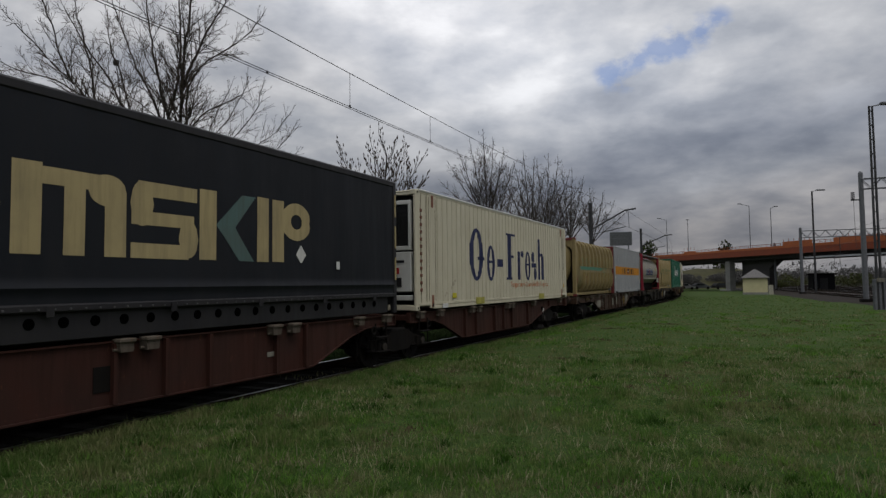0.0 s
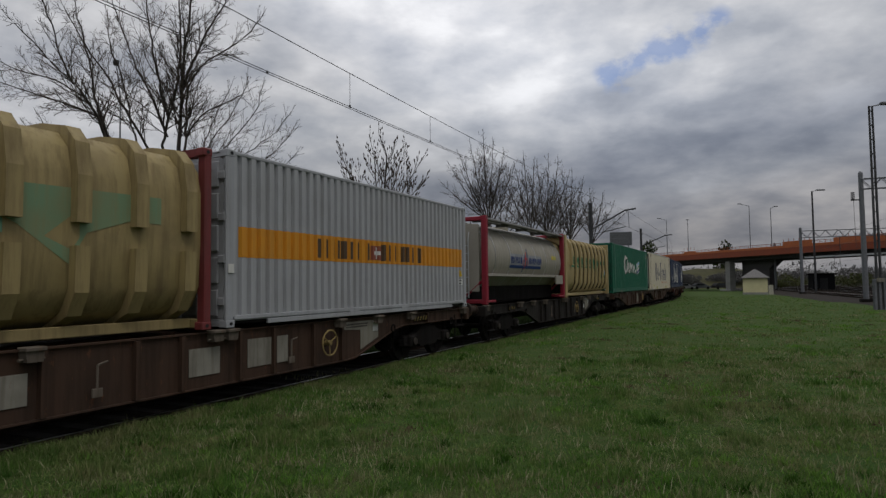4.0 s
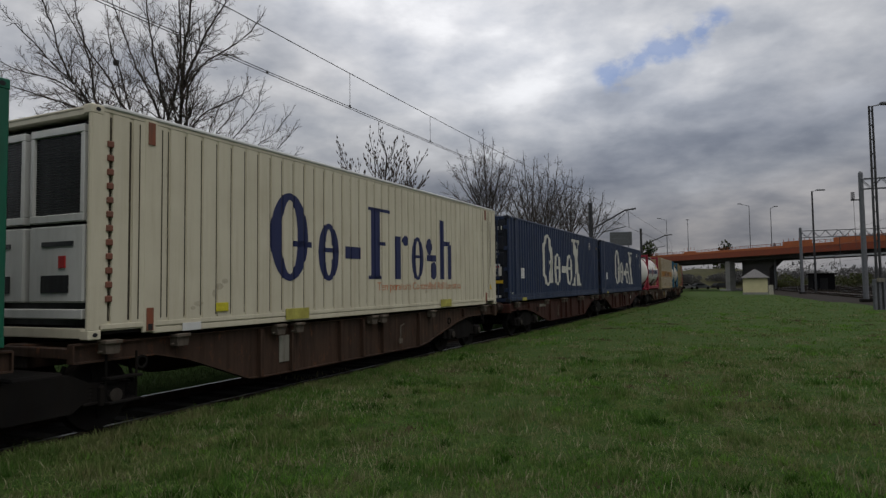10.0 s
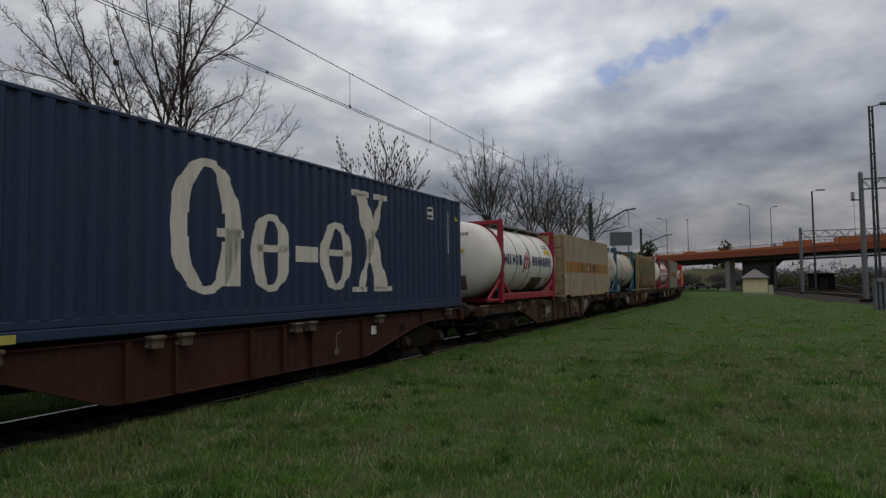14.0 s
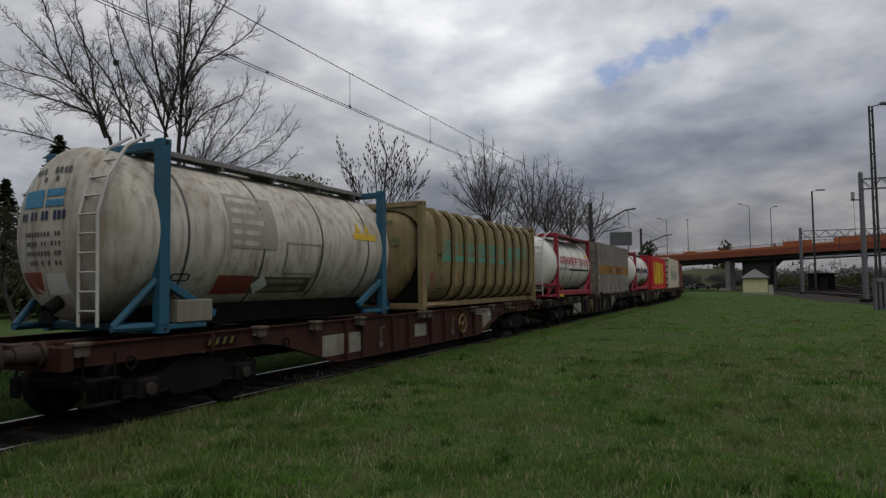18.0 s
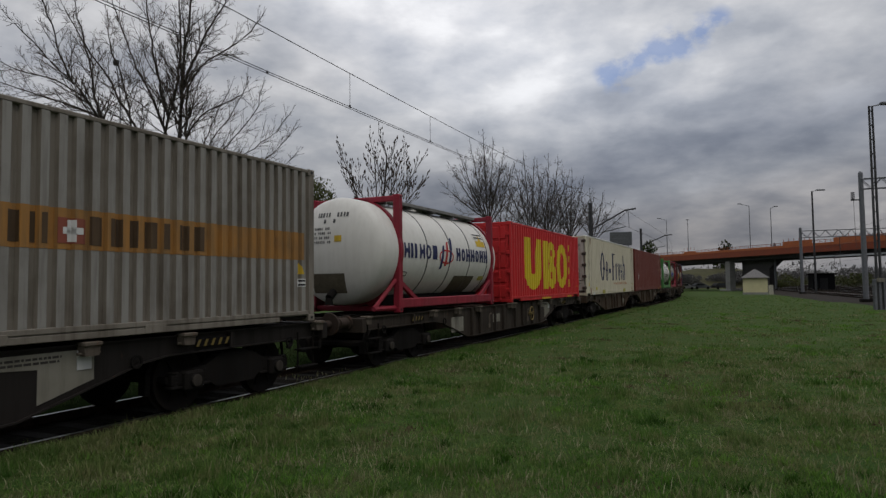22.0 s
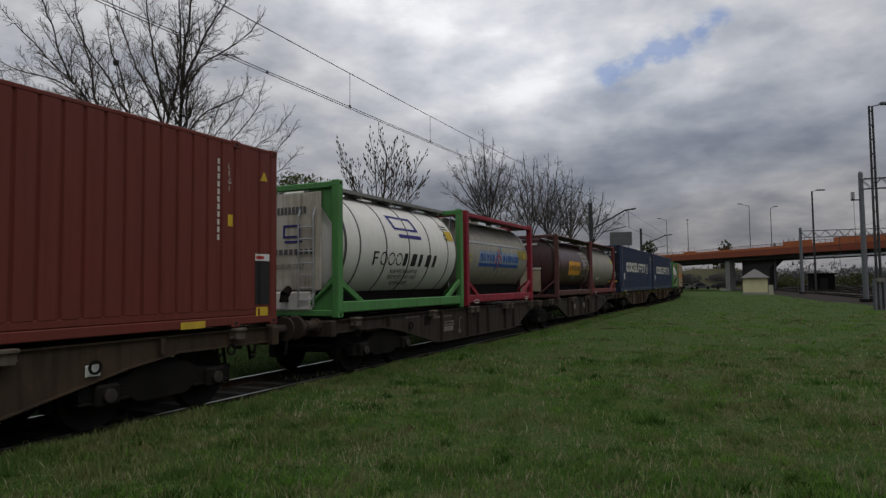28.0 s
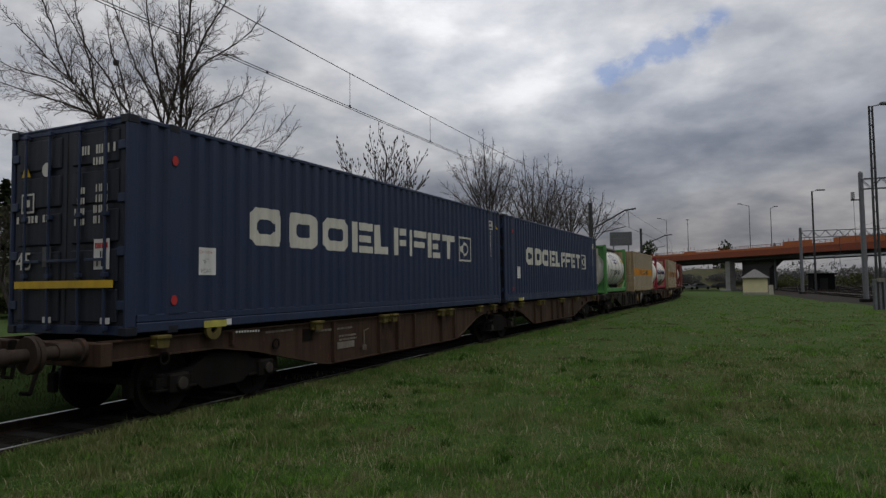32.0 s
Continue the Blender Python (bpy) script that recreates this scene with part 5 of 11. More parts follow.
def fresh_box(s0, s1, ztop, reefer, label):
    c, w, h, _ = container("refrigerated_container", label, s0, s1, ztop, CREAM, RIBBED, 0.30, front=None, rail_mat=CREAM, half=1.25, mid_posts=False)
    fresh_marks(c, w, 16.94 - 13.68 - h)
    yo = -1.25
    for x in (-h + 0.88, h - 0.84):
        part("lift_post", bbox(bmesh.new(), x - 0.10, x + 0.10, yo - 0.004, yo + 0.05, FLOOR_Z + 0.04, ztop - 0.03, 0.012), CREAM, c)
        for z in (ztop - 0.36, FLOOR_Z + 0.06):
            plate(c, x - 0.055, x + 0.055, z, z + 0.30, STRAP, yo - 0.010, "lift_point")
        plate(c, x - 0.035, x + 0.035, FLOOR_Z + 0.07, FLOOR_Z + 0.15, BLACK, yo - 0.015, "lift_hole")
    for x in (-2.9, 3.2):
        plate(c, x - 0.32, x + 0.32, FLOOR_Z + 0.05, FLOOR_Z + 0.24, OLIVE, yo - 0.012, "fork_mark")
    plate(c, -h + 2.05, -h + 2.30, 1.43, 1.56, OLIVE_BRIGHT, yo - 0.010)
    plate(c, -h + 1.42, -h + 1.76, FLOOR_Z + 0.02, FLOOR_Z + 0.13, PLATE_CLEAN, yo - 0.012)
    for x, z, rx, rz in ((-h + 2.12, 1.80, 0.09, 0.05), (-h + 2.24, 1.88, 0.07, 0.04), (-h + 2.02, 1.70, 0.04, 0.06), (-h + 1.72, 1.56, 0.10, 0.035), (-h + 1.62, 1.50, 0.05, 0.03), (2.1, 1.62, 0.09, 0.03)):
        part("scuff", drape([oval(x, z, rx, rz, 9)], w, lift=0.004), SCUFF, c)
    if not reefer:
        column_of_bars(c, w, -h + 0.44, 3.76, 12, GREY_INK, 0.085, 0.05)
        triangle(c, w, -h + 0.40, 1.62, 0.23, YELLOW)
        lettering(c, "LNR1", -h + 0.58, 3.80, 0.12, w, GREY_INK, 0.9, vertical=True)
    stacked(c, w, "TOP LIFT ONLY", -h + 1.12, 3.60, 0.095, 0.104, SCUFF)
    if not reefer:
        part("small_print", drape([rect(-h + 0.34 + (k % 2) * 0.16, -h + 0.46 + (k % 2) * 0.16, 2.14 - (k // 2) * 0.09, 2.18 - (k // 2) * 0.09) for k in range(6)], w, lift=0.005), GREY_INK, c)
    column_of_bars(c, w, h - 0.45, 3.66, 12, GREY_INK, 0.085, 0.045)
    stacked(c, w, "LNR1", h - 0.62, 3.70, 0.10, 0.10, GREY_INK)
    stacked(c, w, "TOP LIFT ONLY", h - 1.12, 3.66, 0.105, 0.104, GREY_INK)
    triangle(c, w, h - 0.55, 1.62, 0.18, YELLOW)
    for sy in (-1, 1):
        part("roof_edge", bbox(bmesh.new(), -h + 0.18, h - 0.18, sy * 1.18 - 0.075, sy * 1.18 + 0.075, ztop - 0.02, ztop + 0.03, 0.012), ROOF_WHITE, c)
    bm = bmesh.new()
    box(bm, -0.008, 0.008, -0.001, 0.001, FLOOR_Z + 0.22, ztop - 0.12)
    seam_me = mesh_of("panel_seam", bm)
    seam_me.materials.append(SEAM)
    n_p = max(1, round((2 * h - 0.26) / 0.30))
    for k in range(n_p):
        xs = -h + 0.13 + (k + 0.5) * (2 * h - 0.26) / n_p
        if all(abs(xs - a) > 0.13 for a in (-h + 0.88, h - 0.84)):
            put("panel_seam", seam_me, c, pose(xs, w(xs) - 0.0035, 0))
    for xs in (-h + 0.30, -h + 0.55, -h + 0.70, -h + 1.06, h - 0.30, h - 0.52, h - 0.66, h - 1.04):
        put("panel_seam", seam_me, c, pose(xs, w(xs) - 0.0035, 0))
    if reefer:
        # rivets down the machine bay, cooling unit in the front end
        bm = bmesh.new()
        for k in range(12):
            bbox(bm, -h + 0.22, -h + 0.31, yo - 0.022, yo + 0.01, 1.62 + k * 0.175, 1.70 + k * 0.175, 0.01)
        part("hinge_row", bm, paint("brown_hinge_iron", (0.22, 0.085, 0.055), 0.4), c)
        x = -h
        part("machine_back", B((x + 0.30, x + 0.36, -1.15, 1.15, 1.25, ztop - 0.1)), GLASS_DARK, c)
        for sy in (-1, 1):
            bm = bmesh.new()
            y0, y1 = sorted((sy * 0.06, sy * 1.10))
            for z0_, z1_ in ((2.62, 2.72), (3.72, 3.82)):
                bbox(bm, x + 0.02, x + 0.12, y0, y1, z0_, z1_, 0.01)
            for ya, yb in ((y0, y0 + 0.07), (y1 - 0.07, y1)):
                bbox(bm, x + 0.02, x + 0.12, ya, yb, 2.72, 3.72, 0.01)
            part("grille_frame", bm, WHITE_BOX, c)
            bm = bmesh.new()
            for k in range(32):
                box(bm, x + 0.06, x + 0.10, y0 + 0.07, y1 - 0.07, 2.735 + k * 0.031, 2.756 + k * 0.031)
            part("grille", bm, GLASS_DARK, c)
            bm = bmesh.new()
            bbox(bm, x + 0.03, x + 0.3, y0, y1, 1.62, 2.58, 0.02)
            cover = part("machine_cover", bm, WHITE_BOX, c)
            part("service_opening", B((x + 0.018, x + 0.034, sy * 0.58 - 0.26, sy * 0.58 + 0.26, 1.74, 1.96)), BLACK, cover)
            part("display_strip", B((x + 0.018, x + 0.034, sy * 0.62 - 0.3, sy * 0.62 + 0.3, 2.32, 2.38)), GLASS_DARK, cover)
            part("red_switch", B((x + 0.012, x + 0.034, sy * 0.72 - 0.06, sy * 0.72 + 0.06, 2.05, 2.2)), RED, cover)
        bm = bmesh.new()
        bbox(bm, x + 0.02, x + 0.14, -1.1, 1.1, 1.42, 1.54, 0.01)
        part("lower_rail", bm, WHITE_BOX, c)
    else:
        insulated_doors(c, h, ztop)
    return c


fresh_box(13.68, 27.45, 4.07, True, "cream 45-foot refrigerated container with navy painted marks")
fresh_box(83.41, 97.14, 4.05, True, "cream 45-foot refrigerated container with a cooling unit in its end")
fresh_box(207.44, 221.13, 4.05, False, "cream 45-foot insulated container with brown-barred end doors")

# ---- steel 45-foot boxes ----
GREEN = paint("green_container_paint", (0.008, 0.128, 0.073), 0.3, (0.03, 0.06, 0.04), 0.5)
# the side's green made darker: the door end's shade is in the colour
GREEN_END = paint("shaded_green_door_paint", (0.007, 0.080, 0.048), 0.35, (0.02, 0.03, 0.02), 0.5)


def end_data(c, x, mat, z_top=3.06):
    """Weights in two columns, code rows above."""
    end_row(c, x, -0.28, -0.50, 3.58, 0.12, 4, mat)
    end_row(c, x, -0.56, -0.88, 3.58, 0.12, 6, mat, 1)
    end_row(c, x, -0.95, -1.0, 3.58, 0.12, 1, mat, 5)
    end_row(c, x, -0.56, -0.78, 3.43, 0.10, 4, mat, 2)
    for k in range(4):
        end_row(c, x, -0.20, -0.42, z_top - k * 0.14, 0.085, 4, mat, 3 + k)
        for j in range(3):
            end_row(c, x, -0.58 - j * 0.1, -0.66 - j * 0.1, z_top + 0.01 - k * 0.14, 0.10, 2, mat, 9 + k + j)


def green_box():
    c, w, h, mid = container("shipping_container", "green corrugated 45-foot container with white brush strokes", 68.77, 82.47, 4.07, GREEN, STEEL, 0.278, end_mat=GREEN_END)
    o = -mid
    # white brush strokes and waves with black edges
    ways = [
        (0.15, [(0.93, 3.39), (0.87, 3.12), (0.85, 2.84), (0.88, 2.58), (0.94, 2.37)]),
        (0.085, [(0.89, 3.32), (1.27, 3.33), (1.66, 3.31)]), (0.09, [(0.91, 2.38), (1.21, 2.47), (1.55, 2.62)]),
        (0.10, [(1.81, 3.12), (1.70, 2.91), (1.66, 2.70), (1.81, 2.50), (2.03, 2.66), (2.20, 2.97), (2.23, 2.80), (2.29, 2.56), (2.41, 2.45), (2.58, 2.62), (2.70, 2.92), (2.90, 3.00), (3.02, 2.80), (3.08, 2.56)]),
        (0.10, [(3.08, 2.56), (3.25, 2.80), (3.50, 2.96), (3.70, 2.78), (3.80, 2.52), (3.96, 2.50), (4.15, 2.79), (4.37, 2.88)]),
        (0.08, [(4.37, 2.88), (4.47, 2.67), (4.66, 2.44), (4.89, 2.53), (5.18, 2.66)])]

    def strokes(dx, dz):
        out = []
        for width, way in ways:
            pts = [Vector((72 + o + dx + x, z + dz)) for x, z in way]
            for i, (a, b) in enumerate(zip(pts, pts[1:])):
                d = (b - a).normalized()
                n = Vector((-d.y, d.x)) * width * (0.55 if i == len(pts) - 2 and width < 0.1 else 1.0)
                m = Vector((-d.y, d.x)) * width
                out.append([[tuple(a - m), tuple(b - n), tuple(b + n), tuple(a + m)]])
                out.append([oval(a.x, a.y, width, width, 10)])
        return out
    logo(c, strokes(0.09, -0.06), w, BLACK, lift=0.003)
    for k, g in enumerate(strokes(0, 0)):
        logo(c, [g], w, WHITE, lift=0.007 + 0.0004 * (k % 5))
    # picture sign: white field with blue, green and sky-blue patches
    sky_b, dk_b, gr = plain("sky_blue_mark", (0.18, 0.36, 0.55), 0.6), plain("deep_blue_mark", (0.02, 0.03, 0.16), 0.6), plain("leaf_green_mark", (0.02, 0.20, 0.09), 0.6)

    def rising(poly):
        return [(x - mid, z + 0.19 * (x - 77.28)) for x, z in poly]
    part("logo_field", drape([rising([(77.26, 2.16), (77.31, 2.29), (78.52, 2.29), (78.52, 3.02), (77.26, 3.02)])], w, lift=0.004), WHITE, c)
    for m_, z0_, z1_ in ((sky_b, 2.80, 2.98), (gr, 2.58, 2.76), (dk_b, 2.33, 2.54)):
        logo(c, [[rising(rect(77.31, 78.47, z0_, z1_))]], w, m_, lift=0.008)
    logo(c, [[rising(oval(77.91, 2.80, 0.20, 0.15))], [rising(oval(77.68, 2.57, 0.21, 0.12))], [rising(oval(78.14, 2.57, 0.21, 0.12))], [rising(rect(77.89, 77.93, 2.38, 2.75))]], w, WHITE, lift=0.012)
    column_of_bars(c, w, h - 1.0, 3.8, 11, WHITE, 0.075, 0.05)
    stacked(c, w, "LEG1", h - 0.82, 3.80, 0.10, 0.10, WHITE)
    triangle(c, w, h - 0.3, 3.6, 0.15, YELLOW)
    plate(c, h - 1.0, h - 0.7, 1.2, 1.3, PLATE_WHITE, -1.228, "fork_mark")
    plate(c, -h + 2.3, -h + 2.75, 1.2, 1.3, PLATE_WHITE, -1.228, "fork_mark")
    # marks on the doors
    x = -h - 0.004
    for y, z0, z1, lean in ((0.98, 2.72, 3.0, 0.1), (0.74, 2.74, 2.98, 0.12), (0.52, 2.72, 2.95, 0.0), (0.30, 2.74, 2.96, 0.1), (0.06, 2.72, 2.98, 0.12), (-0.16, 2.74, 2.92, -0.05)):
        bm = bmesh.new()
        add(bm, [(x - 0.002, y, z0), (x - 0.002, y - 0.10, z0), (x - 0.002, y - 0.10 - lean, z1), (x - 0.002, y - lean, z1)], [(0, 1, 2, 3)])
        part("logo_shape", bm, WHITE, c)
    part("logo_field", B((x - 0.003, x, -0.95, -0.44, 2.72, 3.08)), WHITE, c)
    part("logo_shape", B((x - 0.006, x - 0.0035, -0.92, -0.47, 2.76, 3.03)), GREEN_END, c)
    part("logo_shape", B((x - 0.009, x - 0.0065, -0.85, -0.54, 2.84, 2.95)), WHITE, c)
    end_row(c, x, -0.36, -0.95, 2.60, 0.07, 9, WHITE)
    end_data(c, x, WHITE, 2.42)
    bm = bmesh.new()
    bmesh.ops.create_circle(bm, cap_ends=True, segments=14, radius=0.10, matrix=Matrix.Translation((x - 0.003, 0.42, 3.42)) @ Matrix.Rotation(math.pi / 2, 4, 'Y'))
    part("round_label", bm, WHITE, c)
    part("label_card", B((x - 0.003, x, -0.92, -0.74, 1.34, 1.42)), PLATE_CLEAN, c)
    part("lock_rail", B((x - 0.04, x - 0.02, -1.0, 1.0, 1.84, 1.90)), STRIPE, c)


green_box()
BLUE = paint("navy_blue_container_paint", (0.020, 0.035, 0.083), 0.3, (0.026, 0.030, 0.042), 0.5)
# doors and castings: the blue darkened to carry the front end's shade
BLUE_END = paint("shaded_blue_door_paint", (0.010, 0.014, 0.026), 0.35, (0.02, 0.02, 0.02), 0.5)
BRIGHT = paint("white_stencil_paint", (0.70, 0.68, 0.60), 0.3, (0.25, 0.25, 0.25), 0.6)


def serif_marks(c, w, a):
    """Wide pale mark: tall open oval, rings, dash and a crossing pair of slanting bars."""
    groups = [
        ring(a, a + 1.40, 1.68, 3.70, 0.36, 0.12), [rect(a + 0.92, a + 1.5, 2.55, 2.68)], [rect(a + 1.05, a + 1.38, 1.80, 2.55)],
        ring(a + 1.60, a + 2.62, 1.70, 3.00, 0.30, 0.11), [rect(a + 1.8, a + 2.6, 2.36, 2.48)],
        [rect(a + 2.74, a + 3.42, 2.22, 2.50)],
        ring(a + 3.50, a + 4.52, 1.70, 3.02, 0.30, 0.11), [rect(a + 3.7, a + 4.5, 2.36, 2.48)],
        [[(a + 4.66, 3.68), (a + 5.12, 3.68), (a + 5.98, 1.70), (a + 5.46, 1.70)]],
        [[(a + 5.62, 3.68), (a + 5.82, 3.68), (a + 4.98, 1.70), (a + 4.78, 1.70)]],
        [rect(a + 4.56, a + 5.22, 3.62, 3.74)], [rect(a + 5.42, a + 5.98, 3.62, 3.74)], [rect(a + 4.6, a + 5.15, 1.66, 1.76)], [rect(a + 5.36, a + 6.12, 1.66, 1.76)],
    ]
    logo(c, groups, w, BRIGHT, label="pale painted shape")


def blue_box(s0, s1, ztop, kind, label):
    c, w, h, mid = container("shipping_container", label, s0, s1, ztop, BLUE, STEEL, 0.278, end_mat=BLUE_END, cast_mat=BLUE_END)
    if kind == "serif":
        serif_marks(c, w, 102.28 - 98.48 - h)
        patch(c, w, -h + 1.2, -h + 1.56, 1.97, 2.33, PLATE_CLEAN)
        lettering(c, "CAUTION", -h + 1.21, 2.24, 0.075, w, RED, 0.95)
        lettering(c, "9'6\"", -h + 1.27, 2.11, 0.1, w, BLACK)
        lettering(c, "HIGH", -h + 1.26, 2.0, 0.09, w, BLACK)
        lettering(c, "UNIT 45", -h + 0.16, 1.42, 0.11, w, BRIGHT)
        patch(c, w, h - 1.95, h - 1.62, 3.42, 3.72, BRIGHT, rows=2, ink=BLUE, seed=3)
    else:
        # nine squared-off shapes with cut corners, then a square badge
        e = [(2.29, 3.06), (3.24, 4.05), (4.25, 5.09), (5.20, 5.99), (6.11, 6.70), (6.89, 7.54), (7.63, 8.50), (8.58, 9.30), (9.42, 10.18)]
        groups = []
        for i, (a, b) in enumerate(e):
            a, b = a - h, b - h
            if i in (0, 1, 2):
                groups.append(frame4(a, b, 2.46, 3.08, 0.19, 0.10))
            elif i == 4:
                groups.append([[(a, 2.46), (b, 2.46), (b, 2.62), (a + 0.2, 2.62), (a + 0.2, 3.08), (a, 3.08)]])
            elif i == 8:
                groups.append([[(a + 0.28, 2.46), (a + 0.48, 2.46), (a + 0.48, 2.92), (b, 2.92), (b, 3.08), (a, 3.08), (a, 2.92), (a + 0.28, 2.92)]])
            else:
                groups.append([rect(a, a + 0.2, 2.46, 3.08)])
                groups.append([rect(a + 0.26, b, 2.92, 3.08)])
                groups.append([rect(a + 0.26, b - 0.05, 2.68, 2.82)])
                if i in (3, 7):
                    groups.append([rect(a + 0.26, b, 2.46, 2.60)])
        a, b = 10.47 - h, 11.3 - h
        groups += [frame4(a, b, 2.42, 3.10, 0.05, 0.0), [oval((a + b) / 2, 2.76, 0.30, 0.25, 4), oval((a + b) / 2, 2.76, 0.15, 0.13)]]
        logo(c, groups, w, BRIGHT, label="white painted shape")
        patch(c, w, -h + 1.2, -h + 1.53, 1.97, 2.37, PLATE_CLEAN)
        lettering(c, "CAUTION", -h + 1.21, 2.28, 0.068, w, RED, 0.95)
        lettering(c, "9'6\"", -h + 1.27, 2.14, 0.1, w, BLACK)
        lettering(c, "HIGH", -h + 1.24, 2.0, 0.09, w, BLACK)
        patch(c, w, h - 0.95, h - 0.65, 3.45, 3.72, BRIGHT, rows=2, ink=BLUE, seed=3)
        patch(c, w, -h + 1.7, -h + 2.0, 1.22, 1.31, PLATE_CLEAN)
        for z in (3.55, 1.62):
            part("reflector", drape([oval(-h + 0.75, z, 0.06, 0.07)], w, lift=0.02), RED, c)
    column_of_bars(c, w, h - 0.85, 3.7, 11, BRIGHT, 0.075, 0.045)
    column_of_bars(c, w, h - 0.62, 3.7, 4, BRIGHT, 0.075, 0.045)
    triangle(c, w, h - 0.33, 3.5, 0.15, YELLOW)
    plate(c, -h + 1.3, -h + 1.75, 1.2, 1.3, OLIVE, -1.228, "fork_mark")
    x = -h - 0.004
    triangle_bm = bmesh.new()
    add(triangle_bm, [(x - 0.004, 0.95, 3.38), (x - 0.004, 0.75, 3.38), (x - 0.004, 0.85, 3.58)], [(0, 1, 2)])
    part("warning_label", triangle_bm, YELLOW, c)
    bm = bmesh.new()
    bmesh.ops.create_circle(bm, cap_ends=True, segments=14, radius=0.10, matrix=Matrix.Translation((x - 0.003, 0.40, 3.45)) @ Matrix.Rotation(math.pi / 2, 4, 'Y'))
    part("round_label", bm, BRIGHT, c)
    end_data(c, x, BRIGHT)
    part("label_card", B((x - 0.003, x, -0.90, -0.60, 2.04, 2.44)), PLATE_CLEAN, c)
    end_row(c, x - 0.004, -0.63, -0.88, 2.32, 0.07, 6, RED, 3)
    end_row(c, x - 0.004, -0.68, -0.82, 2.20, 0.08, 3, BLACK, 4)
    end_row(c, x - 0.004, -0.66, -0.84, 2.08, 0.07, 4, BLACK, 5)
    part("label_card", B((x - 0.003, x, 0.28, 0.46, 2.10, 2.38)), GREY_INK, c)
    for y0 in (-0.92, 0.25):
        part("label_card", B((x - 0.003, x, y0, y0 + 0.18, 1.33, 1.41)), PLATE_CLEAN, c)
    if kind != "serif":
        lettering(c, "45", x - 0.012, 2.06, 0.36, None, BRIGHT, end_y=1.02)
        for y0, y1, z0, z1, m_ in ((0.66, 0.94, 2.86, 3.14, BRIGHT), (0.69, 0.91, 2.89, 3.11, BLUE_END), (0.75, 0.85, 2.95, 3.05, BRIGHT)):
            part("logo_shape", B((x - 0.003 - 0.003 * (z0 > 2.87) - 0.003 * (z0 > 2.9), x - 0.0005, y0, y1, z0, z1)), m_, c)
        end_row(c, x, 1.04, 0.30, 2.72, 0.10, 9, BRIGHT, 2, "logo_shape")
    else:
        for k in range(3):
            part("logo_shape", bbox(bmesh.new(), x - 0.006, x - 0.001, -0.95 + k * 0.5, -0.65 + k * 0.5, 2.05, 2.35, 0.002), BRIGHT, c)
    part("lock_rail", B((x - 0.045, x - 0.02, -1.0, 1.0, 1.80, 1.90)), YELLOW, c)
    return c


blue_box(98.48, 112.14, 4.05, "serif", "navy blue corrugated 45-foot container with large pale marks")
blue_box(113.0, 126.72, 4.06, "serif", "navy blue corrugated 45-foot container with large pale marks")
blue_box(267.34, 281.03, 4.06, "square", "navy blue corrugated 45-foot container with white block marks")
blue_box(281.46, 295.17, 4.06, "square", "navy blue corrugated 45-foot container with white block marks")

BROWNRED = paint("brown_red_container_paint", (0.170, 0.032, 0.021), 0.25, (0.07, 0.022, 0.018), 0.55)
GROOVED = [(0.0, 0.0), (0.78, 0.0), (0.84, 0.030), (0.94, 0.030)]


def brown_box():
    c, w, h, mid = container("shipping_container", "brown-red corrugated 45-foot container with a black corner label", 222.04, 235.75, 4.07, BROWNRED, GROOVED, 0.278)
    column_of_bars(c, w, h - 1.37, 3.73, 11, BRIGHT, 0.085, 0.045)
    stacked(c, w, "LEG1", h - 1.15, 3.72, 0.12, 0.115, BRIGHT)
    triangle(c, w, h - 0.42, 3.52, 0.17, YELLOW)
    patch(c, w, h - 1.15, h - 1.05, 2.72, 2.9, YELLOW)
    patch(c, w, h - 0.54, h - 0.2, 1.5, 2.2, BLACK)
    patch(c, w, h - 0.54, h - 0.2, 2.21, 2.32, PLATE_CLEAN, rows=1, ink=RED, seed=1)
    patch(c, w, h - 0.52, h - 0.24, 1.32, 1.46, YELLOW)
    plate(c, h - 2.05, h - 1.6, 1.2, 1.3, YELLOW, -1.228, "fork_mark")
    patch(c, w, -h + 1.3, -h + 1.6, 1.97, 2.37, PLATE_CLEAN, rows=3, seed=8)


brown_box()

# ---- 30-foot boxes with a broad orange band ----
SILVER = paint("light_grey_container_paint", (0.40, 0.41, 0.43), 0.3, (0.20, 0.19, 0.18), 0.5)
BEIGE = paint("beige_container_paint", (0.385, 0.295, 0.170), 0.6, (0.17, 0.115, 0.055), 0.6)
BEIGE_PALE = paint("pale_beige_paint", (0.425, 0.385, 0.310), 0.5, (0.26, 0.20, 0.13), 0.65)
SILVER_PALE = paint("pale_grey_paint", (0.43, 0.44, 0.455), 0.25, (0.24, 0.23, 0.22), 0.55)
GRIMY_PALE = paint("pale_grimy_grey_paint", (0.325, 0.31, 0.285), 0.6, (0.12, 0.10, 0.08), 0.65)
GRIMY = paint("grimy_grey_container_paint", (0.25, 0.222, 0.185), 0.7, (0.085, 0.066, 0.048), 0.65)
BAND = paint("orange_band_paint", (0.72, 0.30, 0.02), 0.3, (0.35, 0.2, 0.06), 0.55)
BAND_DIRTY = paint("grimy_orange_band_paint", (0.42, 0.20, 0.05), 0.7, (0.16, 0.12, 0.07), 0.6)
INK = paint("dark_brown_print", (0.07, 0.042, 0.022), 0.5, (0.16, 0.10, 0.05))
FADED_RED = paint("faded_red_field", (0.30, 0.075, 0.05), 0.4, (0.2, 0.12, 0.07))


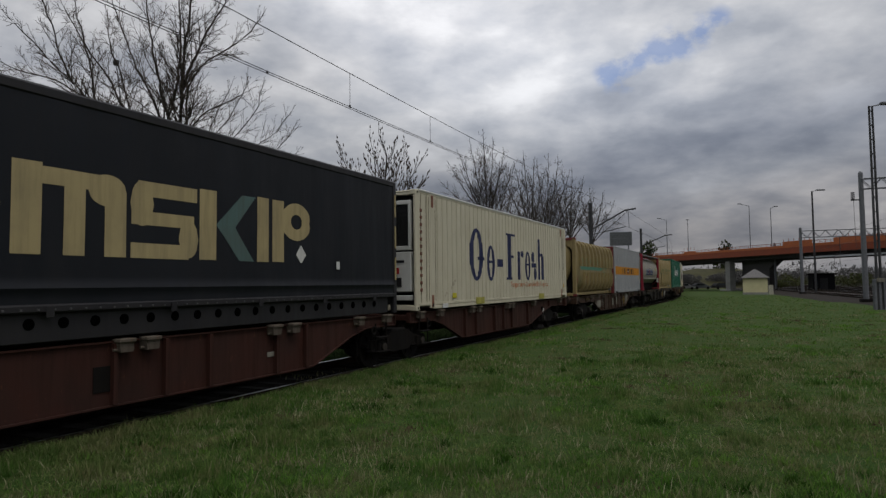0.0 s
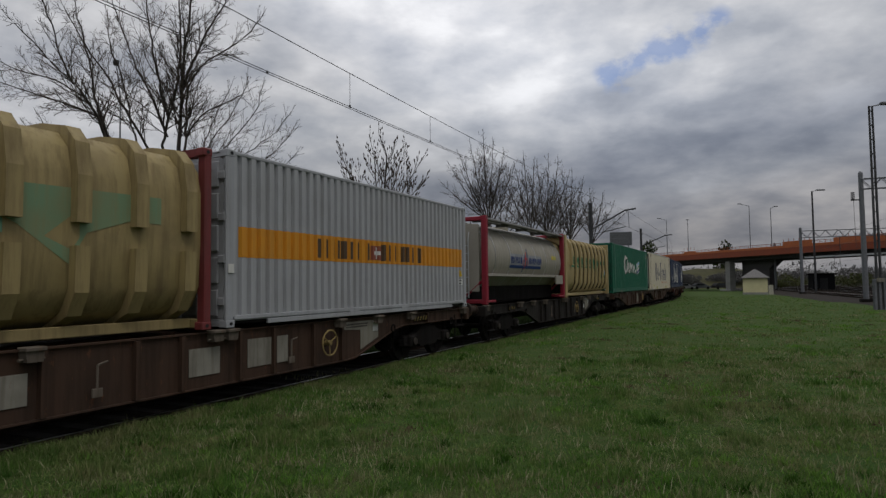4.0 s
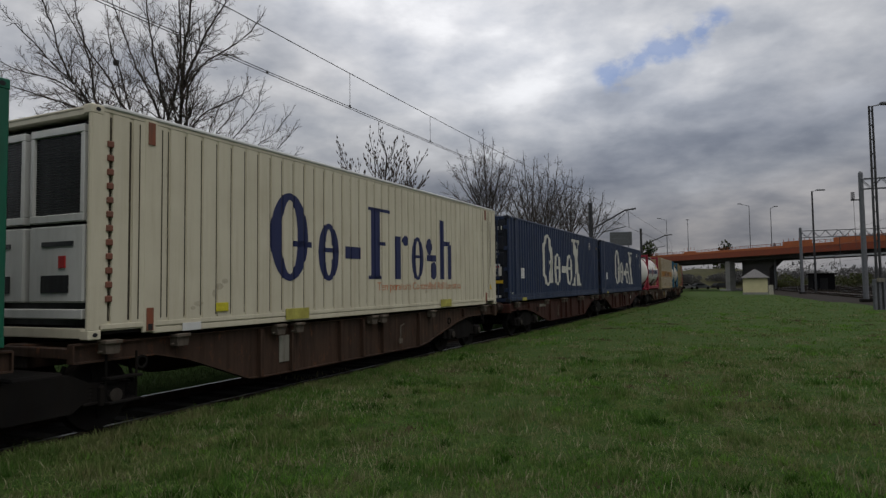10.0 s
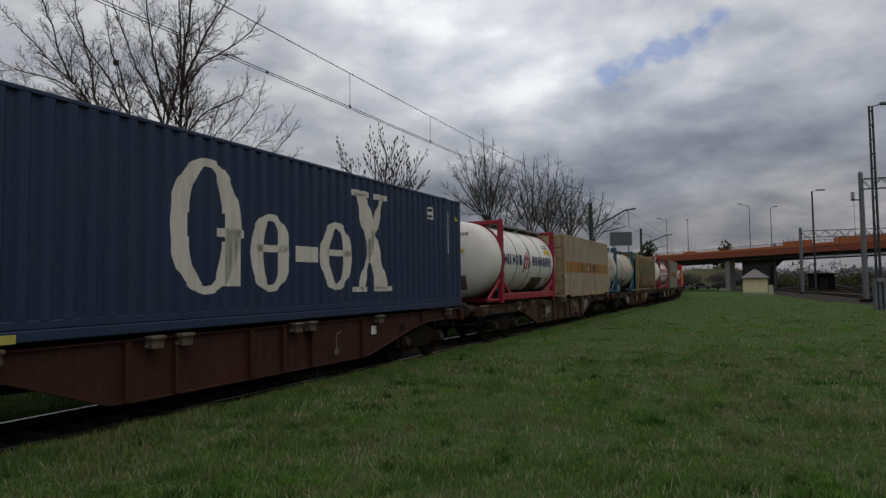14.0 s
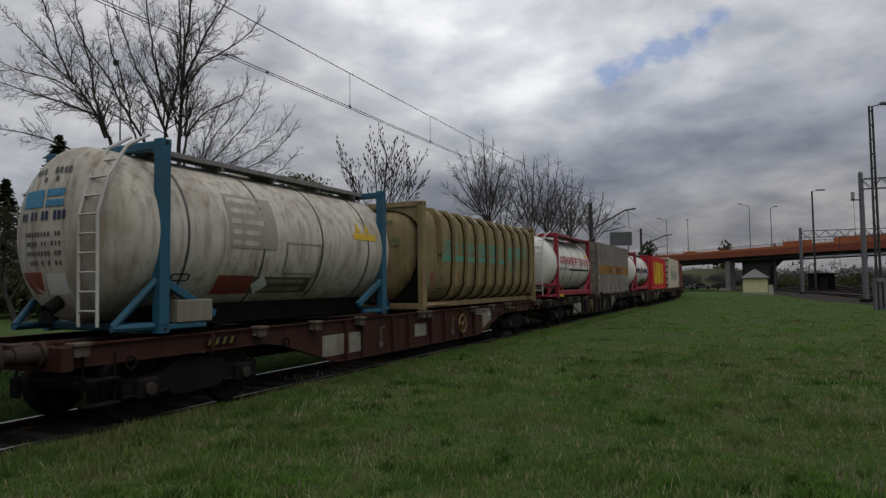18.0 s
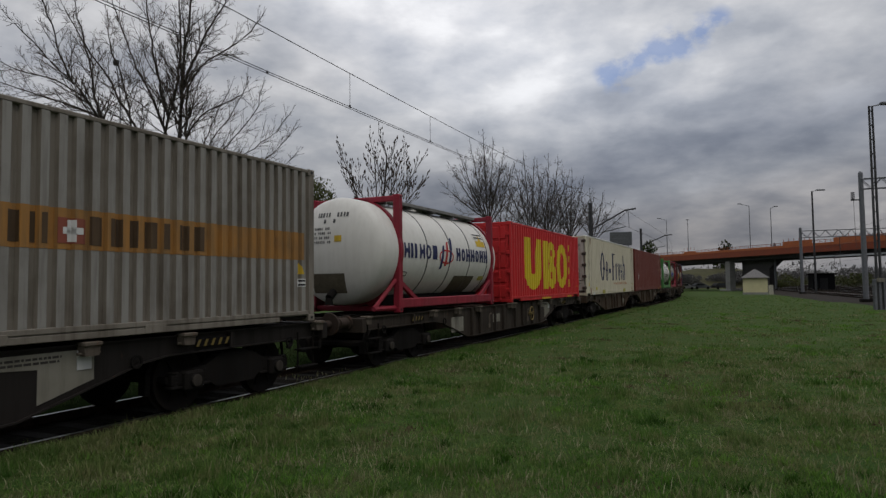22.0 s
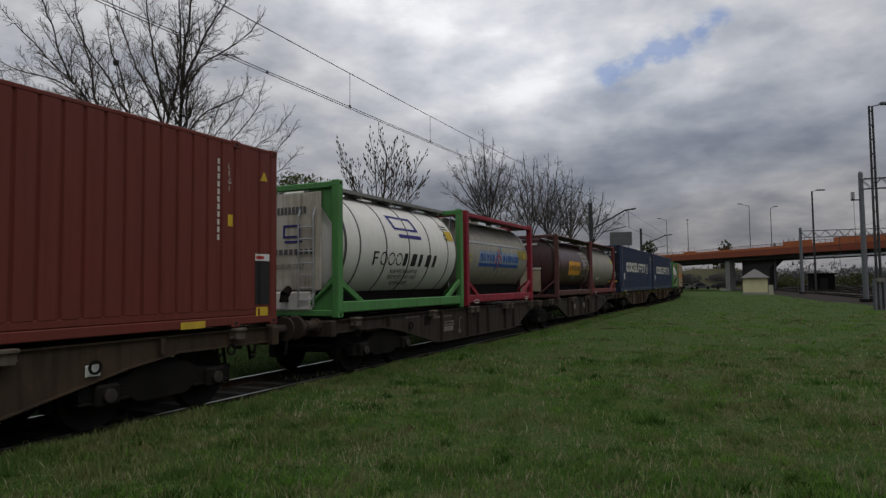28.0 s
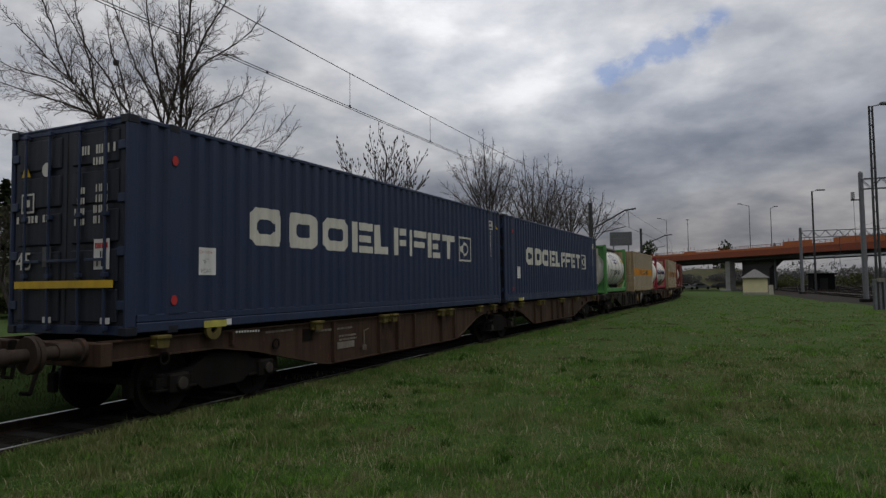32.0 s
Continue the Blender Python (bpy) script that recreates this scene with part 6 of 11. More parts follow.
def band_box(s0, s1, ztop, mat, worn, band, label, seed):
    c, w, h, _ = container("bulk_box_container", label, s0, s1, ztop, mat, TIGHT, 0.215, rail_mat=mat, half=1.25, mid_posts=False)
    L = 2 * h
    # the proud faces get the paler paint, the grooves keep the darker one
    for panel in [o for o in c.children if o.name.startswith("side_panel")]:
        panel.data.materials.append(worn)
        for f in panel.data.polygons:
            if abs(f.center.y) > 1.25 - 0.012:
                f.material_index = 1
    part("colour_band", drape([rect(-h + 0.3, h - 0.3, 2.25, 2.73)], w, lift=0.003), band, c)
    groups = []
    x = -h + 0.25 * L
    for k in range(16):
        if k in (7, 8):
            x += 0.22
            continue
        groups.append([rect(x, x + (0.13 if k % 3 else 0.18), 2.31, 2.66)] if k % 4 != 2 else [rect(x, x + 0.06, 2.31, 2.66), rect(x + 0.11, x + 0.17, 2.31, 2.66)])
        x += 0.27
    logo(c, groups, w, INK, lift=0.006)
    xm = -h + 0.25 * L + 7 * 0.27
    logo(c, [[rect(xm + 0.02, xm + 0.40, 2.32, 2.62)]], w, FADED_RED, lift=0.007)
    logo(c, [[rect(xm + 0.08, xm + 0.34, 2.43, 2.51)], [rect(xm + 0.17, xm + 0.25, 2.34, 2.60)]], w, PLATE_CLEAN, lift=0.010)
    column_of_bars(c, w, h - 0.45, 3.5, 9, INK, 0.06, 0.04)
    patch(c, w, h - 0.5, h - 0.25, 1.78, 1.92, PLATE_CLEAN, rows=2, seed=seed)
    triangle(c, w, h - 0.5, 2.0, 0.2, YELLOW)
    part("grab_rail", tube(bmesh.new(), (-h - 0.05, -0.72, 1.3), (-h - 0.05, -0.72, ztop - 0.1), 0.02, n=8), mat, c)
    plate(c, -h + 0.02, -h + 0.14, 2.0, 2.14, WHITE, -1.26)
    return c


band_box(38.4, 47.55, 3.91, SILVER, SILVER_PALE, BAND, "light grey 30-foot bulk container with an orange band", 4)
band_box(137.6, 146.7, 3.89, BEIGE, BEIGE_PALE, BAND_DIRTY, "dirty beige 30-foot bulk container with a faded orange band", 5)
band_box(176.92, 185.95, 3.90, GRIMY, GRIMY_PALE, BAND_DIRTY, "grimy grey 30-foot bulk container with a dull orange band", 6)
band_box(306.6, 315.7, 3.88, BEIGE, BEIGE_PALE, BAND, "beige 30-foot bulk container with an orange band", 7)
band_box(326.4, 335.5, 3.88, BEIGE, BEIGE_PALE, BAND_DIRTY, "dirty beige 30-foot bulk container with a faded orange band", 9)

# ---- red 30-foot bulk box ----
REDBOX = paint("bright_red_container_paint", (0.62, 0.022, 0.026), 0.2, (0.12, 0.03, 0.02), 0.5)
YEL = paint("yellow_mark_paint", (0.72, 0.55, 0.02), 0.22, (0.35, 0.27, 0.05), 0.55)


def red_box():
    c, w, h, mid = container("bulk_box_container", "bright red corrugated 30-foot bulk container with huge yellow marks", 196.65, 205.88, 3.86, REDBOX, STEEL, 0.25, half=1.25, mid_posts=False)
    o = -mid

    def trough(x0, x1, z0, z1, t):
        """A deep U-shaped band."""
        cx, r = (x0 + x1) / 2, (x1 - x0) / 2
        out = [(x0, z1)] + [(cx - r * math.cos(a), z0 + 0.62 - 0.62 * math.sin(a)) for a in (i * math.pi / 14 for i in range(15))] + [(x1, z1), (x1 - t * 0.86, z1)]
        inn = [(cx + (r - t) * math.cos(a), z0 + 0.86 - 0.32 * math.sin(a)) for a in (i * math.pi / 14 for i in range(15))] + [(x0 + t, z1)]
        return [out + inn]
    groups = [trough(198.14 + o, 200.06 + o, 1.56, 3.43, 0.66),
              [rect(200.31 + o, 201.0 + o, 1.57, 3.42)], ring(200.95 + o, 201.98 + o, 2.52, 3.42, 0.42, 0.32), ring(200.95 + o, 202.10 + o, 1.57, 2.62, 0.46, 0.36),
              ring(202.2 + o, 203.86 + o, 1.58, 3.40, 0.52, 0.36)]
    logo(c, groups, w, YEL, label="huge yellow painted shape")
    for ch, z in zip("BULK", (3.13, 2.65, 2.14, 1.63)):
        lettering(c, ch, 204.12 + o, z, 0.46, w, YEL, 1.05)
    column_of_bars(c, w, h - 0.5, 3.5, 10, YEL, 0.06, 0.035)
    lettering(c, "BULK", h - 0.55, 1.62, 0.12, w, YEL)
    plate(c, -1.2, 0.0, 1.2, 1.26, YELLOW, -1.258, "fork_mark")
    plate(c, h - 2.1, h - 1.4, 1.2, 1.26, YELLOW, -1.258, "fork_mark")
    x = -h - 0.012
    bm = bmesh.new()
    for k in range(3):
        bbox(bm, x - 0.02, x - 0.01, 0.2 + k * 0.3, 0.42 + k * 0.3, 3.2, 3.55, 0.004)
    part("logo_shape", bm, YEL, c)


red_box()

# ---- black curtain-sided box ----
CURTAIN = paint("black_curtain_fabric", (0.014, 0.016, 0.021), 0.35, (0.030, 0.029, 0.032), 0.5, fade=0.05, gloss=0.16)
CURTAIN_FRAME = paint("grey_black_curtain_frame", (0.019, 0.018, 0.021), 0.4, (0.03, 0.026, 0.024), 0.5, 0.0)
KHAKI = paint("faded_khaki_yellow_mark", (0.50, 0.40, 0.20), 0.5, (0.20, 0.17, 0.11), 0.65)
TEALMARK = paint("grey_teal_mark", (0.10, 0.17, 0.16), 0.4, rough=0.6)


class Soft:
    """Slightly billowing curtain."""
    kinks = []

    def __call__(self, x, z=0):
        fold = 0.035 * math.exp(-((z - 1.80) / 0.05) ** 2) if z else 0.0
        return -1.238 - fold + 0.016 * math.sin(x * 2.1 + 0.6) * math.sin((z - 1.8) * 1.4) + 0.006 * math.sin(x * 7.3)


RIVET = paint("pale_grey_rivet", (0.075, 0.075, 0.08), 0.3, rough=0.5)
VOID = plain("unlit_opening", (0.002, 0.002, 0.002), 1.0)
VOID.node_tree.nodes["Principled BSDF"].inputs["Specular IOR Level"].default_value = 0.0


def curtain_box(s0, s1, ztop):
    h, mid = (s1 - s0) / 2, (s0 + s1) / 2
    c = thing("curtain_side_container", "black curtain-sided 45-foot container with faded khaki marks", "container", "containers on the train")
    z0 = FLOOR_Z
    soft = Soft()
    for sg in (-1, 1):
        bm = bmesh.new()
        rows = []
        for k in range(23):
            z = 1.62 + 0.36 * k / 8 if k <= 8 else 1.98 + (ztop - 0.14 - 1.98) * (k - 8) / 14
            rows.append([bm.verts.new((-h + 0.14 + (2 * h - 0.28) * i / 90, -sg * soft(-h + (2 * h) * i / 90, z), z)) for i in range(91)])
        for a, b in zip(rows, rows[1:]):
            for i in range(90):
                bm.faces.new((a[i], a[i + 1], b[i + 1], b[i]))
        part("curtain", bm, CURTAIN, c, smooth=True)
        y0, y1 = sorted((sg * 1.25, sg * 1.15))
        bm = bmesh.new()
        bbox(bm, -h, h, y0, y1, ztop - 0.15, ztop, 0.03)
        part("top_rail", bm, CURTAIN_FRAME, c)
        bm = bmesh.new()
        bbox(bm, -h, h, y0 - 0.01, y1 - 0.0, 1.52, 1.62, 0.02)
        part("bottom_rail", bm, CURTAIN_FRAME, c)
        # base beam, near-black discs on it standing for the unlit holes
        bm = bmesh.new()
        bbox(bm, -h + 0.3, h - 0.3, y0 + 0.06, y1 - 0.02, z0 + 0.02, 1.52, 0.01)
        part("base_beam", bm, CURTAIN_FRAME, c)
        if sg < 0:
            for k in range(31):
                x = -0.9 + (k - 13) * 0.405
                bm = bmesh.new()
                tube(bm, (x, -1.196, 1.40), (x, -1.185, 1.40), 0.066, n=14)
                part("beam_hole", bm, VOID, c)
            bm = bmesh.new()
            for k in range(70):
                x = -h + 0.25 + k * (2 * h - 0.5) / 69
                bbox(bm, x - 0.014, x + 0.014, -1.268, -1.255, 1.545, 1.573, 0.005)
            part("rivet_row", bm, RIVET, c)
            for k in range(8):
                x = -h + 0.5 + k * 1.75
                bm = bmesh.new()
                bbox(bm, x - 0.05, x + 0.05, -1.272, -1.262, 1.47, 1.60, 0.004)
                part("strap", bm, CURTAIN_FRAME, c)
        for x in (-h, h - 0.13):
            bm = bmesh.new()
            bbox(bm, x, x + 0.13, y0 - 0.004, y1 + 0.004, z0, ztop - 0.02, 0.015)
            part("corner_post", bm, CURTAIN_FRAME, c)
    bm = bmesh.new()
    bbox(bm, -h + 0.05, h - 0.05, -1.2, 1.2, ztop - 0.05, ztop + 0.01, 0.02)
    part("roof", bm, CURTAIN_FRAME, c)
    part("floor", B((-h + 0.05, h - 0.05, -1.18, 1.18, 1.42, 1.52)), UNDER, c)
    for x in (-h + 0.04, h - 0.1):
        bm = bmesh.new()
        bbox(bm, x, x + 0.06, -1.2, 1.2, 1.5, ztop - 0.1, 0.01)
        part("end_wall", bm, CURTAIN_FRAME, c)
    o = -mid
    groups = [ring(2.85 + o, 4.22 + o, 2.18, 3.22, 0.34, 0.26),
              [rect(4.33 + o, 4.66 + o, 2.18, 3.22)], [rect(4.66 + o, 5.4 + o, 2.98, 3.18)], [rect(4.92 + o, 5.2 + o, 2.18, 3.0)], [rect(5.46 + o, 5.77 + o, 2.18, 3.0)], [oval(5.5 + o, 3.0, 0.27, 0.2)],
              [rect(5.95 + o, 6.95 + o, 3.0, 3.2)], [rect(5.85 + o, 6.9 + o, 2.62, 2.80)], [rect(5.84 + o, 6.8 + o, 2.18, 2.38)], [oval(6.02 + o, 2.9, 0.19, 0.3)], [oval(6.8 + o, 2.47, 0.18, 0.27)],
              [rect(7.0 + o, 7.31 + o, 2.19, 3.22)],
              [rect(8.19 + o, 8.48 + o, 2.19, 3.24)],
              [rect(8.58 + o, 8.88 + o, 2.2, 3.24)], ring(8.80 + o, 9.65 + o, 2.58, 3.24, 0.26, 0.2)]
    logo(c, groups, soft, KHAKI, dz=0.2, label="faded khaki painted shape")
    logo(c, [[[(7.3 + o, 2.72), (7.85 + o, 3.22), (8.15 + o, 3.22), (7.7 + o, 2.70), (8.12 + o, 2.19), (7.8 + o, 2.19)]]], soft, TEALMARK, dz=0.2)
    part("warning_label", drape([[(9.2 + o, 2.34), (9.35 + o, 2.18), (9.5 + o, 2.34), (9.35 + o, 2.52)]], soft, lift=0.008), WHITE, c)
    plate(c, 10.4 + o, 10.5 + o, 2.1, 2.25, PLATE_CLEAN, -1.26)
    for z in (1.9, 2.6, 3.3):
        plate(c, h - 0.10, h - 0.04, z, z + 0.5, KHAKI, -1.262, "reflective_tape")
    CARRIED.append((c, mid))


curtain_box(-0.97, 12.75, 4.11)


# ================= tank containers =================
FRAME_RED = paint("red_frame_paint", (0.30, 0.016, 0.036), 0.35, (0.08, 0.03, 0.03), 0.5)
FRAME_DULL = paint("dull_red_frame_paint", (0.20, 0.035, 0.035), 0.45, (0.06, 0.04, 0.035), 0.55)
FRAME_BLUE = paint("blue_frame_paint", (0.020, 0.115, 0.19), 0.35, (0.05, 0.05, 0.05), 0.5)
FRAME_GREEN = paint("green_frame_paint", (0.085, 0.27, 0.075), 0.35, (0.07, 0.08, 0.05), 0.5)
FRAME_BROWN = paint("brown_frame_paint", (0.10, 0.035, 0.03), 0.35, (0.05, 0.03, 0.03), 0.5)
TANK_WHITE = paint("white_tank_cladding", (0.82, 0.80, 0.75), 0.14, (0.34, 0.30, 0.24), 0.4)
TANK_SOILED = paint("soiled_white_tank_cladding", (0.62, 0.58, 0.50), 0.8, (0.20, 0.155, 0.10), 0.55, rust=0.12)
TANK_STEEL = paint("brushed_steel_tank_cladding", (0.36, 0.335, 0.275), 0.4, (0.19, 0.16, 0.115), 0.58, 0.1, streak=0.6)
TANK_GREY = paint("dull_grey_tank_cladding", (0.36, 0.335, 0.285), 0.4, (0.20, 0.17, 0.13), 0.6, 0.0, streak=0.6)
TANK_BROWN = paint("dark_brown_tank_cladding", (0.060, 0.021, 0.021), 0.25, (0.03, 0.015, 0.015), 0.3, gloss=0.45)
BANDSTEEL = plain("steel_band", (0.40, 0.40, 0.39), 0.35, 0.8, 0.15)
BAND_DARK = plain("dark_band_seam", (0.10, 0.10, 0.10), 0.5, 0.5, 0.2)
WALK = paint("dull_grey_walkway", (0.24, 0.235, 0.225), 0.4, (0.10, 0.085, 0.07), rough=0.6, gloss=0.2)
TAN_LABEL = plain("khaki_hazard_field", (0.10, 0.085, 0.06), 0.7)


def cap_profile(x, r, depth, sg, n=8):
    """Dished end, from the rim to the middle."""
    return [(x + sg * depth * math.sin(a), r * math.cos(a)) for a in (i * math.pi / 2 / n for i in range(n + 1))]


def tank(name, label, s0, s1, ztop, frame, shell, r=1.12, zc=None, over=(0.0, 0.0), bands=5, band_mat=BANDSTEEL, braces=True, ladder=True, side_rail=False, group="tank containers", top_mat=None, rail_h=0.045, post=0.17, end_ring=False, dep=0.28, rim=True, cage=False, low_mat=None, walk=((-1.10, -0.78), (-0.76, -0.40)), top_rail=True, low_rail=True):
    L = s1 - s0
    h, mid = L / 2, (s0 + s1) / 2
    z0 = FLOOR_Z
    c = thing(name, label, "tank container", group)
    zc = zc or (ztop - 0.07 - r)
    out_y = max(1.235, r + 0.014)
    # frame
    for x in (-h, h - post):
        for sy in (-1, 1):
            y0, y1 = sorted((sy * out_y, sy * (out_y - post)))
            bm = bmesh.new()
            bbox(bm, x, x + post, y0, y1, z0 + 0.1, ztop - 0.1, 0.02)
            part("corner_post", bm, frame, c)
        for z in (z0 + 0.02, ztop - 0.15):
            bm = bmesh.new()
            bbox(bm, x + 0.02, x + post - 0.02, -1.08, 1.08, z, z + 0.13, 0.02)
            part("end_beam", bm, frame, c)
    for sy in (-1, 1):
        y0, y1 = sorted((sy * 1.21, sy * 1.10))
        if low_rail:
            bm = bmesh.new()
            bbox(bm, -h + post, h - post, y0, y1, z0 + 0.09, z0 + 0.31, 0.02)
            part("bottom_rail", bm, low_mat or frame, c)
        else:      # short gussets at the feet of the posts
            for sx in (-1, 1):
                bm = bmesh.new()
                bbox(bm, min(sx * (h - post), sx * (h - 0.85)), max(sx * (h - post), sx * (h - 0.85)), y0, y1, z0 + 0.05, z0 + 0.12, 0.01)
                part("foot_gusset", bm, frame, c)
        if top_rail:
            bm = bmesh.new()
            bbox(bm, -h + post, h - post, y0, y1, ztop - 0.05 - rail_h, ztop - 0.05, 0.012)
            part("top_rail", bm, top_mat or frame, c)
        if braces:
            for sx in (-1, 1):
                bm = bmesh.new()
                x = sx * (h - post * 0.6)
                d = Vector((-sx * 0.95, 0, -0.50))
                m = Matrix.Translation((x, sy * 1.15, z0 + 0.72)) @ Matrix.Rotation(-math.atan2(d.z, d.x), 4, 'Y')
                bbox2 = bmesh.new()
                bbox(bbox2, 0, d.length, -0.04, 0.04, -0.06, 0.06, 0.012)
                bmesh.ops.transform(bbox2, matrix=m, verts=bbox2.verts[:])
                part("brace", bbox2, frame, c)
    castings(c, [(-h, -1), (h, 1)], z0, ztop, out_y - 0.008, frame)
    corner_holes(c, [(-h, -1), (h, 1)], z0, ztop, out_y - 0.008)
    # end diagonals
    for x in (-h + 0.07, h - 0.07):
        for sy in (-1, 1):
            bm = bmesh.new()
            tube(bm, (x, sy * 1.12, z0 + 0.75), (x, sy * 0.35, z0 + 0.12), 0.045, n=8)
            part("end_brace", bm, frame, c)
    # barrel
    xa, xb = -h - over[0] + (0.35 if not over[0] else 0.28), h + over[1] - (0.35 if not over[1] else 0.28)
    xa, xb = xa + dep - 0.28, xb - dep + 0.28
    bm = bmesh.new()
    prof = [(x, q) for x, q in cap_profile(xa, r, dep, -1)][::-1] + [(xa + (xb - xa) * k / 12, r) for k in range(1, 12)] + cap_profile(xb, r, dep, 1)
    prof[0], prof[-1] = (prof[0][0], 0.002), (prof[-1][0], 0.002)
    lathe(bm, prof, 56, 'X', (0, 0, zc))
    body = part("barrel", bm, shell, c, smooth=True)
    for i in range(bands):
        x = xa + (xb - xa) * (i + 0.5) / bands if bands > 1 else 0
        bm = bmesh.new()
        lathe(bm, [(x - 0.022, r + 0.001), (x - 0.02, r + 0.008), (x + 0.02, r + 0.008), (x + 0.022, r + 0.001)], 56, 'X', (0, 0, zc))
        part("strap_band", bm, band_mat, body, smooth=True)
    for x in (xa, xb) if rim else ():
        bm = bmesh.new()
        lathe(bm, [(x - 0.035, r + 0.0), (x - 0.03, r + 0.012), (x + 0.03, r + 0.012), (x + 0.035, r + 0.0)], 56, 'X', (0, 0, zc))
        part("end_ring", bm, band_mat, body, smooth=True)
    # long dark beams under the barrel
    for y in (-0.62, 0.62):
        part("underframe_beam", bbox(bmesh.new(), -h + post, h - post, y - 0.07, y + 0.07, z0 + 0.03, zc - r * 0.80, 0.02), UNDER, c)
    # saddles under the barrel
    for x in (-h * 0.62, h * 0.62):
        for sy in (-1, 1):
            bm = bmesh.new()
            y0, y1 = sorted((sy * 0.30, sy * 0.62))
            bbox(bm, x - 0.2, x + 0.2, y0, y1, z0 + 0.04, zc - r * 0.86, 0.02)
            part("saddle", bm, WALK, c)
    # curved collars that tie the barrel to the posts
    if end_ring:
        for x in (-h + 0.02, h - 0.02 - post * 0.8):
            bm = bmesh.new()
            lathe(bm, [(x, r - 0.01), (x, r + 0.045), (x + post * 0.8, r + 0.045), (x + post * 0.8, r - 0.01)], 56, 'X', (0, 0, zc))
            part("collar", bm, frame, c, smooth=True)
    # walkway, manway, valves
    zt = max(ztop - 0.05, zc + r + 0.02)
    for y0, y1 in walk:
        bm = bmesh.new()
        bbox(bm, -h + 0.1, h - 0.1, y0, y1, zt - 0.01, zt + 0.025, 0.008)
        bbox(bm, -h + 0.1, h - 0.1, y0 - 0.012, y0, zt - 0.055, zt + 0.025, 0.004)
        part("walkway", bm, WALK, c)
    for k in range(5):
        x = -h + 0.4 + (L - 0.8) * k / 4
        y0 = walk[0][0]
        part("walkway_bracket", bbox(bmesh.new(), x - 0.03, x + 0.03, y0, y0 + 0.45, zt - 0.12, zt - 0.012, 0.008), WALK, c)
    bm = bmesh.new()
    lathe(bm, [(zc + r - 0.05, 0.32), (zc + r + 0.08, 0.32), (zc + r + 0.10, 0.28), (zc + r + 0.12, 0.0)], 20, 'Z', (0, 0, 0))
    part("manway", bm, shell, body, smooth=True)
    bm = bmesh.new()
    tube(bm, (xa - 0.2, 0, zc - r * 0.72), (xa - 0.45, 0, zc - r * 0.86), 0.09, 0.09, 12)
    tube(bm, (xa - 0.45, 0, zc - r * 0.86), (xa - 0.45, 0, zc - r * 0.98), 0.07, 0.1, 12)
    part("outlet_valve", bm, UNDER, c)
    if ladder:
        x = -h - over[0] * 0.55 - 0.02 if over[0] else -h - 0.03
        bm = bmesh.new()
        for y in (-0.66, -0.30):
            tube(bm, (x, y, z0 + 0.2), (x, y, zc + 0.55), 0.018, n=6)
            tube(bm, (x, y, zc + 0.55), (-h + 0.25, y, zt + 0.05), 0.018, n=6)
        for k in range(9):
            z = z0 + 0.35 + k * 0.24
            if z < zc + 0.55:
                tube(bm, (x, -0.66, z), (x, -0.30, z), 0.014, n=6)
        part("ladder", bm, GALV, c)
    if over[0]:
        # raised cradle in front of the end frame
        for sy in (-1, 1):
            bm = bmesh.new()
            tube(bm, (-h + 0.05, sy * 1.12, z0 + 0.75), (-h - over[0] * 0.75, sy * 1.0, z0 + 0.12), 0.05, n=8)
            tube(bm, (-h, sy * 1.1, z0 + 0.1), (-h - over[0] * 0.78, sy * 1.0, z0 + 0.1), 0.055, n=8)
            part("cradle", bm, frame, c)
            bm = bmesh.new()
            tube(bm, (h - 0.05, sy * 1.12, z0 + 0.75), (h + over[1] * 0.85, sy * 1.0, z0 + 0.12), 0.05, n=8)
            tube(bm, (h, sy * 1.1, z0 + 0.1), (h + over[1] * 0.85, sy * 1.0, z0 + 0.1), 0.055, n=8)
            part("cradle", bm, frame, c)
    if cage:      # low guard frames on either side of the outlet
        for y0, y1 in ((-1.16, -0.42), (0.42, 1.16)):
            bm = bmesh.new()
            for z in (z0 + 0.06, z0 + 0.50):
                bbox(bm, -h - over[0] * 0.95, -h - over[0] * 0.95 + 0.08, y0, y1, z, z + 0.09, 0.015)
                yy = y0 if y0 < 0 else y1 - 0.08
                bbox(bm, -h - over[0] * 0.95 + 0.08, -h, yy, yy + 0.08, z, z + 0.09, 0.015)
            for yy in (y0, y1 - 0.08):
                bbox(bm, -h - over[0] * 0.95, -h - over[0] * 0.95 + 0.08, yy, yy + 0.08, z0 + 0.15, z0 + 0.50, 0.015)
            part("guard_frame", bm, frame, c)
    if side_rail:
        for sy in (-1, 1):
            bm = bmesh.new()
            bbox(bm, -h + 0.1, h - 0.1, sy * 1.10 - 0.06, sy * 1.10 + 0.06, zc - 0.62, zc - 0.53, 0.01)
            part("side_rail", bm, TANK_GREY, c)
    CARRIED.append((c, mid))
    return c, Barrel(r + 0.002, zc), h, mid


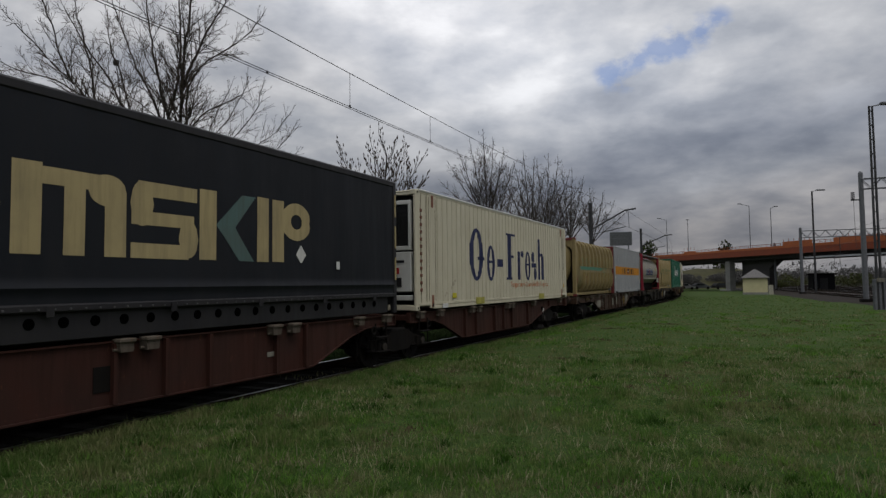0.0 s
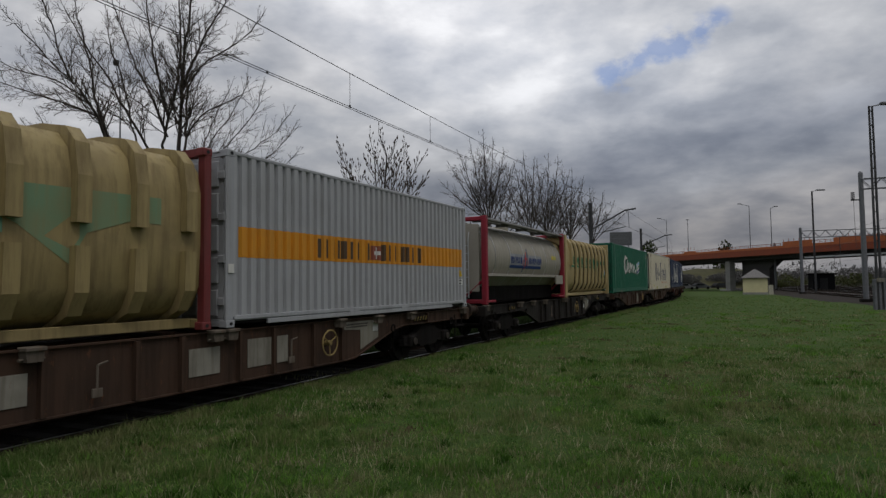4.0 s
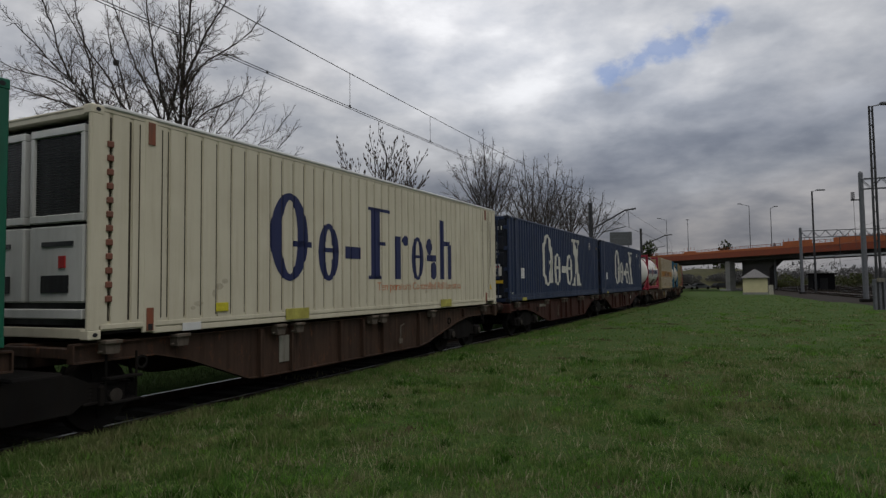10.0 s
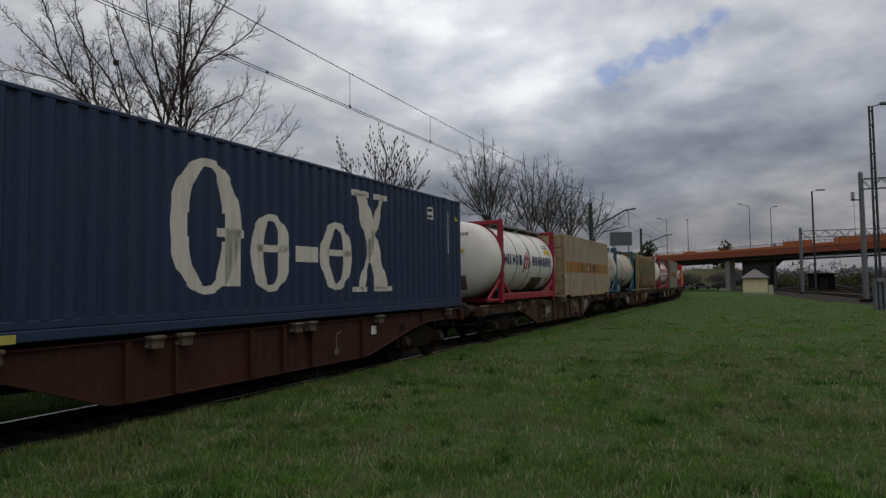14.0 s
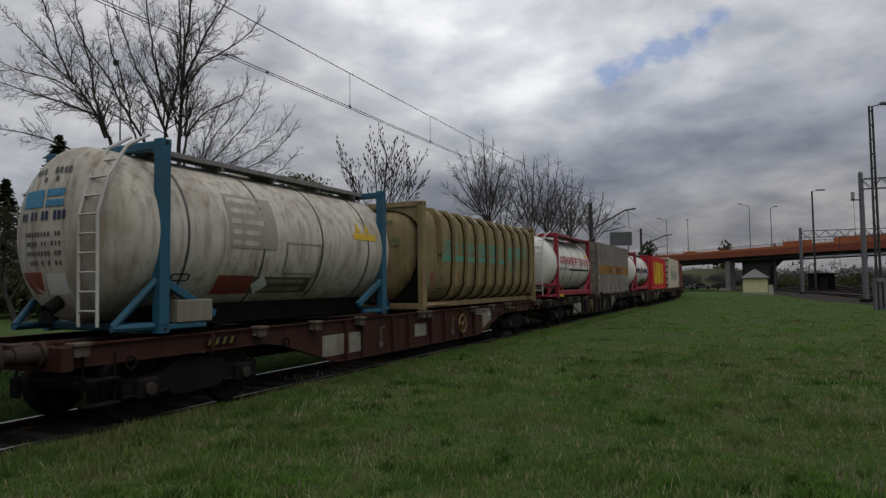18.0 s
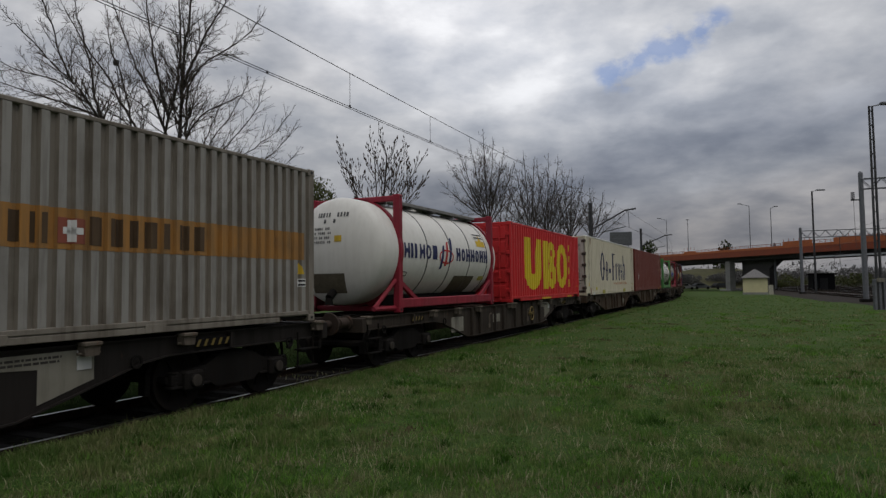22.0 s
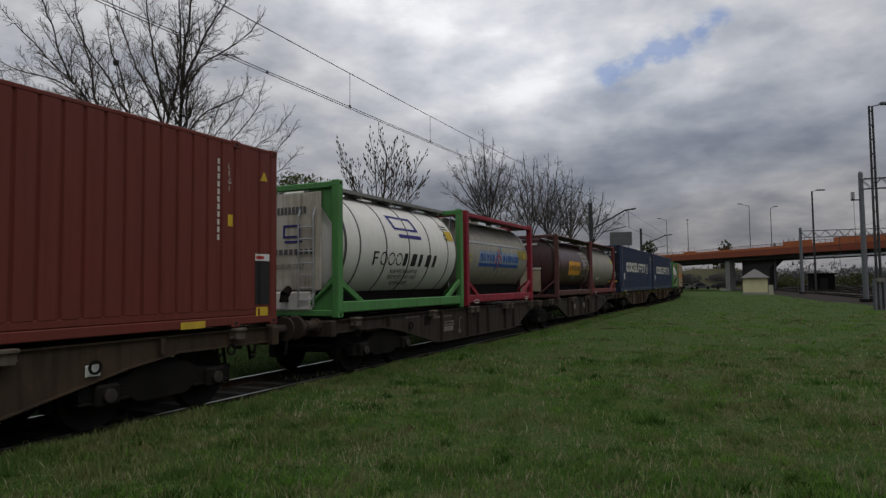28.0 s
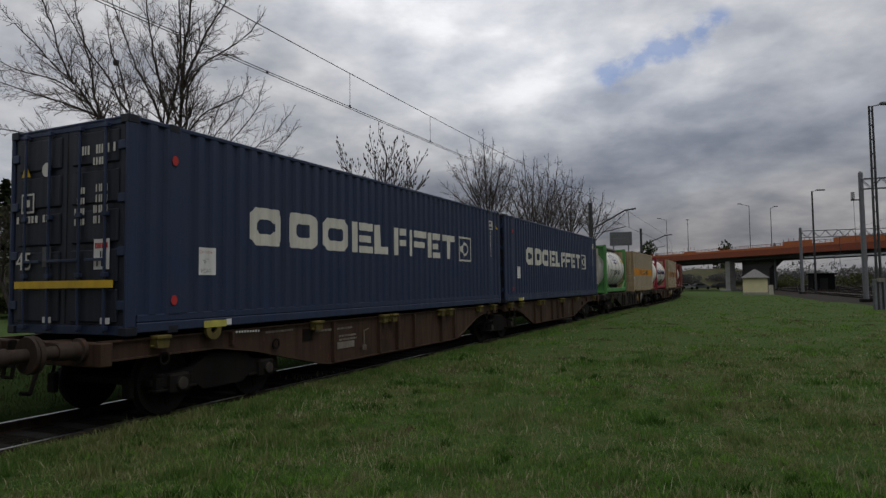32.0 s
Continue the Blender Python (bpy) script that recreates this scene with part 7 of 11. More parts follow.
def dome_ladder(c, h, over):
    """White ladder that climbs the bulged front and leans back to the walkway."""
    x = -h - over + 0.02
    pts = [(x, 1.30), (x - 0.02, 2.75), (x + 0.12, 3.25), (x + 0.40, 3.70), (-h + 0.05, 3.92)]
    bm = bmesh.new()
    for y in (-0.92, -0.56):
        for (xa, za), (xb, zb) in zip(pts, pts[1:]):
            tube(bm, (xa, y, za), (xb, y, zb), 0.024, n=6)
    for k in range(9):
        z = 1.5 + 0.25 * k
        xx = float(np.interp(z, [p[1] for p in pts], [p[0] for p in pts]))
        tube(bm, (xx, -0.92, z), (xx, -0.56, z), 0.016, n=6)
    part("ladder", bm, LADDER_WHITE, c)


LADDER_WHITE = paint("white_ladder_paint", (0.62, 0.61, 0.58), 0.25, rough=0.6)


def dome_patch(c, name, h, over, zc, r, y0, y1, z0, z1, mat, lift=0.006, ny=6, nz=3, dep=0.42):
    """A flat mark laid on the bulged front end."""
    xa = -h - over + dep
    bm = bmesh.new()
    g = []
    for j in range(nz + 1):
        row = []
        for i in range(ny + 1):
            y, z = y0 + (y1 - y0) * i / ny, z0 + (z1 - z0) * j / nz
            q = min(((y * y) + (z - zc) ** 2) / r ** 2, 0.99)
            row.append(bm.verts.new((xa - dep * math.sqrt(1 - q) - lift, y, z)))
        g.append(row)
    for p, q in zip(g, g[1:]):
        for i in range(ny):
            bm.faces.new((p[i], p[i + 1], q[i + 1], q[i]))
    part(name, bm, mat, c)


def dome_print(c, h, over, zc, r, y0, y1, z0, hh, mat, n, seed):
    rd = random.Random(seed)
    w = (y1 - y0) / n
    for k in range(n):
        if rd.random() < 0.12:
            continue
        dome_patch(c, "print_mark", h, over, zc, r, y0 + k * w, y0 + k * w + w * rd.uniform(0.45, 0.75), z0, z0 + hh, mat, 0.008, 1, 1)


def n_marks(c, sf, o, dark, accent, plate_mat=None):
    """Wide company mark: rows of block shapes either side of a leaning star of bars in a ring. o: x of its left end."""
    z0, z1 = 2.42, 2.77
    if plate_mat:
        part("logo_field", drape([rect(o - 0.08, o + 3.45, 2.32, 2.80)], sf, dz=0.08, lift=0.003), plate_mat[0], c)
        part("logo_field", drape([rect(o - 0.08, o + 3.45, 2.32, 2.42)], sf, dz=0.08, lift=0.006), plate_mat[1], c)
        z0, z1 = 2.48, 2.70
    k = 3.45 / 5.15 if plate_mat else 1.0
    X = [0.0, 0.32, 0.52, 0.78, 1.10, 1.48]
    for i, x in enumerate(X):
        x = o + x * k
        w = (0.26 if i not in (1, 2) else 0.12) * k
        if i == 4:
            g = ring(x, x + 0.30 * k, z0, z1, 0.08 * k, 0.07)
        elif i in (0, 3):
            g = [rect(x, x + 0.10 * k, z0, z1), rect(x + 0.17 * k, x + 0.27 * k, z0, z1), rect(x + 0.09 * k, x + 0.18 * k, z0 + 0.12, z0 + 0.22)]
        else:
            g = [rect(x, x + w, z0, z1)]
        part("logo_shape", drape(g, sf, dz=0.08, lift=0.006), dark, c)
    xs = o + 2.28 * k
    for i in range(3):
        part("logo_shape", drape([rect(xs - 0.36 * k + i * 0.26 * k, xs - 0.24 * k + i * 0.26 * k, 2.18 + i * 0.09, 2.80 + i * 0.11, 0.14 * k)], sf, dz=0.08, lift=0.008), dark if i != 1 else accent, c)
    part("logo_shape", drape(ring(xs - 0.42 * k, xs + 0.46 * k, 2.32, 2.70, 0.05 * k, 0.045), sf, dz=0.08, lift=0.005), accent, c)
    for i in range(7):
        x = o + (2.92 + i * 0.33) * k
        g = [rect(x, x + 0.11 * k, z0, z1), rect(x + 0.16 * k, x + 0.27 * k, z0, z1), rect(x + 0.10 * k, x + 0.17 * k, z0 + 0.12, z0 + 0.22)] if i % 3 != 1 else ring(x, x + 0.27 * k, z0, z1, 0.10 * k, 0.08)
        part("logo_shape", drape(g, sf, dz=0.08, lift=0.006), dark, c)


def white_red(s0, s1, ztop, label):
    c, sf, h, mid = tank("tank_container", label, s0, s1, ztop, FRAME_RED, TANK_WHITE, 1.22, over=(0.95, 0.6), dep=0.42, rim=False, bands=5, band_mat=BAND_DARK, top_mat=WALK, ladder=False, end_ring=True, top_rail=False, walk=((-0.68, -0.48), (-0.46, -0.25)))
    n_marks(c, sf, 0.26 - h, NAVY, RED)
    patch(c, sf, h - 1.2, h - 0.55, 2.88, 3.05, YELLOW)
    triangle(c, sf, h - 0.95, 3.05, 0.2, YELLOW)
    patch(c, sf, h - 1.25, h - 0.5, 3.10, 3.28, TANK_WHITE, rows=2, seed=2)
    patch(c, sf, h - 2.65, h - 1.25, 1.52, 2.02, TAN_LABEL)
    patch(c, sf, h - 0.9, h - 0.45, 1.9, 2.02, OLIVE)
    part("type_plate", drape(frame4(-h + 0.14, -h + 0.54, 1.99, 2.1, 0.02, 0.03), sf, lift=0.006), BLACK, c)
    dome = (c, h, 0.95, 2.57, 1.22)
    dome_print(*dome, -0.42, 0.42, 3.32, 0.10, GREY_INK, 11, 1)
    dome_print(*dome, -0.12, 0.22, 3.18, 0.09, GREY_INK, 4, 2)
    for k in range(4):
        dome_print(*dome, 0.02 - 0.04 * (k % 2), 0.45, 3.03 - k * 0.10, 0.055, GREY_INK, 9, 3 + k)
    dome_patch(c, "warning_label", h, 0.95, 2.57, 1.22, -0.30, -0.12, 2.76, 2.90, YELLOW)
    dome_patch(c, "hazard_field", h, 0.95, 2.57, 1.22, -0.35, 0.55, 1.62, 2.06, TAN_LABEL)
    return c


white_red(129.95, 136.03, 3.86, "white tank container in a red frame with navy marks")
white_red(189.14, 195.05, 3.86, "white tank container in a red frame with navy marks")
white_red(318.2, 324.3, 3.84, "white tank container in a red frame")


def long_tank():
    c, sf, h, mid = tank("tank_container", "long dull grey tank container in a red end frame", 49.12, 58.15, 3.86, FRAME_RED, TANK_STEEL, 1.14, over=(0, 0), bands=6, braces=False, side_rail=True, top_mat=WALK, zc=2.64, rail_h=0.07, low_rail=False, walk=((-1.08, -0.84), (-0.80, -0.52)))
    n_marks(c, sf, 51.6 - mid, plain("mid_blue_mark", (0.015, 0.03, 0.11), 0.6), RED, (plain("pale_grey_field", (0.22, 0.23, 0.245), 0.6), plain("blue_field", (0.02, 0.045, 0.14), 0.6)))
    patch(c, sf, 56.45 - mid, 57.15 - mid, 2.72, 2.88, OLIVE)
    triangle(c, sf, 56.55 - mid, 2.74, 0.2, YELLOW)
    part("type_plate", drape(frame4(49.4 - mid, 49.85 - mid, 2.0, 2.1, 0.02, 0.03), sf, lift=0.006), WHITE, c)
    part("front_plate", bbox(bmesh.new(), -h + 0.03, -h + 0.07, -0.98, 0.98, 1.55, 3.62, 0.03), TANK_GREY, c)
    logo(c, [], sf, RED)
    bm = bmesh.new()
    for k in range(3):
        bbox(bm, -h + 0.01, -h + 0.028, -0.1 + k * 0.2, 0.02 + k * 0.2, 2.55, 3.1, 0.004)
    part("logo_shape", bm, paint("dull_violet_mark", (0.12, 0.04, 0.07), 0.3), c)
    bm = bmesh.new()
    prism(bm, [(56.9 - mid, 1.75), (57.9 - mid, 1.75), (57.9 - mid, 2.1), (56.9 - mid, 2.1)], -1.21, -1.16)
    part("document_box", bm, TANK_GREY, c)


long_tank()


def soiled_tank():
    c, sf, h, mid = tank("tank_container", "grimy white tank container in a blue frame", 149.34, 155.36, 3.84, FRAME_BLUE, TANK_SOILED, 1.22, over=(0.72, 0.5), dep=0.42, rim=False, bands=4, band_mat=BAND_DARK, top_mat=WALK, ladder=False, low_rail=False, top_rail=False, walk=((-0.68, -0.48), (-0.46, -0.25)))
    dome_ladder(c, h, 0.72)
    patch(c, sf, 154.1 - mid, 154.95 - mid, 2.72, 2.86, YELLOW)
    triangle(c, sf, 154.2 - mid, 2.88, 0.2, YELLOW)
    triangle(c, sf, 154.55 - mid, 2.88, 0.2, YELLOW)
    patch(c, sf, 150.65 - mid, 151.75 - mid, 2.4, 3.25, TANK_GREY, rows=5, ink=TANK_SOILED, seed=4)
    patch(c, sf, 150.55 - mid, 151.35 - mid, 1.68, 1.97, paint("red_hazard_plate", (0.30, 0.045, 0.03), 0.5))
    patch(c, sf, 151.35 - mid, 152.9 - mid, 1.68, 1.95, TAN_LABEL, rows=2, ink=PLATE_WHITE, seed=6)
    part("hazard_label", drape([[(151.35 - mid, 1.82), (151.55 - mid, 1.66), (151.75 - mid, 1.82), (151.55 - mid, 1.98)]], sf, dz=0.08, lift=0.010), PLATE_CLEAN, c)
    part("type_plate", drape(frame4(149.65 - mid, 150.0 - mid, 1.88, 1.99, 0.02, 0.03), sf, lift=0.006), BLACK, c)
    part("document_box", bbox(bmesh.new(), 149.65 - mid, 150.3 - mid, -1.22, -1.05, 1.30, 1.62, 0.015), PANEL, c)
    part("inspection_frame", drape(frame4(152.0 - mid, 153.0 - mid, 2.0, 2.55, 0.02, 0.0), sf, dz=0.08, lift=0.008), BANDSTEEL, c)
    dome = (c, h, 0.72, 2.57, 1.22)
    dome_print(*dome, -0.25, 0.55, 3.36, 0.09, GREY_INK, 9, 1)
    dome_print(*dome, -0.05, 0.30, 3.25, 0.07, GREY_INK, 4, 2)
    faded = plain("faded_blue_mark", (0.06, 0.22, 0.36), 0.6)
    dome_patch(c, "logo_shape", h, 0.72, 2.57, 1.22, 0.20, 0.72, 2.90, 3.14, faded)
    dome_patch(c, "logo_shape", h, 0.72, 2.57, 1.22, -0.22, 0.14, 3.04, 3.14, faded)
    dome_patch(c, "logo_shape", h, 0.72, 2.57, 1.22, -0.22, 0.14, 2.90, 2.99, faded)
    dome_print(*dome, -0.28, 0.75, 2.72, 0.12, NAVY, 12, 5)
    for k in range(4):
        dome_print(*dome, -0.2, 0.6, 2.5 - k * 0.13, 0.06, GREY_INK, 11, 6 + k)
    dome_patch(c, "hazard_plate", h, 0.72, 2.57, 1.22, 0.25, 0.80, 1.72, 2.02, paint("red_hazard_plate", (0.30, 0.045, 0.03), 0.5))
    dome_patch(c, "hazard_label", h, 0.72, 2.57, 1.22, -0.25, 0.15, 1.72, 2.0, PLATE_CLEAN)


soiled_tank()


def wing_tank():
    c, sf, h, mid = tank("tank_container", "white tank container in a red frame with a gold winged badge", 169.24, 175.13, 3.87, FRAME_RED, TANK_WHITE, 1.22, over=(1.2, 0.55), dep=0.42, rim=False, cage=True, bands=5, band_mat=BAND_DARK, top_mat=FRAME_RED, rail_h=0.08, ladder=False)
    dome_ladder(c, h, 1.2)
    gold = paint("gold_wing_paint", (0.42, 0.30, 0.04), 0.25, rough=0.55)
    for y0, y1, z0, z1 in ((0.40, 0.92, 2.72, 2.86), (0.36, 0.80, 2.60, 2.72), (0.34, 0.62, 2.50, 2.60), (-0.34, 0.06, 2.72, 2.86), (-0.28, 0.06, 2.60, 2.72), (-0.16, 0.06, 2.50, 2.60)):
        dome_patch(c, "wing_shape", h, 1.2, 2.57, 1.22, y0, y1, z0, z1, gold)
    crimson = paint("crimson_mark_paint", (0.42, 0.03, 0.045), 0.1, rough=0.55)
    x = 169.66 - mid
    for i, wdt in enumerate((0.42, 0.38, 0.46, 0.5, 0.48, 0.48, 0.42, 0.48, 0.44, 0.50)):
        w = wdt * 0.92
        if i in (0, 7, 8):
            g = ring(x, x + w, 2.58, 2.92, 0.13, 0.07)
        elif i in (2, 3, 9):
            g = [rect(x, x + w * 0.32, 2.58, 2.92), rect(x + w * 0.68, x + w, 2.58, 2.92), rect(x + w * 0.3, x + w * 0.7, 2.72, 2.79)]
        elif i == 6:
            g = [rect(x + w * 0.33, x + w * 0.67, 2.58, 2.86), rect(x, x + w, 2.86, 2.92)]
        else:
            g = [rect(x, x + w * 0.36, 2.58, 2.92), rect(x + w * 0.40, x + w * 0.95, 2.84, 2.92), rect(x + w * 0.40, x + w * 0.85, 2.70, 2.77)]
        part("logo_shape", drape(g, sf, dz=0.08, lift=0.006), crimson, c)
        x += wdt * 1.13
    lettering(c, "LIQUID LOGISTICS", 169.52 - mid, 2.34, 0.15, sf, BLACK, 1.15)
    part("mark_bar", drape([rect(171.15 - mid, 174.78 - mid, 2.33, 2.41)], sf, dz=0.08, lift=0.006), BLACK, c)
    patch(c, sf, h - 0.9, h - 0.3, 2.98, 3.1, YELLOW)
    triangle(c, sf, h - 0.75, 3.1, 0.2, YELLOW)
    plate(c, -h + 0.3, -h + 0.85, 1.22, 1.33, YELLOW, -1.215)
    # badge and wings on the dished end
    x = -h - 1.215
    gold = plain("gold_wing_mark", (0.30, 0.22, 0.04), 0.6)
    bm = bmesh.new()
    lathe(bm, [(x, 0.09), (x, 0.19), (x + 0.02, 0.19)], 24, 'X', (0, 0.0, 2.85))
    part("logo_shape", bm, crimson, c)
    bm = bmesh.new()
    lathe(bm, [(x - 0.003, 0.0), (x - 0.003, 0.085)], 20, 'X', (0, 0.0, 2.85))
    part("logo_shape", bm, GREY_INK, c)
    for sg in (-1, 1):
        bm = bmesh.new()
        pts = [(0.24, 2.92), (0.42, 2.94), (0.66, 3.0), (0.62, 2.92), (0.5, 2.86), (0.45, 2.72), (0.3, 2.68)]
        vs = [bm.verts.new((x + 0.05 + 0.12 * (y / 0.66), sg * y, z)) for y, z in pts]
        bm.faces.new(vs)
        part("logo_shape", bm, gold, c)
    bm = bmesh.new()
    for k in range(2):
        for j in range(4):
            box(bm, x - 0.0, x + 0.01, -0.3 + j * 0.16, -0.19 + j * 0.16, 3.3 - k * 0.14, 3.39 - k * 0.14)
    part("small_print", bm, GREY_INK, c)
    bm = bmesh.new()
    for j in range(7):
        box(bm, x + 0.0, x + 0.01, -0.42 + j * 0.125, -0.33 + j * 0.125, 2.42, 2.49)
    part("small_print", bm, GREY_INK, c)


wing_tank()


def food_tank(s0, s1, label):
    c, sf, h, mid = tank("tank_container", label, s0, s1, 3.86, FRAME_GREEN, TANK_WHITE, 1.17, bands=5, top_mat=WALK, band_mat=BAND_DARK, top_rail=False, walk=((-0.68, -0.48), (-0.46, -0.25)))
    o = -mid + (s0 - 237.53)
    x = 238.95 + o
    for i in range(4):       # thin ring shapes, then heavy slanted blocks
        part("logo_shape", drape(ring(x, x + 0.30, 2.23, 2.52, 0.035, 0.03) if i else [rect(x, x + 0.05, 2.23, 2.52), rect(x + 0.05, x + 0.22, 2.48, 2.52), rect(x + 0.05, x + 0.18, 2.36, 2.40)], sf, dz=0.08, lift=0.006), BLACK, c)
        x += 0.34 if i else 0.30
    for i in range(5):
        part("logo_shape", drape([rect(x, x + (0.24 if i % 2 else 0.16), 2.23, 2.52, 0.06)], sf, dz=0.08, lift=0.006), BLACK, c)
        x += 0.38
    indigo = plain("indigo_mark", (0.035, 0.035, 0.16), 0.6)
    part("logo_shape", drape([[(239.8 + o, 3.38), (240.98 + o, 3.38), (241.12 + o, 3.06), (239.94 + o, 3.06)], [(239.92 + o, 3.33), (240.9 + o, 3.33), (240.99 + o, 3.11), (240.02 + o, 3.11)]], sf, dz=0.06, lift=0.006), indigo, c)
    part("logo_shape", drape([rect(240.1 + o, 241.2 + o, 2.88, 2.96)], sf, dz=0.06, lift=0.006), indigo, c)
    lettering(c, "NUR FÜR LEBENSMITTEL", 239.8 + o, 2.06, 0.13, sf, BLACK, 0.92)
    lettering(c, "FOR FOODSTUFFS ONLY", 239.8 + o, 1.93, 0.13, sf, BLACK, 0.95)
    lettering(c, "ALIMENTAIRES", 240.05 + o, 1.80, 0.13, sf, BLACK, 0.98)
    patch(c, sf, h - 0.85, h - 0.45, 2.95, 3.2, YELLOW)
    patch(c, sf, h - 1.05, h - 0.55, 3.22, 3.36, TANK_WHITE, rows=2, seed=2)
    part("round_label", drape(ring(h - 1.0, h - 0.8, 2.95, 3.12, 0.03, 0.03), sf, lift=0.006), BLACK, c)
    # flat white end plate with marks
    part("end_plate", bbox(bmesh.new(), -h + 0.03, -h + 0.06, -0.80, 0.62, 1.7, 3.66, 0.02), TANK_SOILED, c)
    for y, sg in ((-1.06, 1), (1.06, -1)):
        for z, up in ((1.30, 1), (3.72, -1)):
            bm = bmesh.new()
            add(bm, [(-h + 0.08, y, z), (-h + 0.08, y + sg * 0.55, z), (-h + 0.08, y, z + up * 0.75), (-h + 0.10, y, z), (-h + 0.10, y + sg * 0.55, z), (-h + 0.10, y, z + up * 0.75)], [(0, 1, 2), (5, 4, 3), (0, 3, 4, 1), (1, 4, 5, 2), (2, 5, 3, 0)])
            part("corner_gusset", bm, FRAME_GREEN, c)
    lettering(c, "FOODSTUFF ONLY", -h + 0.02, 2.14, 0.13, None, GREY_INK, 0.8, end_y=0.48)
    bm = bmesh.new()
    for y0, y1, z0, z1 in ((-0.30, 0.12, 2.98, 3.02), (-0.30, 0.12, 2.76, 2.80), (-0.30, -0.26, 2.80, 2.98), (0.08, 0.12, 2.80, 2.98), (-0.34, 0.08, 2.66, 2.70)):
        box(bm, -h + 0.018, -h + 0.028, y0, y1, z0, z1)
    part("logo_shape", bm, indigo, c)
    part("valve_box", bbox(bmesh.new(), -h + 0.0, -h + 0.3, -0.55, 0.55, 1.3, 1.68, 0.03), TANK_WHITE, c)
    bm = bmesh.new()
    for y0, y1, z, hh in ((-0.45, 0.4, 3.24, 0.14), (-0.62, 0.52, 2.42, 0.11)):
        n = 9
        for k in range(n):
            box(bm, -h + 0.018, -h + 0.028, y0 + (y1 - y0) * k / n, y0 + (y1 - y0) * (k + 0.65) / n, z, z + hh)
    part("small_print", bm, GREY_INK, c)
    return c


food_tank(237.53, 243.57, "white food-grade tank container in a bright green frame")
food_tank(297.6, 303.66, "white tank container in a green frame")


def grey_tank():
    c, sf, h, mid = tank("tank_container", "grey steel tank container in a red frame with a blue mark", 243.82, 249.83, 3.87, FRAME_RED, TANK_GREY, 1.12, bands=5, side_rail=False, top_mat=FRAME_RED, rail_h=0.12)
    n_marks(c, sf, 245.1 - mid, plain("mid_blue_mark2", (0.03, 0.08, 0.26), 0.6), RED, (plain("pale_blue_field", (0.20, 0.25, 0.33), 0.6), plain("blue_field2", (0.03, 0.08, 0.26), 0.6)))
    patch(c, sf, 248.5 - mid, 249.55 - mid, 2.62, 2.93, plain("mustard_field", (0.22, 0.18, 0.05), 0.6))
    triangle(c, sf, 249.1 - mid, 2.66, 0.22, YELLOW)
    part("round_label", drape(ring(244.15 - mid, 244.48 - mid, 2.42, 2.66, 0.05, 0.04), sf, lift=0.006), OLIVE, c)
    part("upper_seam", drape([rect(-h + 0.3, h - 0.3, 3.0, 3.05)], sf, lift=0.012), BANDSTEEL, c)
    for x in (-h + 0.5, h - 0.9):
        part("type_plate", drape(frame4(x, x + 0.35, 1.24, 1.34, 0.02, 0.03), Wall(-4, 4, 8, [(0, 0)], -1.215), lift=0.006), WHITE, c)


grey_tank()


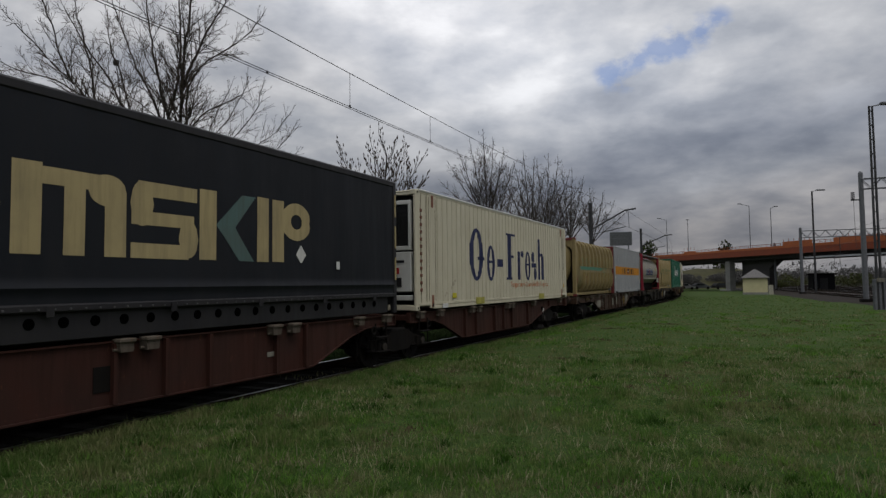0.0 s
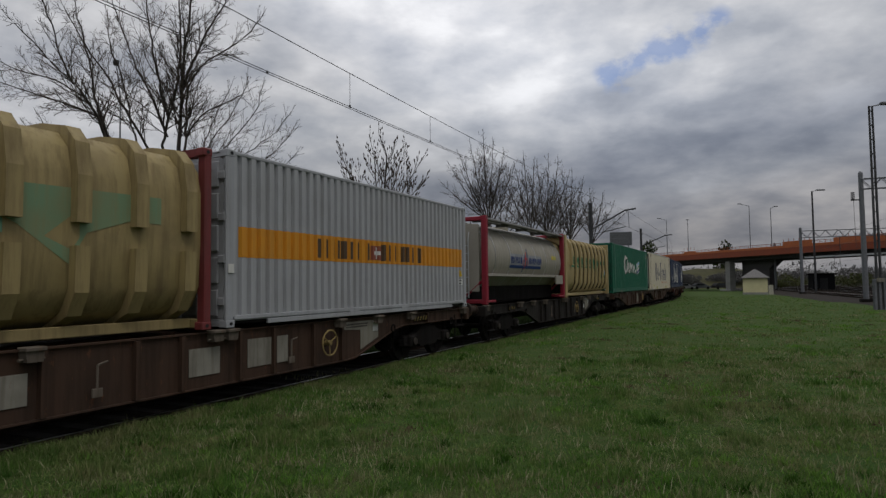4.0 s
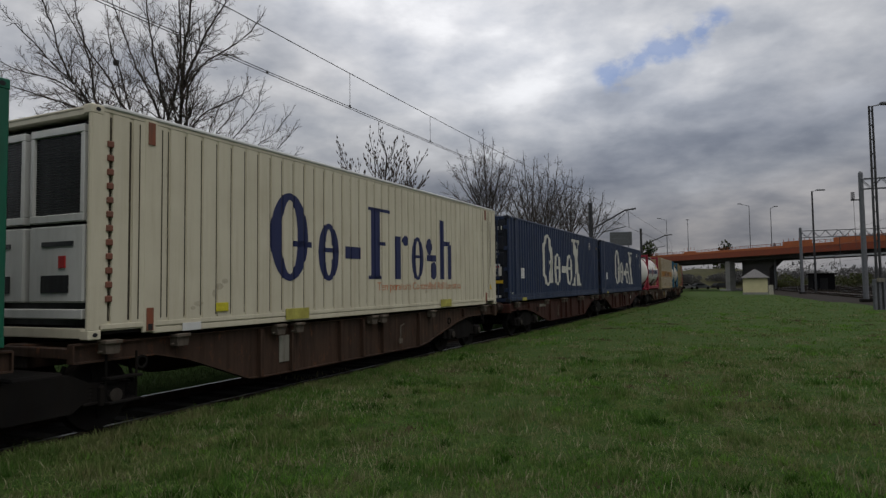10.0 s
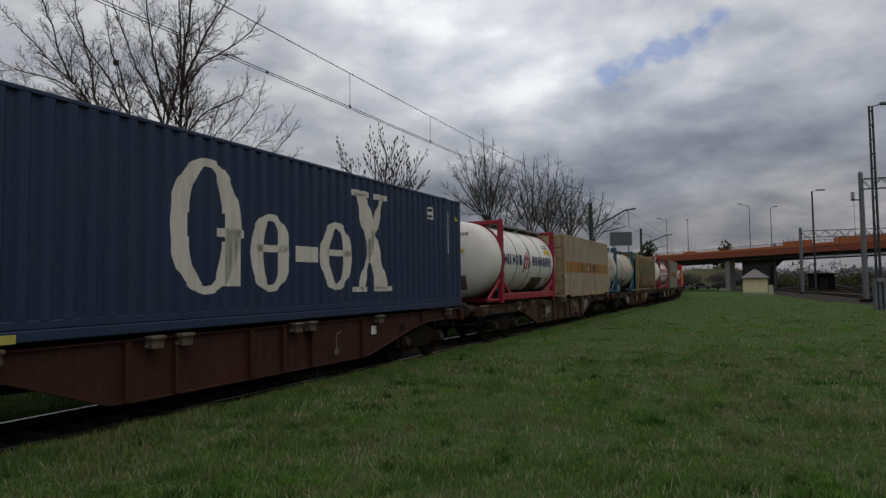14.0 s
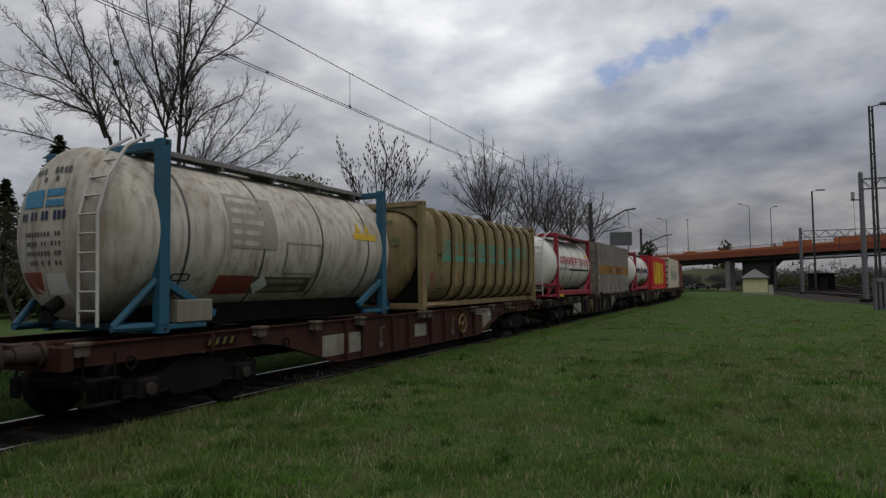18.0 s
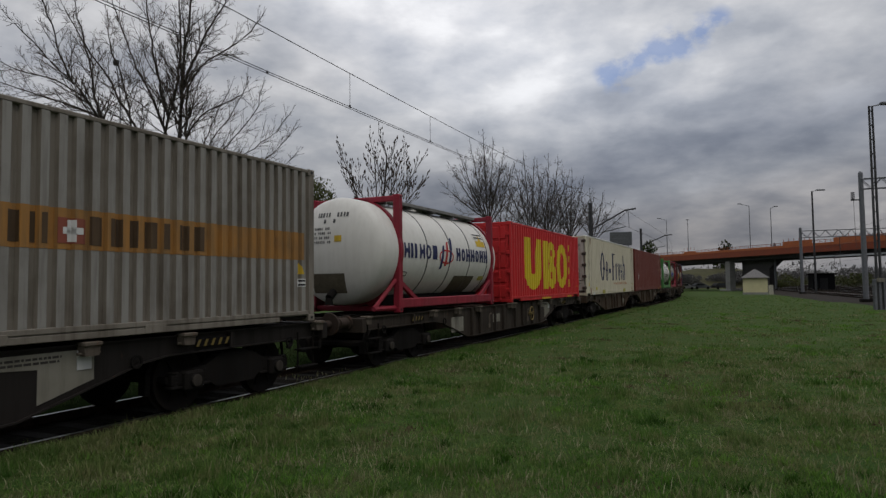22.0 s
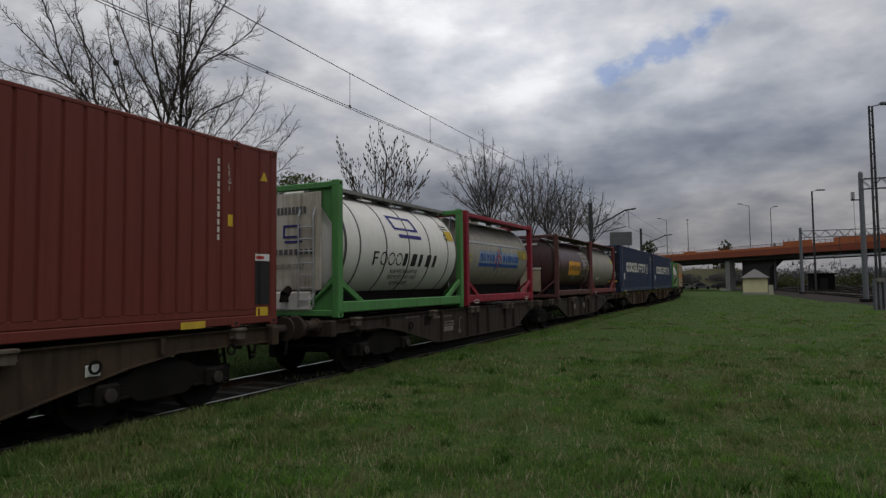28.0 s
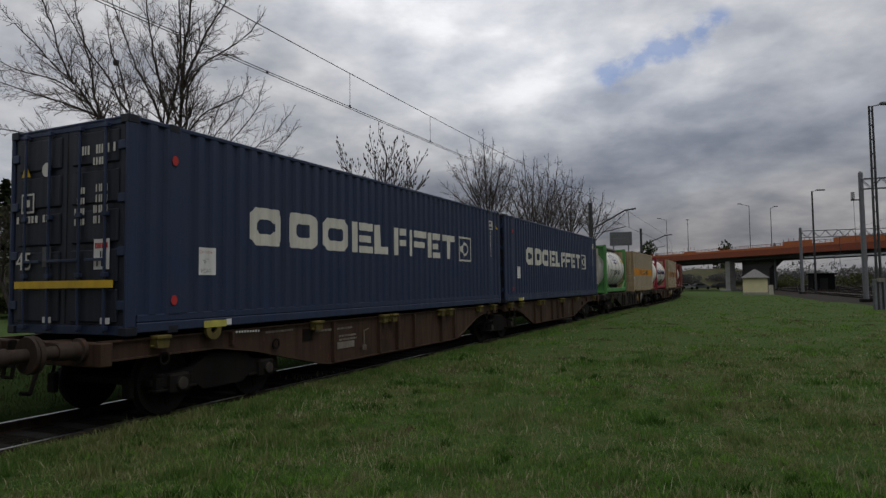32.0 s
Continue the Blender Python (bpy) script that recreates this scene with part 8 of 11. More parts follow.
def brown_tank():
    c, sf, h, mid = tank("tank_container", "dark brown tank container with an orange company sign", 253.26, 259.33, 3.82, FRAME_BROWN, TANK_BROWN, 1.18, bands=0, braces=False, ladder=False, top_mat=FRAME_BROWN)
    part("sign", drape([rect(255.28 - mid, 257.3 - mid, 2.14, 2.74)], sf, dz=0.08, lift=0.008), paint("orange_sign_paint", (0.72, 0.34, 0.02), 0.15), c)
    x = 255.42 - mid
    for i in range(9):
        w = 0.24 if i == 0 else 0.14
        part("logo_shape", drape(ring(x, x + w, 2.32, 2.58, 0.06, 0.06) if i in (0, 1, 6) else [rect(x, x + w * 0.6, 2.33, 2.57)], sf, dz=0.08, lift=0.012), BLACK, c)
        x += w + (0.08 if i == 0 else 0.055)
    lettering(c, "RID/ADR", 258.35 - mid, 2.78, 0.16, sf, BRIGHT, 0.8)
    lettering(c, "MAWP 4 BAR", 257.95 - mid, 2.42, 0.16, sf, BRIGHT, 0.85)
    for x0, n, z, hh, pitch in ((257.65, 10, 3.12, 0.13, 0.095), (257.75, 4, 2.96, 0.12, 0.085), (258.35, 4, 2.96, 0.12, 0.085), (257.85, 2, 2.74, 0.18, 0.10), (258.08, 4, 2.78, 0.07, 0.06), (257.9, 12, 2.66, 0.05, 0.055), (257.9, 14, 2.58, 0.05, 0.055)):
        for k in range(n):
            part("print_mark", drape([rect(x0 - mid + k * pitch, x0 - mid + k * pitch + pitch * 0.62, z, z + hh)], sf, dz=0.2, lift=0.007), BRIGHT, c)
    part("print_mark", drape([rect(257.8 - mid, 258.75 - mid, 2.12, 2.135)], sf, dz=0.2, lift=0.007), BRIGHT, c)
    triangle(c, sf, 258.85 - mid, 2.42, 0.18, YELLOW)
    patch(c, sf, 259.05 - mid, 259.15 - mid, 2.42, 2.55, OLIVE)
    part("scuff_label", drape([[(256.2 - mid, 1.95), (256.32 - mid, 1.98), (256.4 - mid, 2.12), (256.28 - mid, 2.1)]], sf, dz=0.05, lift=0.008), PLATE_CLEAN, c)
    x = -h
    part("paper_sheet", bbox(bmesh.new(), x + 0.02, x + 0.03, -0.48, 0.42, 1.45, 2.32, 0.004), paint("tan_sheet", (0.34, 0.28, 0.19), 0.3), c)
    bm = bmesh.new()
    for k in range(10):
        box(bm, x + 0.02, x + 0.03, -0.5 + k * 0.095, -0.43 + k * 0.095, 2.36, 2.44)
        if k > 2:
            box(bm, x + 0.02, x + 0.03, -0.6 + k * 0.085, -0.53 + k * 0.085, 3.38, 3.47)
    part("small_print", bm, BRIGHT, c)
    tri = bmesh.new()
    add(tri, [(x + 0.025, 0.82, 2.38), (x + 0.025, 0.64, 2.38), (x + 0.025, 0.73, 2.58)], [(0, 1, 2)])
    part("warning_label", tri, YELLOW, c)


brown_tank()


def plain_tank():
    c, sf, h, mid = tank("tank_container", "plain grey steel tank container in a dull red frame", 259.5, 265.47, 3.84, FRAME_DULL, TANK_GREY, 1.18, bands=5, top_mat=FRAME_DULL)
    patch(c, sf, h - 0.95, h - 0.4, 2.82, 3.05, OLIVE)
    triangle(c, sf, h - 0.9, 2.84, 0.18, YELLOW)
    patch(c, sf, -1.3, -0.5, 1.95, 2.05, TANK_WHITE)
    part("type_plate", drape(frame4(-h + 0.65, -h + 1.05, 1.24, 1.34, 0.02, 0.03), Wall(-4, 4, 8, [(0, 0)], -1.215), lift=0.006), WHITE, c)


plain_tank()
# further tanks at the back of the train
for s0, nm, fr, sh in ((338.0, "white tank container in a dull red frame", FRAME_DULL, TANK_WHITE), (357.8, "grey tank container in a brown frame", FRAME_BROWN, TANK_GREY)):
    tank("tank_container", nm, s0, s0 + 6.06, 3.84, fr, sh, 1.13)
container("shipping_container", "brown-red corrugated container at the rear of the train", 346.0, 355.1, 3.9, BROWNRED)
container("shipping_container", "green corrugated container at the rear of the train", 366.0, 375.0, 3.9, GREEN)

# ================= ribbed tipping bulk containers =================
BULK_TAN = paint("mustard_tan_bulk_paint", (0.375, 0.290, 0.128), 0.65, (0.145, 0.10, 0.05), 0.55, rust=0.08)
BULK_PALE = paint("pale_yellow_bulk_paint", (0.49, 0.385, 0.185), 0.45, (0.23, 0.16, 0.075), 0.5)
BULK_OLIVE = paint("olive_brown_bulk_paint", (0.30, 0.232, 0.112), 0.7, (0.105, 0.075, 0.04), 0.55, rust=0.1)
GHOST = plain("ghost_green_mark", (0.135, 0.150, 0.078), 0.7)
MINT_FAINT = paint("ghostly_mint_mark", (0.19, 0.30, 0.17), 0.6, (0.3, 0.24, 0.11), 0.6)
MINT = paint("faded_mint_mark", (0.10, 0.33, 0.24), 0.45, (0.3, 0.26, 0.13), 0.6)
SEA = paint("sea_green_mark", (0.03, 0.20, 0.10), 0.3, (0.2, 0.2, 0.1), 0.6)
BULK_SEC = [(-0.62, 1.30), (-0.98, 1.52), (-1.12, 1.80), (-1.15, 2.4), (-1.15, 3.15), (-1.08, 3.48), (-0.90, 3.68), (-0.55, 3.76)]


class BulkSide:
    kinks = []

    def __init__(self, out=0.0):
        self.out = out

    def __call__(self, x, z=0):
        zs = [p[1] for p in BULK_SEC]
        return float(np.interp(z, zs, [p[0] for p in BULK_SEC])) - self.out


def bulk_section(out):
    half_ = [(y - out if i not in (0, 7) else y, z + (0.0 if 2 < i < 5 else (out * 0.7 if i >= 5 else -out * 0.5))) for i, (y, z) in enumerate(BULK_SEC)]
    return half_ + [(-y, z) for y, z in half_[::-1]]


def loft(bm, sec, x0, x1, taper=0.0):
    n = len(sec)
    stations = [(x0, taper), (x0 + taper * 0.6, 0.0), (x1 - taper * 0.6, 0.0), (x1, taper)] if taper else [(x0, 0), (x1, 0)]
    rings = []
    for x, sh in stations:
        rings.append([bm.verts.new((x, y * (1 - sh * 0.05), z if not sh else z)) for y, z in sec])
    for p, q in zip(rings, rings[1:]):
        for i in range(n):
            j = (i + 1) % n
            bm.faces.new((p[i], p[j], q[j], q[i]))
    bm.faces.new(rings[0][::-1])
    bm.faces.new(rings[-1])
    return bm


def bulk(s0, s1, mat, label, marks, frame=None, split=False):
    h, mid = (s1 - s0) / 2, (s0 + s1) / 2
    c = thing("bulk_container", label, "bulk container", "ribbed bulk containers")
    frame = frame or mat
    z0, zt = FLOOR_Z, 3.82
    bm = bmesh.new()
    loft(bm, bulk_section(0), -h + 0.22, h - 0.06, 0.0)
    bmesh.ops.bevel(bm, geom=[e for e in bm.edges if abs(e.verts[0].co.x - e.verts[1].co.x) < 1e-5 and len(e.link_faces) == 2], offset=0.06, segments=2, affect='EDGES')
    body = part("body", bm, mat, c, smooth=True)
    # recessed front: black backing for the shade inside, and a bottle-shaped bulged end that narrows to the outlet
    part("recess_shade", B((-h + 0.20, -h + 0.219, -1.1, 1.1, 1.3, 3.72)), UNDER, c)
    bm = bmesh.new()
    out = [(0.0, 3.68), (0.55, 3.62), (0.86, 3.46), (0.98, 3.15), (0.98, 2.6), (0.93, 2.25), (0.78, 1.92), (0.52, 1.62), (0.28, 1.44), (0.0, 1.38)]
    loop = out + [(-y, z) for y, z in out[-2:0:-1]]
    layers = [(1.0, 0.20), (0.96, 0.10), (0.85, 0.02), (0.6, -0.05), (0.3, -0.085)]
    rows = [[bm.verts.new((-h + dx, y * k, 2.62 + (z - 2.62) * (k * 0.5 + 0.5))) for y, z in loop] for k, dx in layers]
    for p, q in zip(rows, rows[1:]):
        for a in range(len(loop)):
            b2 = (a + 1) % len(loop)
            bm.faces.new((p[a], p[b2], q[b2], q[a]))
    bm.faces.new(rows[-1])
    part("dished_end", bm, mat, body, smooth=True)
    rd = random.Random(int(s0))
    for y0, y1, z, hh, m in ((-0.45, 0.55, 3.30, 0.09, 9), (-0.25, 0.40, 3.06, 0.08, 6), (-0.62, 0.62, 2.76, 0.19, 5)):
        w5 = (y1 - y0) / m
        for k in range(m):
            y = y0 + k * w5
            bm = bmesh.new()
            add(bm, [(-h - 0.090, y, z), (-h - 0.090, y, z + hh), (-h - 0.090, y + w5 * rd.uniform(0.55, 0.8), z + hh), (-h - 0.090, y + w5 * rd.uniform(0.55, 0.8), z)], [(0, 1, 2, 3)])
            part("faded_mark", bm, GHOST, c)
    # arched plate over the recess
    arch = [(1.09 * math.cos(a), 3.16 + 0.52 * math.sin(a)) for a in (math.pi * k / 14 for k in range(15))]
    bm = bmesh.new()
    for (ya, za), (yb, zb) in zip(arch, arch[1:]):
        add(bm, [(-h + 0.05, ya, za), (-h + 0.05, ya, 3.74), (-h + 0.05, yb, 3.74), (-h + 0.05, yb, zb), (-h + 0.17, ya, za), (-h + 0.17, ya, 3.74), (-h + 0.17, yb, 3.74), (-h + 0.17, yb, zb)], [(0, 1, 2, 3), (7, 6, 5, 4), (0, 3, 7, 4)])
    part("arch_plate", bm, mat, c)
    part("lifting_ring", bbox(bmesh.new(), -h - 0.03, -h + 0.02, -0.16, 0.16, 3.46, 3.54, 0.01), UNDER, c)
    # ribs, each a folded hat section wrapped over roof and side; broken for the lettering on some
    def hoop(z_from=None, z_to=None):
        lo_s, hi_s = bulk_section(0.005), bulk_section(0.115)
        if z_from is not None:
            zs = [p[1] for p in lo_s[:8]]
            def cut(sec):
                ys = [p[0] for p in sec[:8]]
                z5 = [p[1] for p in sec[:8]]
                pick = [(float(np.interp(z_from, z5, ys)), z_from)] + [p for p in sec[:8] if z_from < p[1] < z_to] + ([(float(np.interp(z_to, z5, ys)), z_to)] if z_to < 3.6 else [])
                return pick + ([(-y, z) for y, z in pick[::-1]] if z_to >= 3.6 else [])
            lo_s, hi_s = cut(lo_s), cut(hi_s)
            if len(lo_s) != len(hi_s):
                return hoop()
        bm = bmesh.new()
        rows = [[bm.verts.new((x, y, z)) for y, z in q] for x, q in ((-0.105, lo_s), (-0.095, hi_s), (0.095, hi_s), (0.105, lo_s))]
        for p, q in zip(rows, rows[1:]):
            for i in range(len(lo_s) - 1):
                bm.faces.new((p[i], p[i + 1], q[i + 1], q[i]))
        for i in (0, -1):
            bm.faces.new([r_[i] for r_ in rows])
        me_ = mesh_of("hoop_rib", bm)
        me_.materials.append(mat)
        return me_

    # black strip at a rib's front foot, drawn for the shadowed gap there
    def shade_line():
        bm = bmesh.new()
        sec = bulk_section(0.012)
        far_ = bulk_section(0.045)
        rows = [[bm.verts.new((-0.1075, y, z)) for y, z in q] for q in (sec[:7], far_[:7])]
        for i in range(6):
            bm.faces.new((rows[0][i], rows[0][i + 1], rows[1][i + 1], rows[1][i]))
        me_ = mesh_of("rib_shade", bm)
        me_.materials.append(UNDER)
        return me_
    rib_x = [-h + 8.535 - 0.826 * k for k in range(10)][::-1]
    full, upper, lower = hoop(), hoop(2.58, 9.0), hoop(1.30, 2.30)
    for i, x in enumerate(rib_x):
        if i == 0:
            put("hoop_rib", upper, c, pose(x, 0, 0))
            bm = bmesh.new()
            lathe(bm, [(-1.162, 0.17), (-1.166, 0.16), (-1.166, 0.0)], 18, 'Y', (x, 0, 2.5))
            part("rib_cap", bm, mat, c)
        elif split:
            put("hoop_rib", upper, c, pose(x, 0, 0))
            put("hoop_rib", lower, c, pose(x, 0, 0))
        else:
            put("hoop_rib", full, c, pose(x, 0, 0))
            if i % 1 == 0:
                put("rib_shade", shade_line(), c, pose(x, 0, 0))
    for x, w in ((-h, 0.2), (h - 0.13, 0.13)):
        for sy in (-1, 1):
            y0, y1 = sorted((sy * 1.245, sy * 1.08))
            bm = bmesh.new()
            bbox(bm, x, x + w, y0, y1, z0 + 0.1, zt, 0.02)
            part("end_post", bm, frame if x > 0 else mat, c)
        bm = bmesh.new()
        prism(bm, [(0.0, 0.0), (w, 0.0), (w, 0.12), (0.0, 0.12)], -1.1, 1.1)
        bmesh.ops.translate(bm, verts=bm.verts[:], vec=(x, 0, zt - 0.1))
        part("end_head_beam", bm, frame, c)
        bm = bmesh.new()
        bbox(bm, x, x + w, -1.1, 1.1, z0 + 0.02, z0 + 0.16, 0.015)
        part("end_sill", bm, mat, c)
    castings(c, [(-h, -1), (h, 1)], z0, zt + 0.02, 1.25, frame)
    corner_holes(c, [(-h, -1), (h, 1)], z0, zt + 0.02, 1.25)
    for sy in (-1, 1):
        bm = bmesh.new()
        tube(bm, (-h + 0.2, sy * 1.05, z0 + 0.1), (-h + 1.6, sy * 1.05, z0 + 0.1), 0.045, n=8)
        bbox(bm, -h + 0.2, h - 0.13, sy * 0.9 - 0.06, sy * 0.9 + 0.06, z0 + 0.03, z0 + 0.17, 0.01)
        part("base_rail", bm, mat, c)
    # end ladder, valve, discharge cone
    bm = bmesh.new()
    for y in (0.72, 1.02):
        tube(bm, (-h - 0.03, y, z0 + 0.2), (-h - 0.03, y, zt - 0.1), 0.018, n=6)
    for k in range(9):
        tube(bm, (-h - 0.03, 0.72, z0 + 0.4 + k * 0.27), (-h - 0.03, 1.02, z0 + 0.4 + k * 0.27), 0.014, n=6)
    part("ladder", bm, mat, c)
    bm = bmesh.new()
    tube(bm, (-h + 0.1, 0, 1.75), (-h - 0.1, 0.2, 1.42), 0.16, 0.1, 12)
    tube(bm, (-h - 0.1, -0.35, 1.38), (-h - 0.1, 0.5, 1.38), 0.06, n=10)
    tube(bm, (-h - 0.1, 0.5, 1.38), (-h - 0.1, 0.5, 1.25), 0.06, n=10)
    part("discharge_valve", bm, UNDER, c)
    part("bracket", bbox(bmesh.new(), -h - 0.02, -h + 0.06, -0.55, -0.05, 2.28, 2.34, 0.01), mat, c)
    plate(c, -h + 0.35, -h + 0.36, 2, 2.01, mat, -1.0)
    # marks between and over the ribs
    lo, hi = BulkSide(0.006), BulkSide(0.006 if split else 0.12)

    def painted(polys, m_):
        """Paint carried over the flat body and the ribs alike."""
        xs = [p[0] for q in polys for p in q]
        cuts = [min(xs)] + sorted(v for r in rib_x for v in (r - 0.108, r - 0.094, r + 0.094, r + 0.108) if min(xs) < v < max(xs)) + [max(xs)]
        bm2 = bmesh.new()
        for a, b in zip(cuts, cuts[1:]):
            m0 = (a + b) / 2
            on = any(abs(m0 - r) < 0.094 for r in rib_x)
            edge = any(0.094 <= abs(m0 - r) < 0.108 for r in rib_x)
            if edge and not split:
                continue
            ca, cb = crossings(polys, a + 1e-4), crossings(polys, b - 1e-4)
            if len(ca) != len(cb) or not ca:
                ca = cb = crossings(polys, m0)
            f = hi if on else lo
            for i in range(0, len(ca) - 1, 2):
                add(bm2, [(a, f(a, ca[i]), ca[i]), (b, f(b, cb[i]), cb[i]), (b, f(b, cb[i + 1]), cb[i + 1]), (a, f(a, ca[i + 1]), ca[i + 1])], [(0, 1, 2, 3)])
        if len(bm2.faces):
            part("logo_shape", bm2, m_, c)
        else:
            bm2.free()
    for polys, m_ in marks(h):
        painted(polys, m_)
    CARRIED.append((c, mid))
    return c, lo, h


def word_blocks(x, z0, z1, widths, gap=0.10):
    out = []
    for i, w in enumerate(widths):
        if w == 0:
            x += 0.22
            continue
        if i % 2 == 0:
            out.append([rect(x, x + w * 0.34, z0, z1), rect(x + w * 0.66, x + w, z0, z1), rect(x + w * 0.3, x + w * 0.7, z0 + (z1 - z0) * 0.4, z0 + (z1 - z0) * 0.6)])
        else:
            out.append([rect(x, x + w * 0.34, z0, z1), rect(x + w * 0.34, x + w, z1 - 0.09, z1), rect(x + w * 0.34, x + w, z0, z0 + 0.09), rect(x + w * 0.34, x + w * 0.9, z0 + (z1 - z0) * 0.4, z0 + (z1 - z0) * 0.6)])
        x += w + gap
    return out


def ghost_marks(h):
    return [(g, MINT if i == 0 else MINT_FAINT) for i, (g, m_) in enumerate(faint_marks(h))]


def faint_marks(h):
    out = [([rect(-h + 1.12, -h + 6.0, 2.41, 2.57)], MINT)]
    for x, n in ((1.16, 3), (2.55, 3), (3.86, 5)):
        out += [(g, MINT) for g in word_blocks(-h + x, 2.63, 2.97, [0.31] * n, 0.05)]
    o = -h
    out.append(([[(o + 6.0, 2.98), (o + 8.09, 3.01), (o + 8.09, 2.65), (o + 7.1, 2.66), (o + 6.74, 2.02), (o + 6.38, 2.40), (o + 6.0, 2.59)]], MINT))
    return out


def clear_marks(h):
    o = -(58.35 + 67.38) / 2
    out = [([rect(59.5 + o, 64.0 + o, 2.50, 2.58)], SEA)]
    out += [(g, SEA) for g in word_blocks(59.5 + o, 2.63, 2.97, [0.31, 0.31, 0.31], 0.05)]
    out += [(g, SEA) for g in word_blocks(60.75 + o, 2.63, 2.97, [0.31, 0.31, 0.31], 0.05)]
    out += [(g, SEA) for g in word_blocks(61.96 + o, 2.63, 2.97, [0.31, 0.33, 0.31, 0.33, 0.31], 0.05)]
    out.append(([[(63.95 + o, 2.95), (64.5 + o, 2.95), (64.62 + o, 2.55), (64.9 + o, 2.86), (66.15 + o, 2.90), (66.15 + o, 2.72), (64.95 + o, 2.70), (64.5 + o, 2.0), (64.15 + o, 2.55)]], SEA))
    out += [(g, SEA) for g in word_blocks(65.25 + o, 1.99, 2.27, [0.24, 0.24, 0.24], 0.06)]
    return out


def numbered(c, lo, h, a, b, pale):
    red = paint("red_number_paint", (0.33, 0.05, 0.03), 0.2)
    lettering(c, a, -h + 0.60, 1.80, 0.43, lo, red, 0.8)
    lettering(c, pale, -h + 1.06, 1.80, 0.42, lo, GHOST, 0.8)
    lettering(c, b, -h + (2.2 if b == '275' else 2.05), 1.80, 0.42, lo, red, 0.78)
    part("type_plate", drape(frame4(-h + 0.98, -h + 1.33, 1.58, 1.70, 0.02, 0.03), lo, lift=0.008), BLACK, c)
    part("old_field", drape([rect(-h + 0.3, -h + 0.55, 1.8, 2.1)], lo, lift=0.004), plain("grey_patch", (0.16, 0.14, 0.09), 0.7), c)


c_, lo_, h_ = bulk(29.17, 38.1, BULK_TAN, "mustard-tan ribbed bulk container with faded mint marks", ghost_marks, FRAME_DULL, split=True)
numbered(c_, lo_, h_, "B", "275", "50")
c_, lo_, h_ = bulk(58.35, 67.38, BULK_PALE, "pale yellow ribbed bulk container with sea-green marks", clear_marks)
part("sticker", drape([rect(h_ - 0.72, h_ - 0.34, 2.15, 2.45)], lo_, lift=0.006), PLATE_CLEAN, c_)
part("sticker_patch", drape([rect(h_ - 0.65, h_ - 0.52, 2.2, 2.34)], lo_, lift=0.010), plain("sky_blue_mark2", (0.15, 0.45, 0.7), 0.6), c_)
part("warning_label", drape([rect(h_ - 0.55, h_ - 0.3, 2.7, 2.95)], lo_, lift=0.006), plain("faded_orange_label", (0.5, 0.25, 0.05), 0.6), c_)
c_, lo_, h_ = bulk(157.09, 166.08, BULK_OLIVE, "olive-brown grimy ribbed bulk container with faded mint marks", faint_marks)
numbered(c_, lo_, h_, "B", "95", "49")


# ================= overhead line =================
def wire_run(name, pts, r, label, group="overhead wires"):
    bm = bmesh.new()
    for p, q in zip(pts, pts[1:]):
        tube(bm, p, q, r, n=5, caps=False)
    me = mesh_of(name, bm)
    me.materials.append(WIRE)
    return tagged(new(name, me), label, "wire", group)


SUPPORTS = [-60.0, -4.5, 51.5, 83.0, 135.0, 190.0]


def sag(s):
    for a, b in zip(SUPPORTS, SUPPORTS[1:]):
        if a <= s <= b:
            f = (s - a) / (b - a)
            return 7.2 - 1.9 * f * (1 - f) * ((b - a) / 56) ** 2
    return 7.2


ws = [-60 + 2.0 * i for i in range(126)]
for off in (-0.045, 0.045):
    wire_run("contact_wire", [track_at(s, off, 5.97)[0] for s in ws], 0.0075, "thin grooved contact wire above the track")
wire_run("messenger_wire", [track_at(s, 0, sag(s))[0] for s in ws], 0.009, "sagging messenger wire above the contact wire")
for k in range(0, 9):
    s = 12.8 + 4.25 * k
    a, b = track_at(s, 0, 5.97)[0], track_at(s, 0, sag(s))[0]
    bm = bmesh.new()
    tube(bm, a, b, 0.006, n=5)
    tube(bm, a + Vector((0, 0, 0.0)), a + Vector((0, 0, 0.07)), 0.02, n=6)
    me = mesh_of("dropper", bm)
    me.materials.append(WIRE)
    tagged(new("dropper", me), "thin dropper wire between the two wires", "wire", "droppers")
p = track_at(9.9, 0, 5.97)[0]
bm = bmesh.new()
bbox(bm, p.x - 0.015, p.x + 0.015, p.y - 0.035, p.y + 0.035, p.z - 0.02, p.z + 0.03, 0.005)
me = mesh_of("wire_clamp", bm)
me.materials.append(WIRE)
tagged(new("wire_clamp", me), "small dark clamp on the contact wire", "clamp")


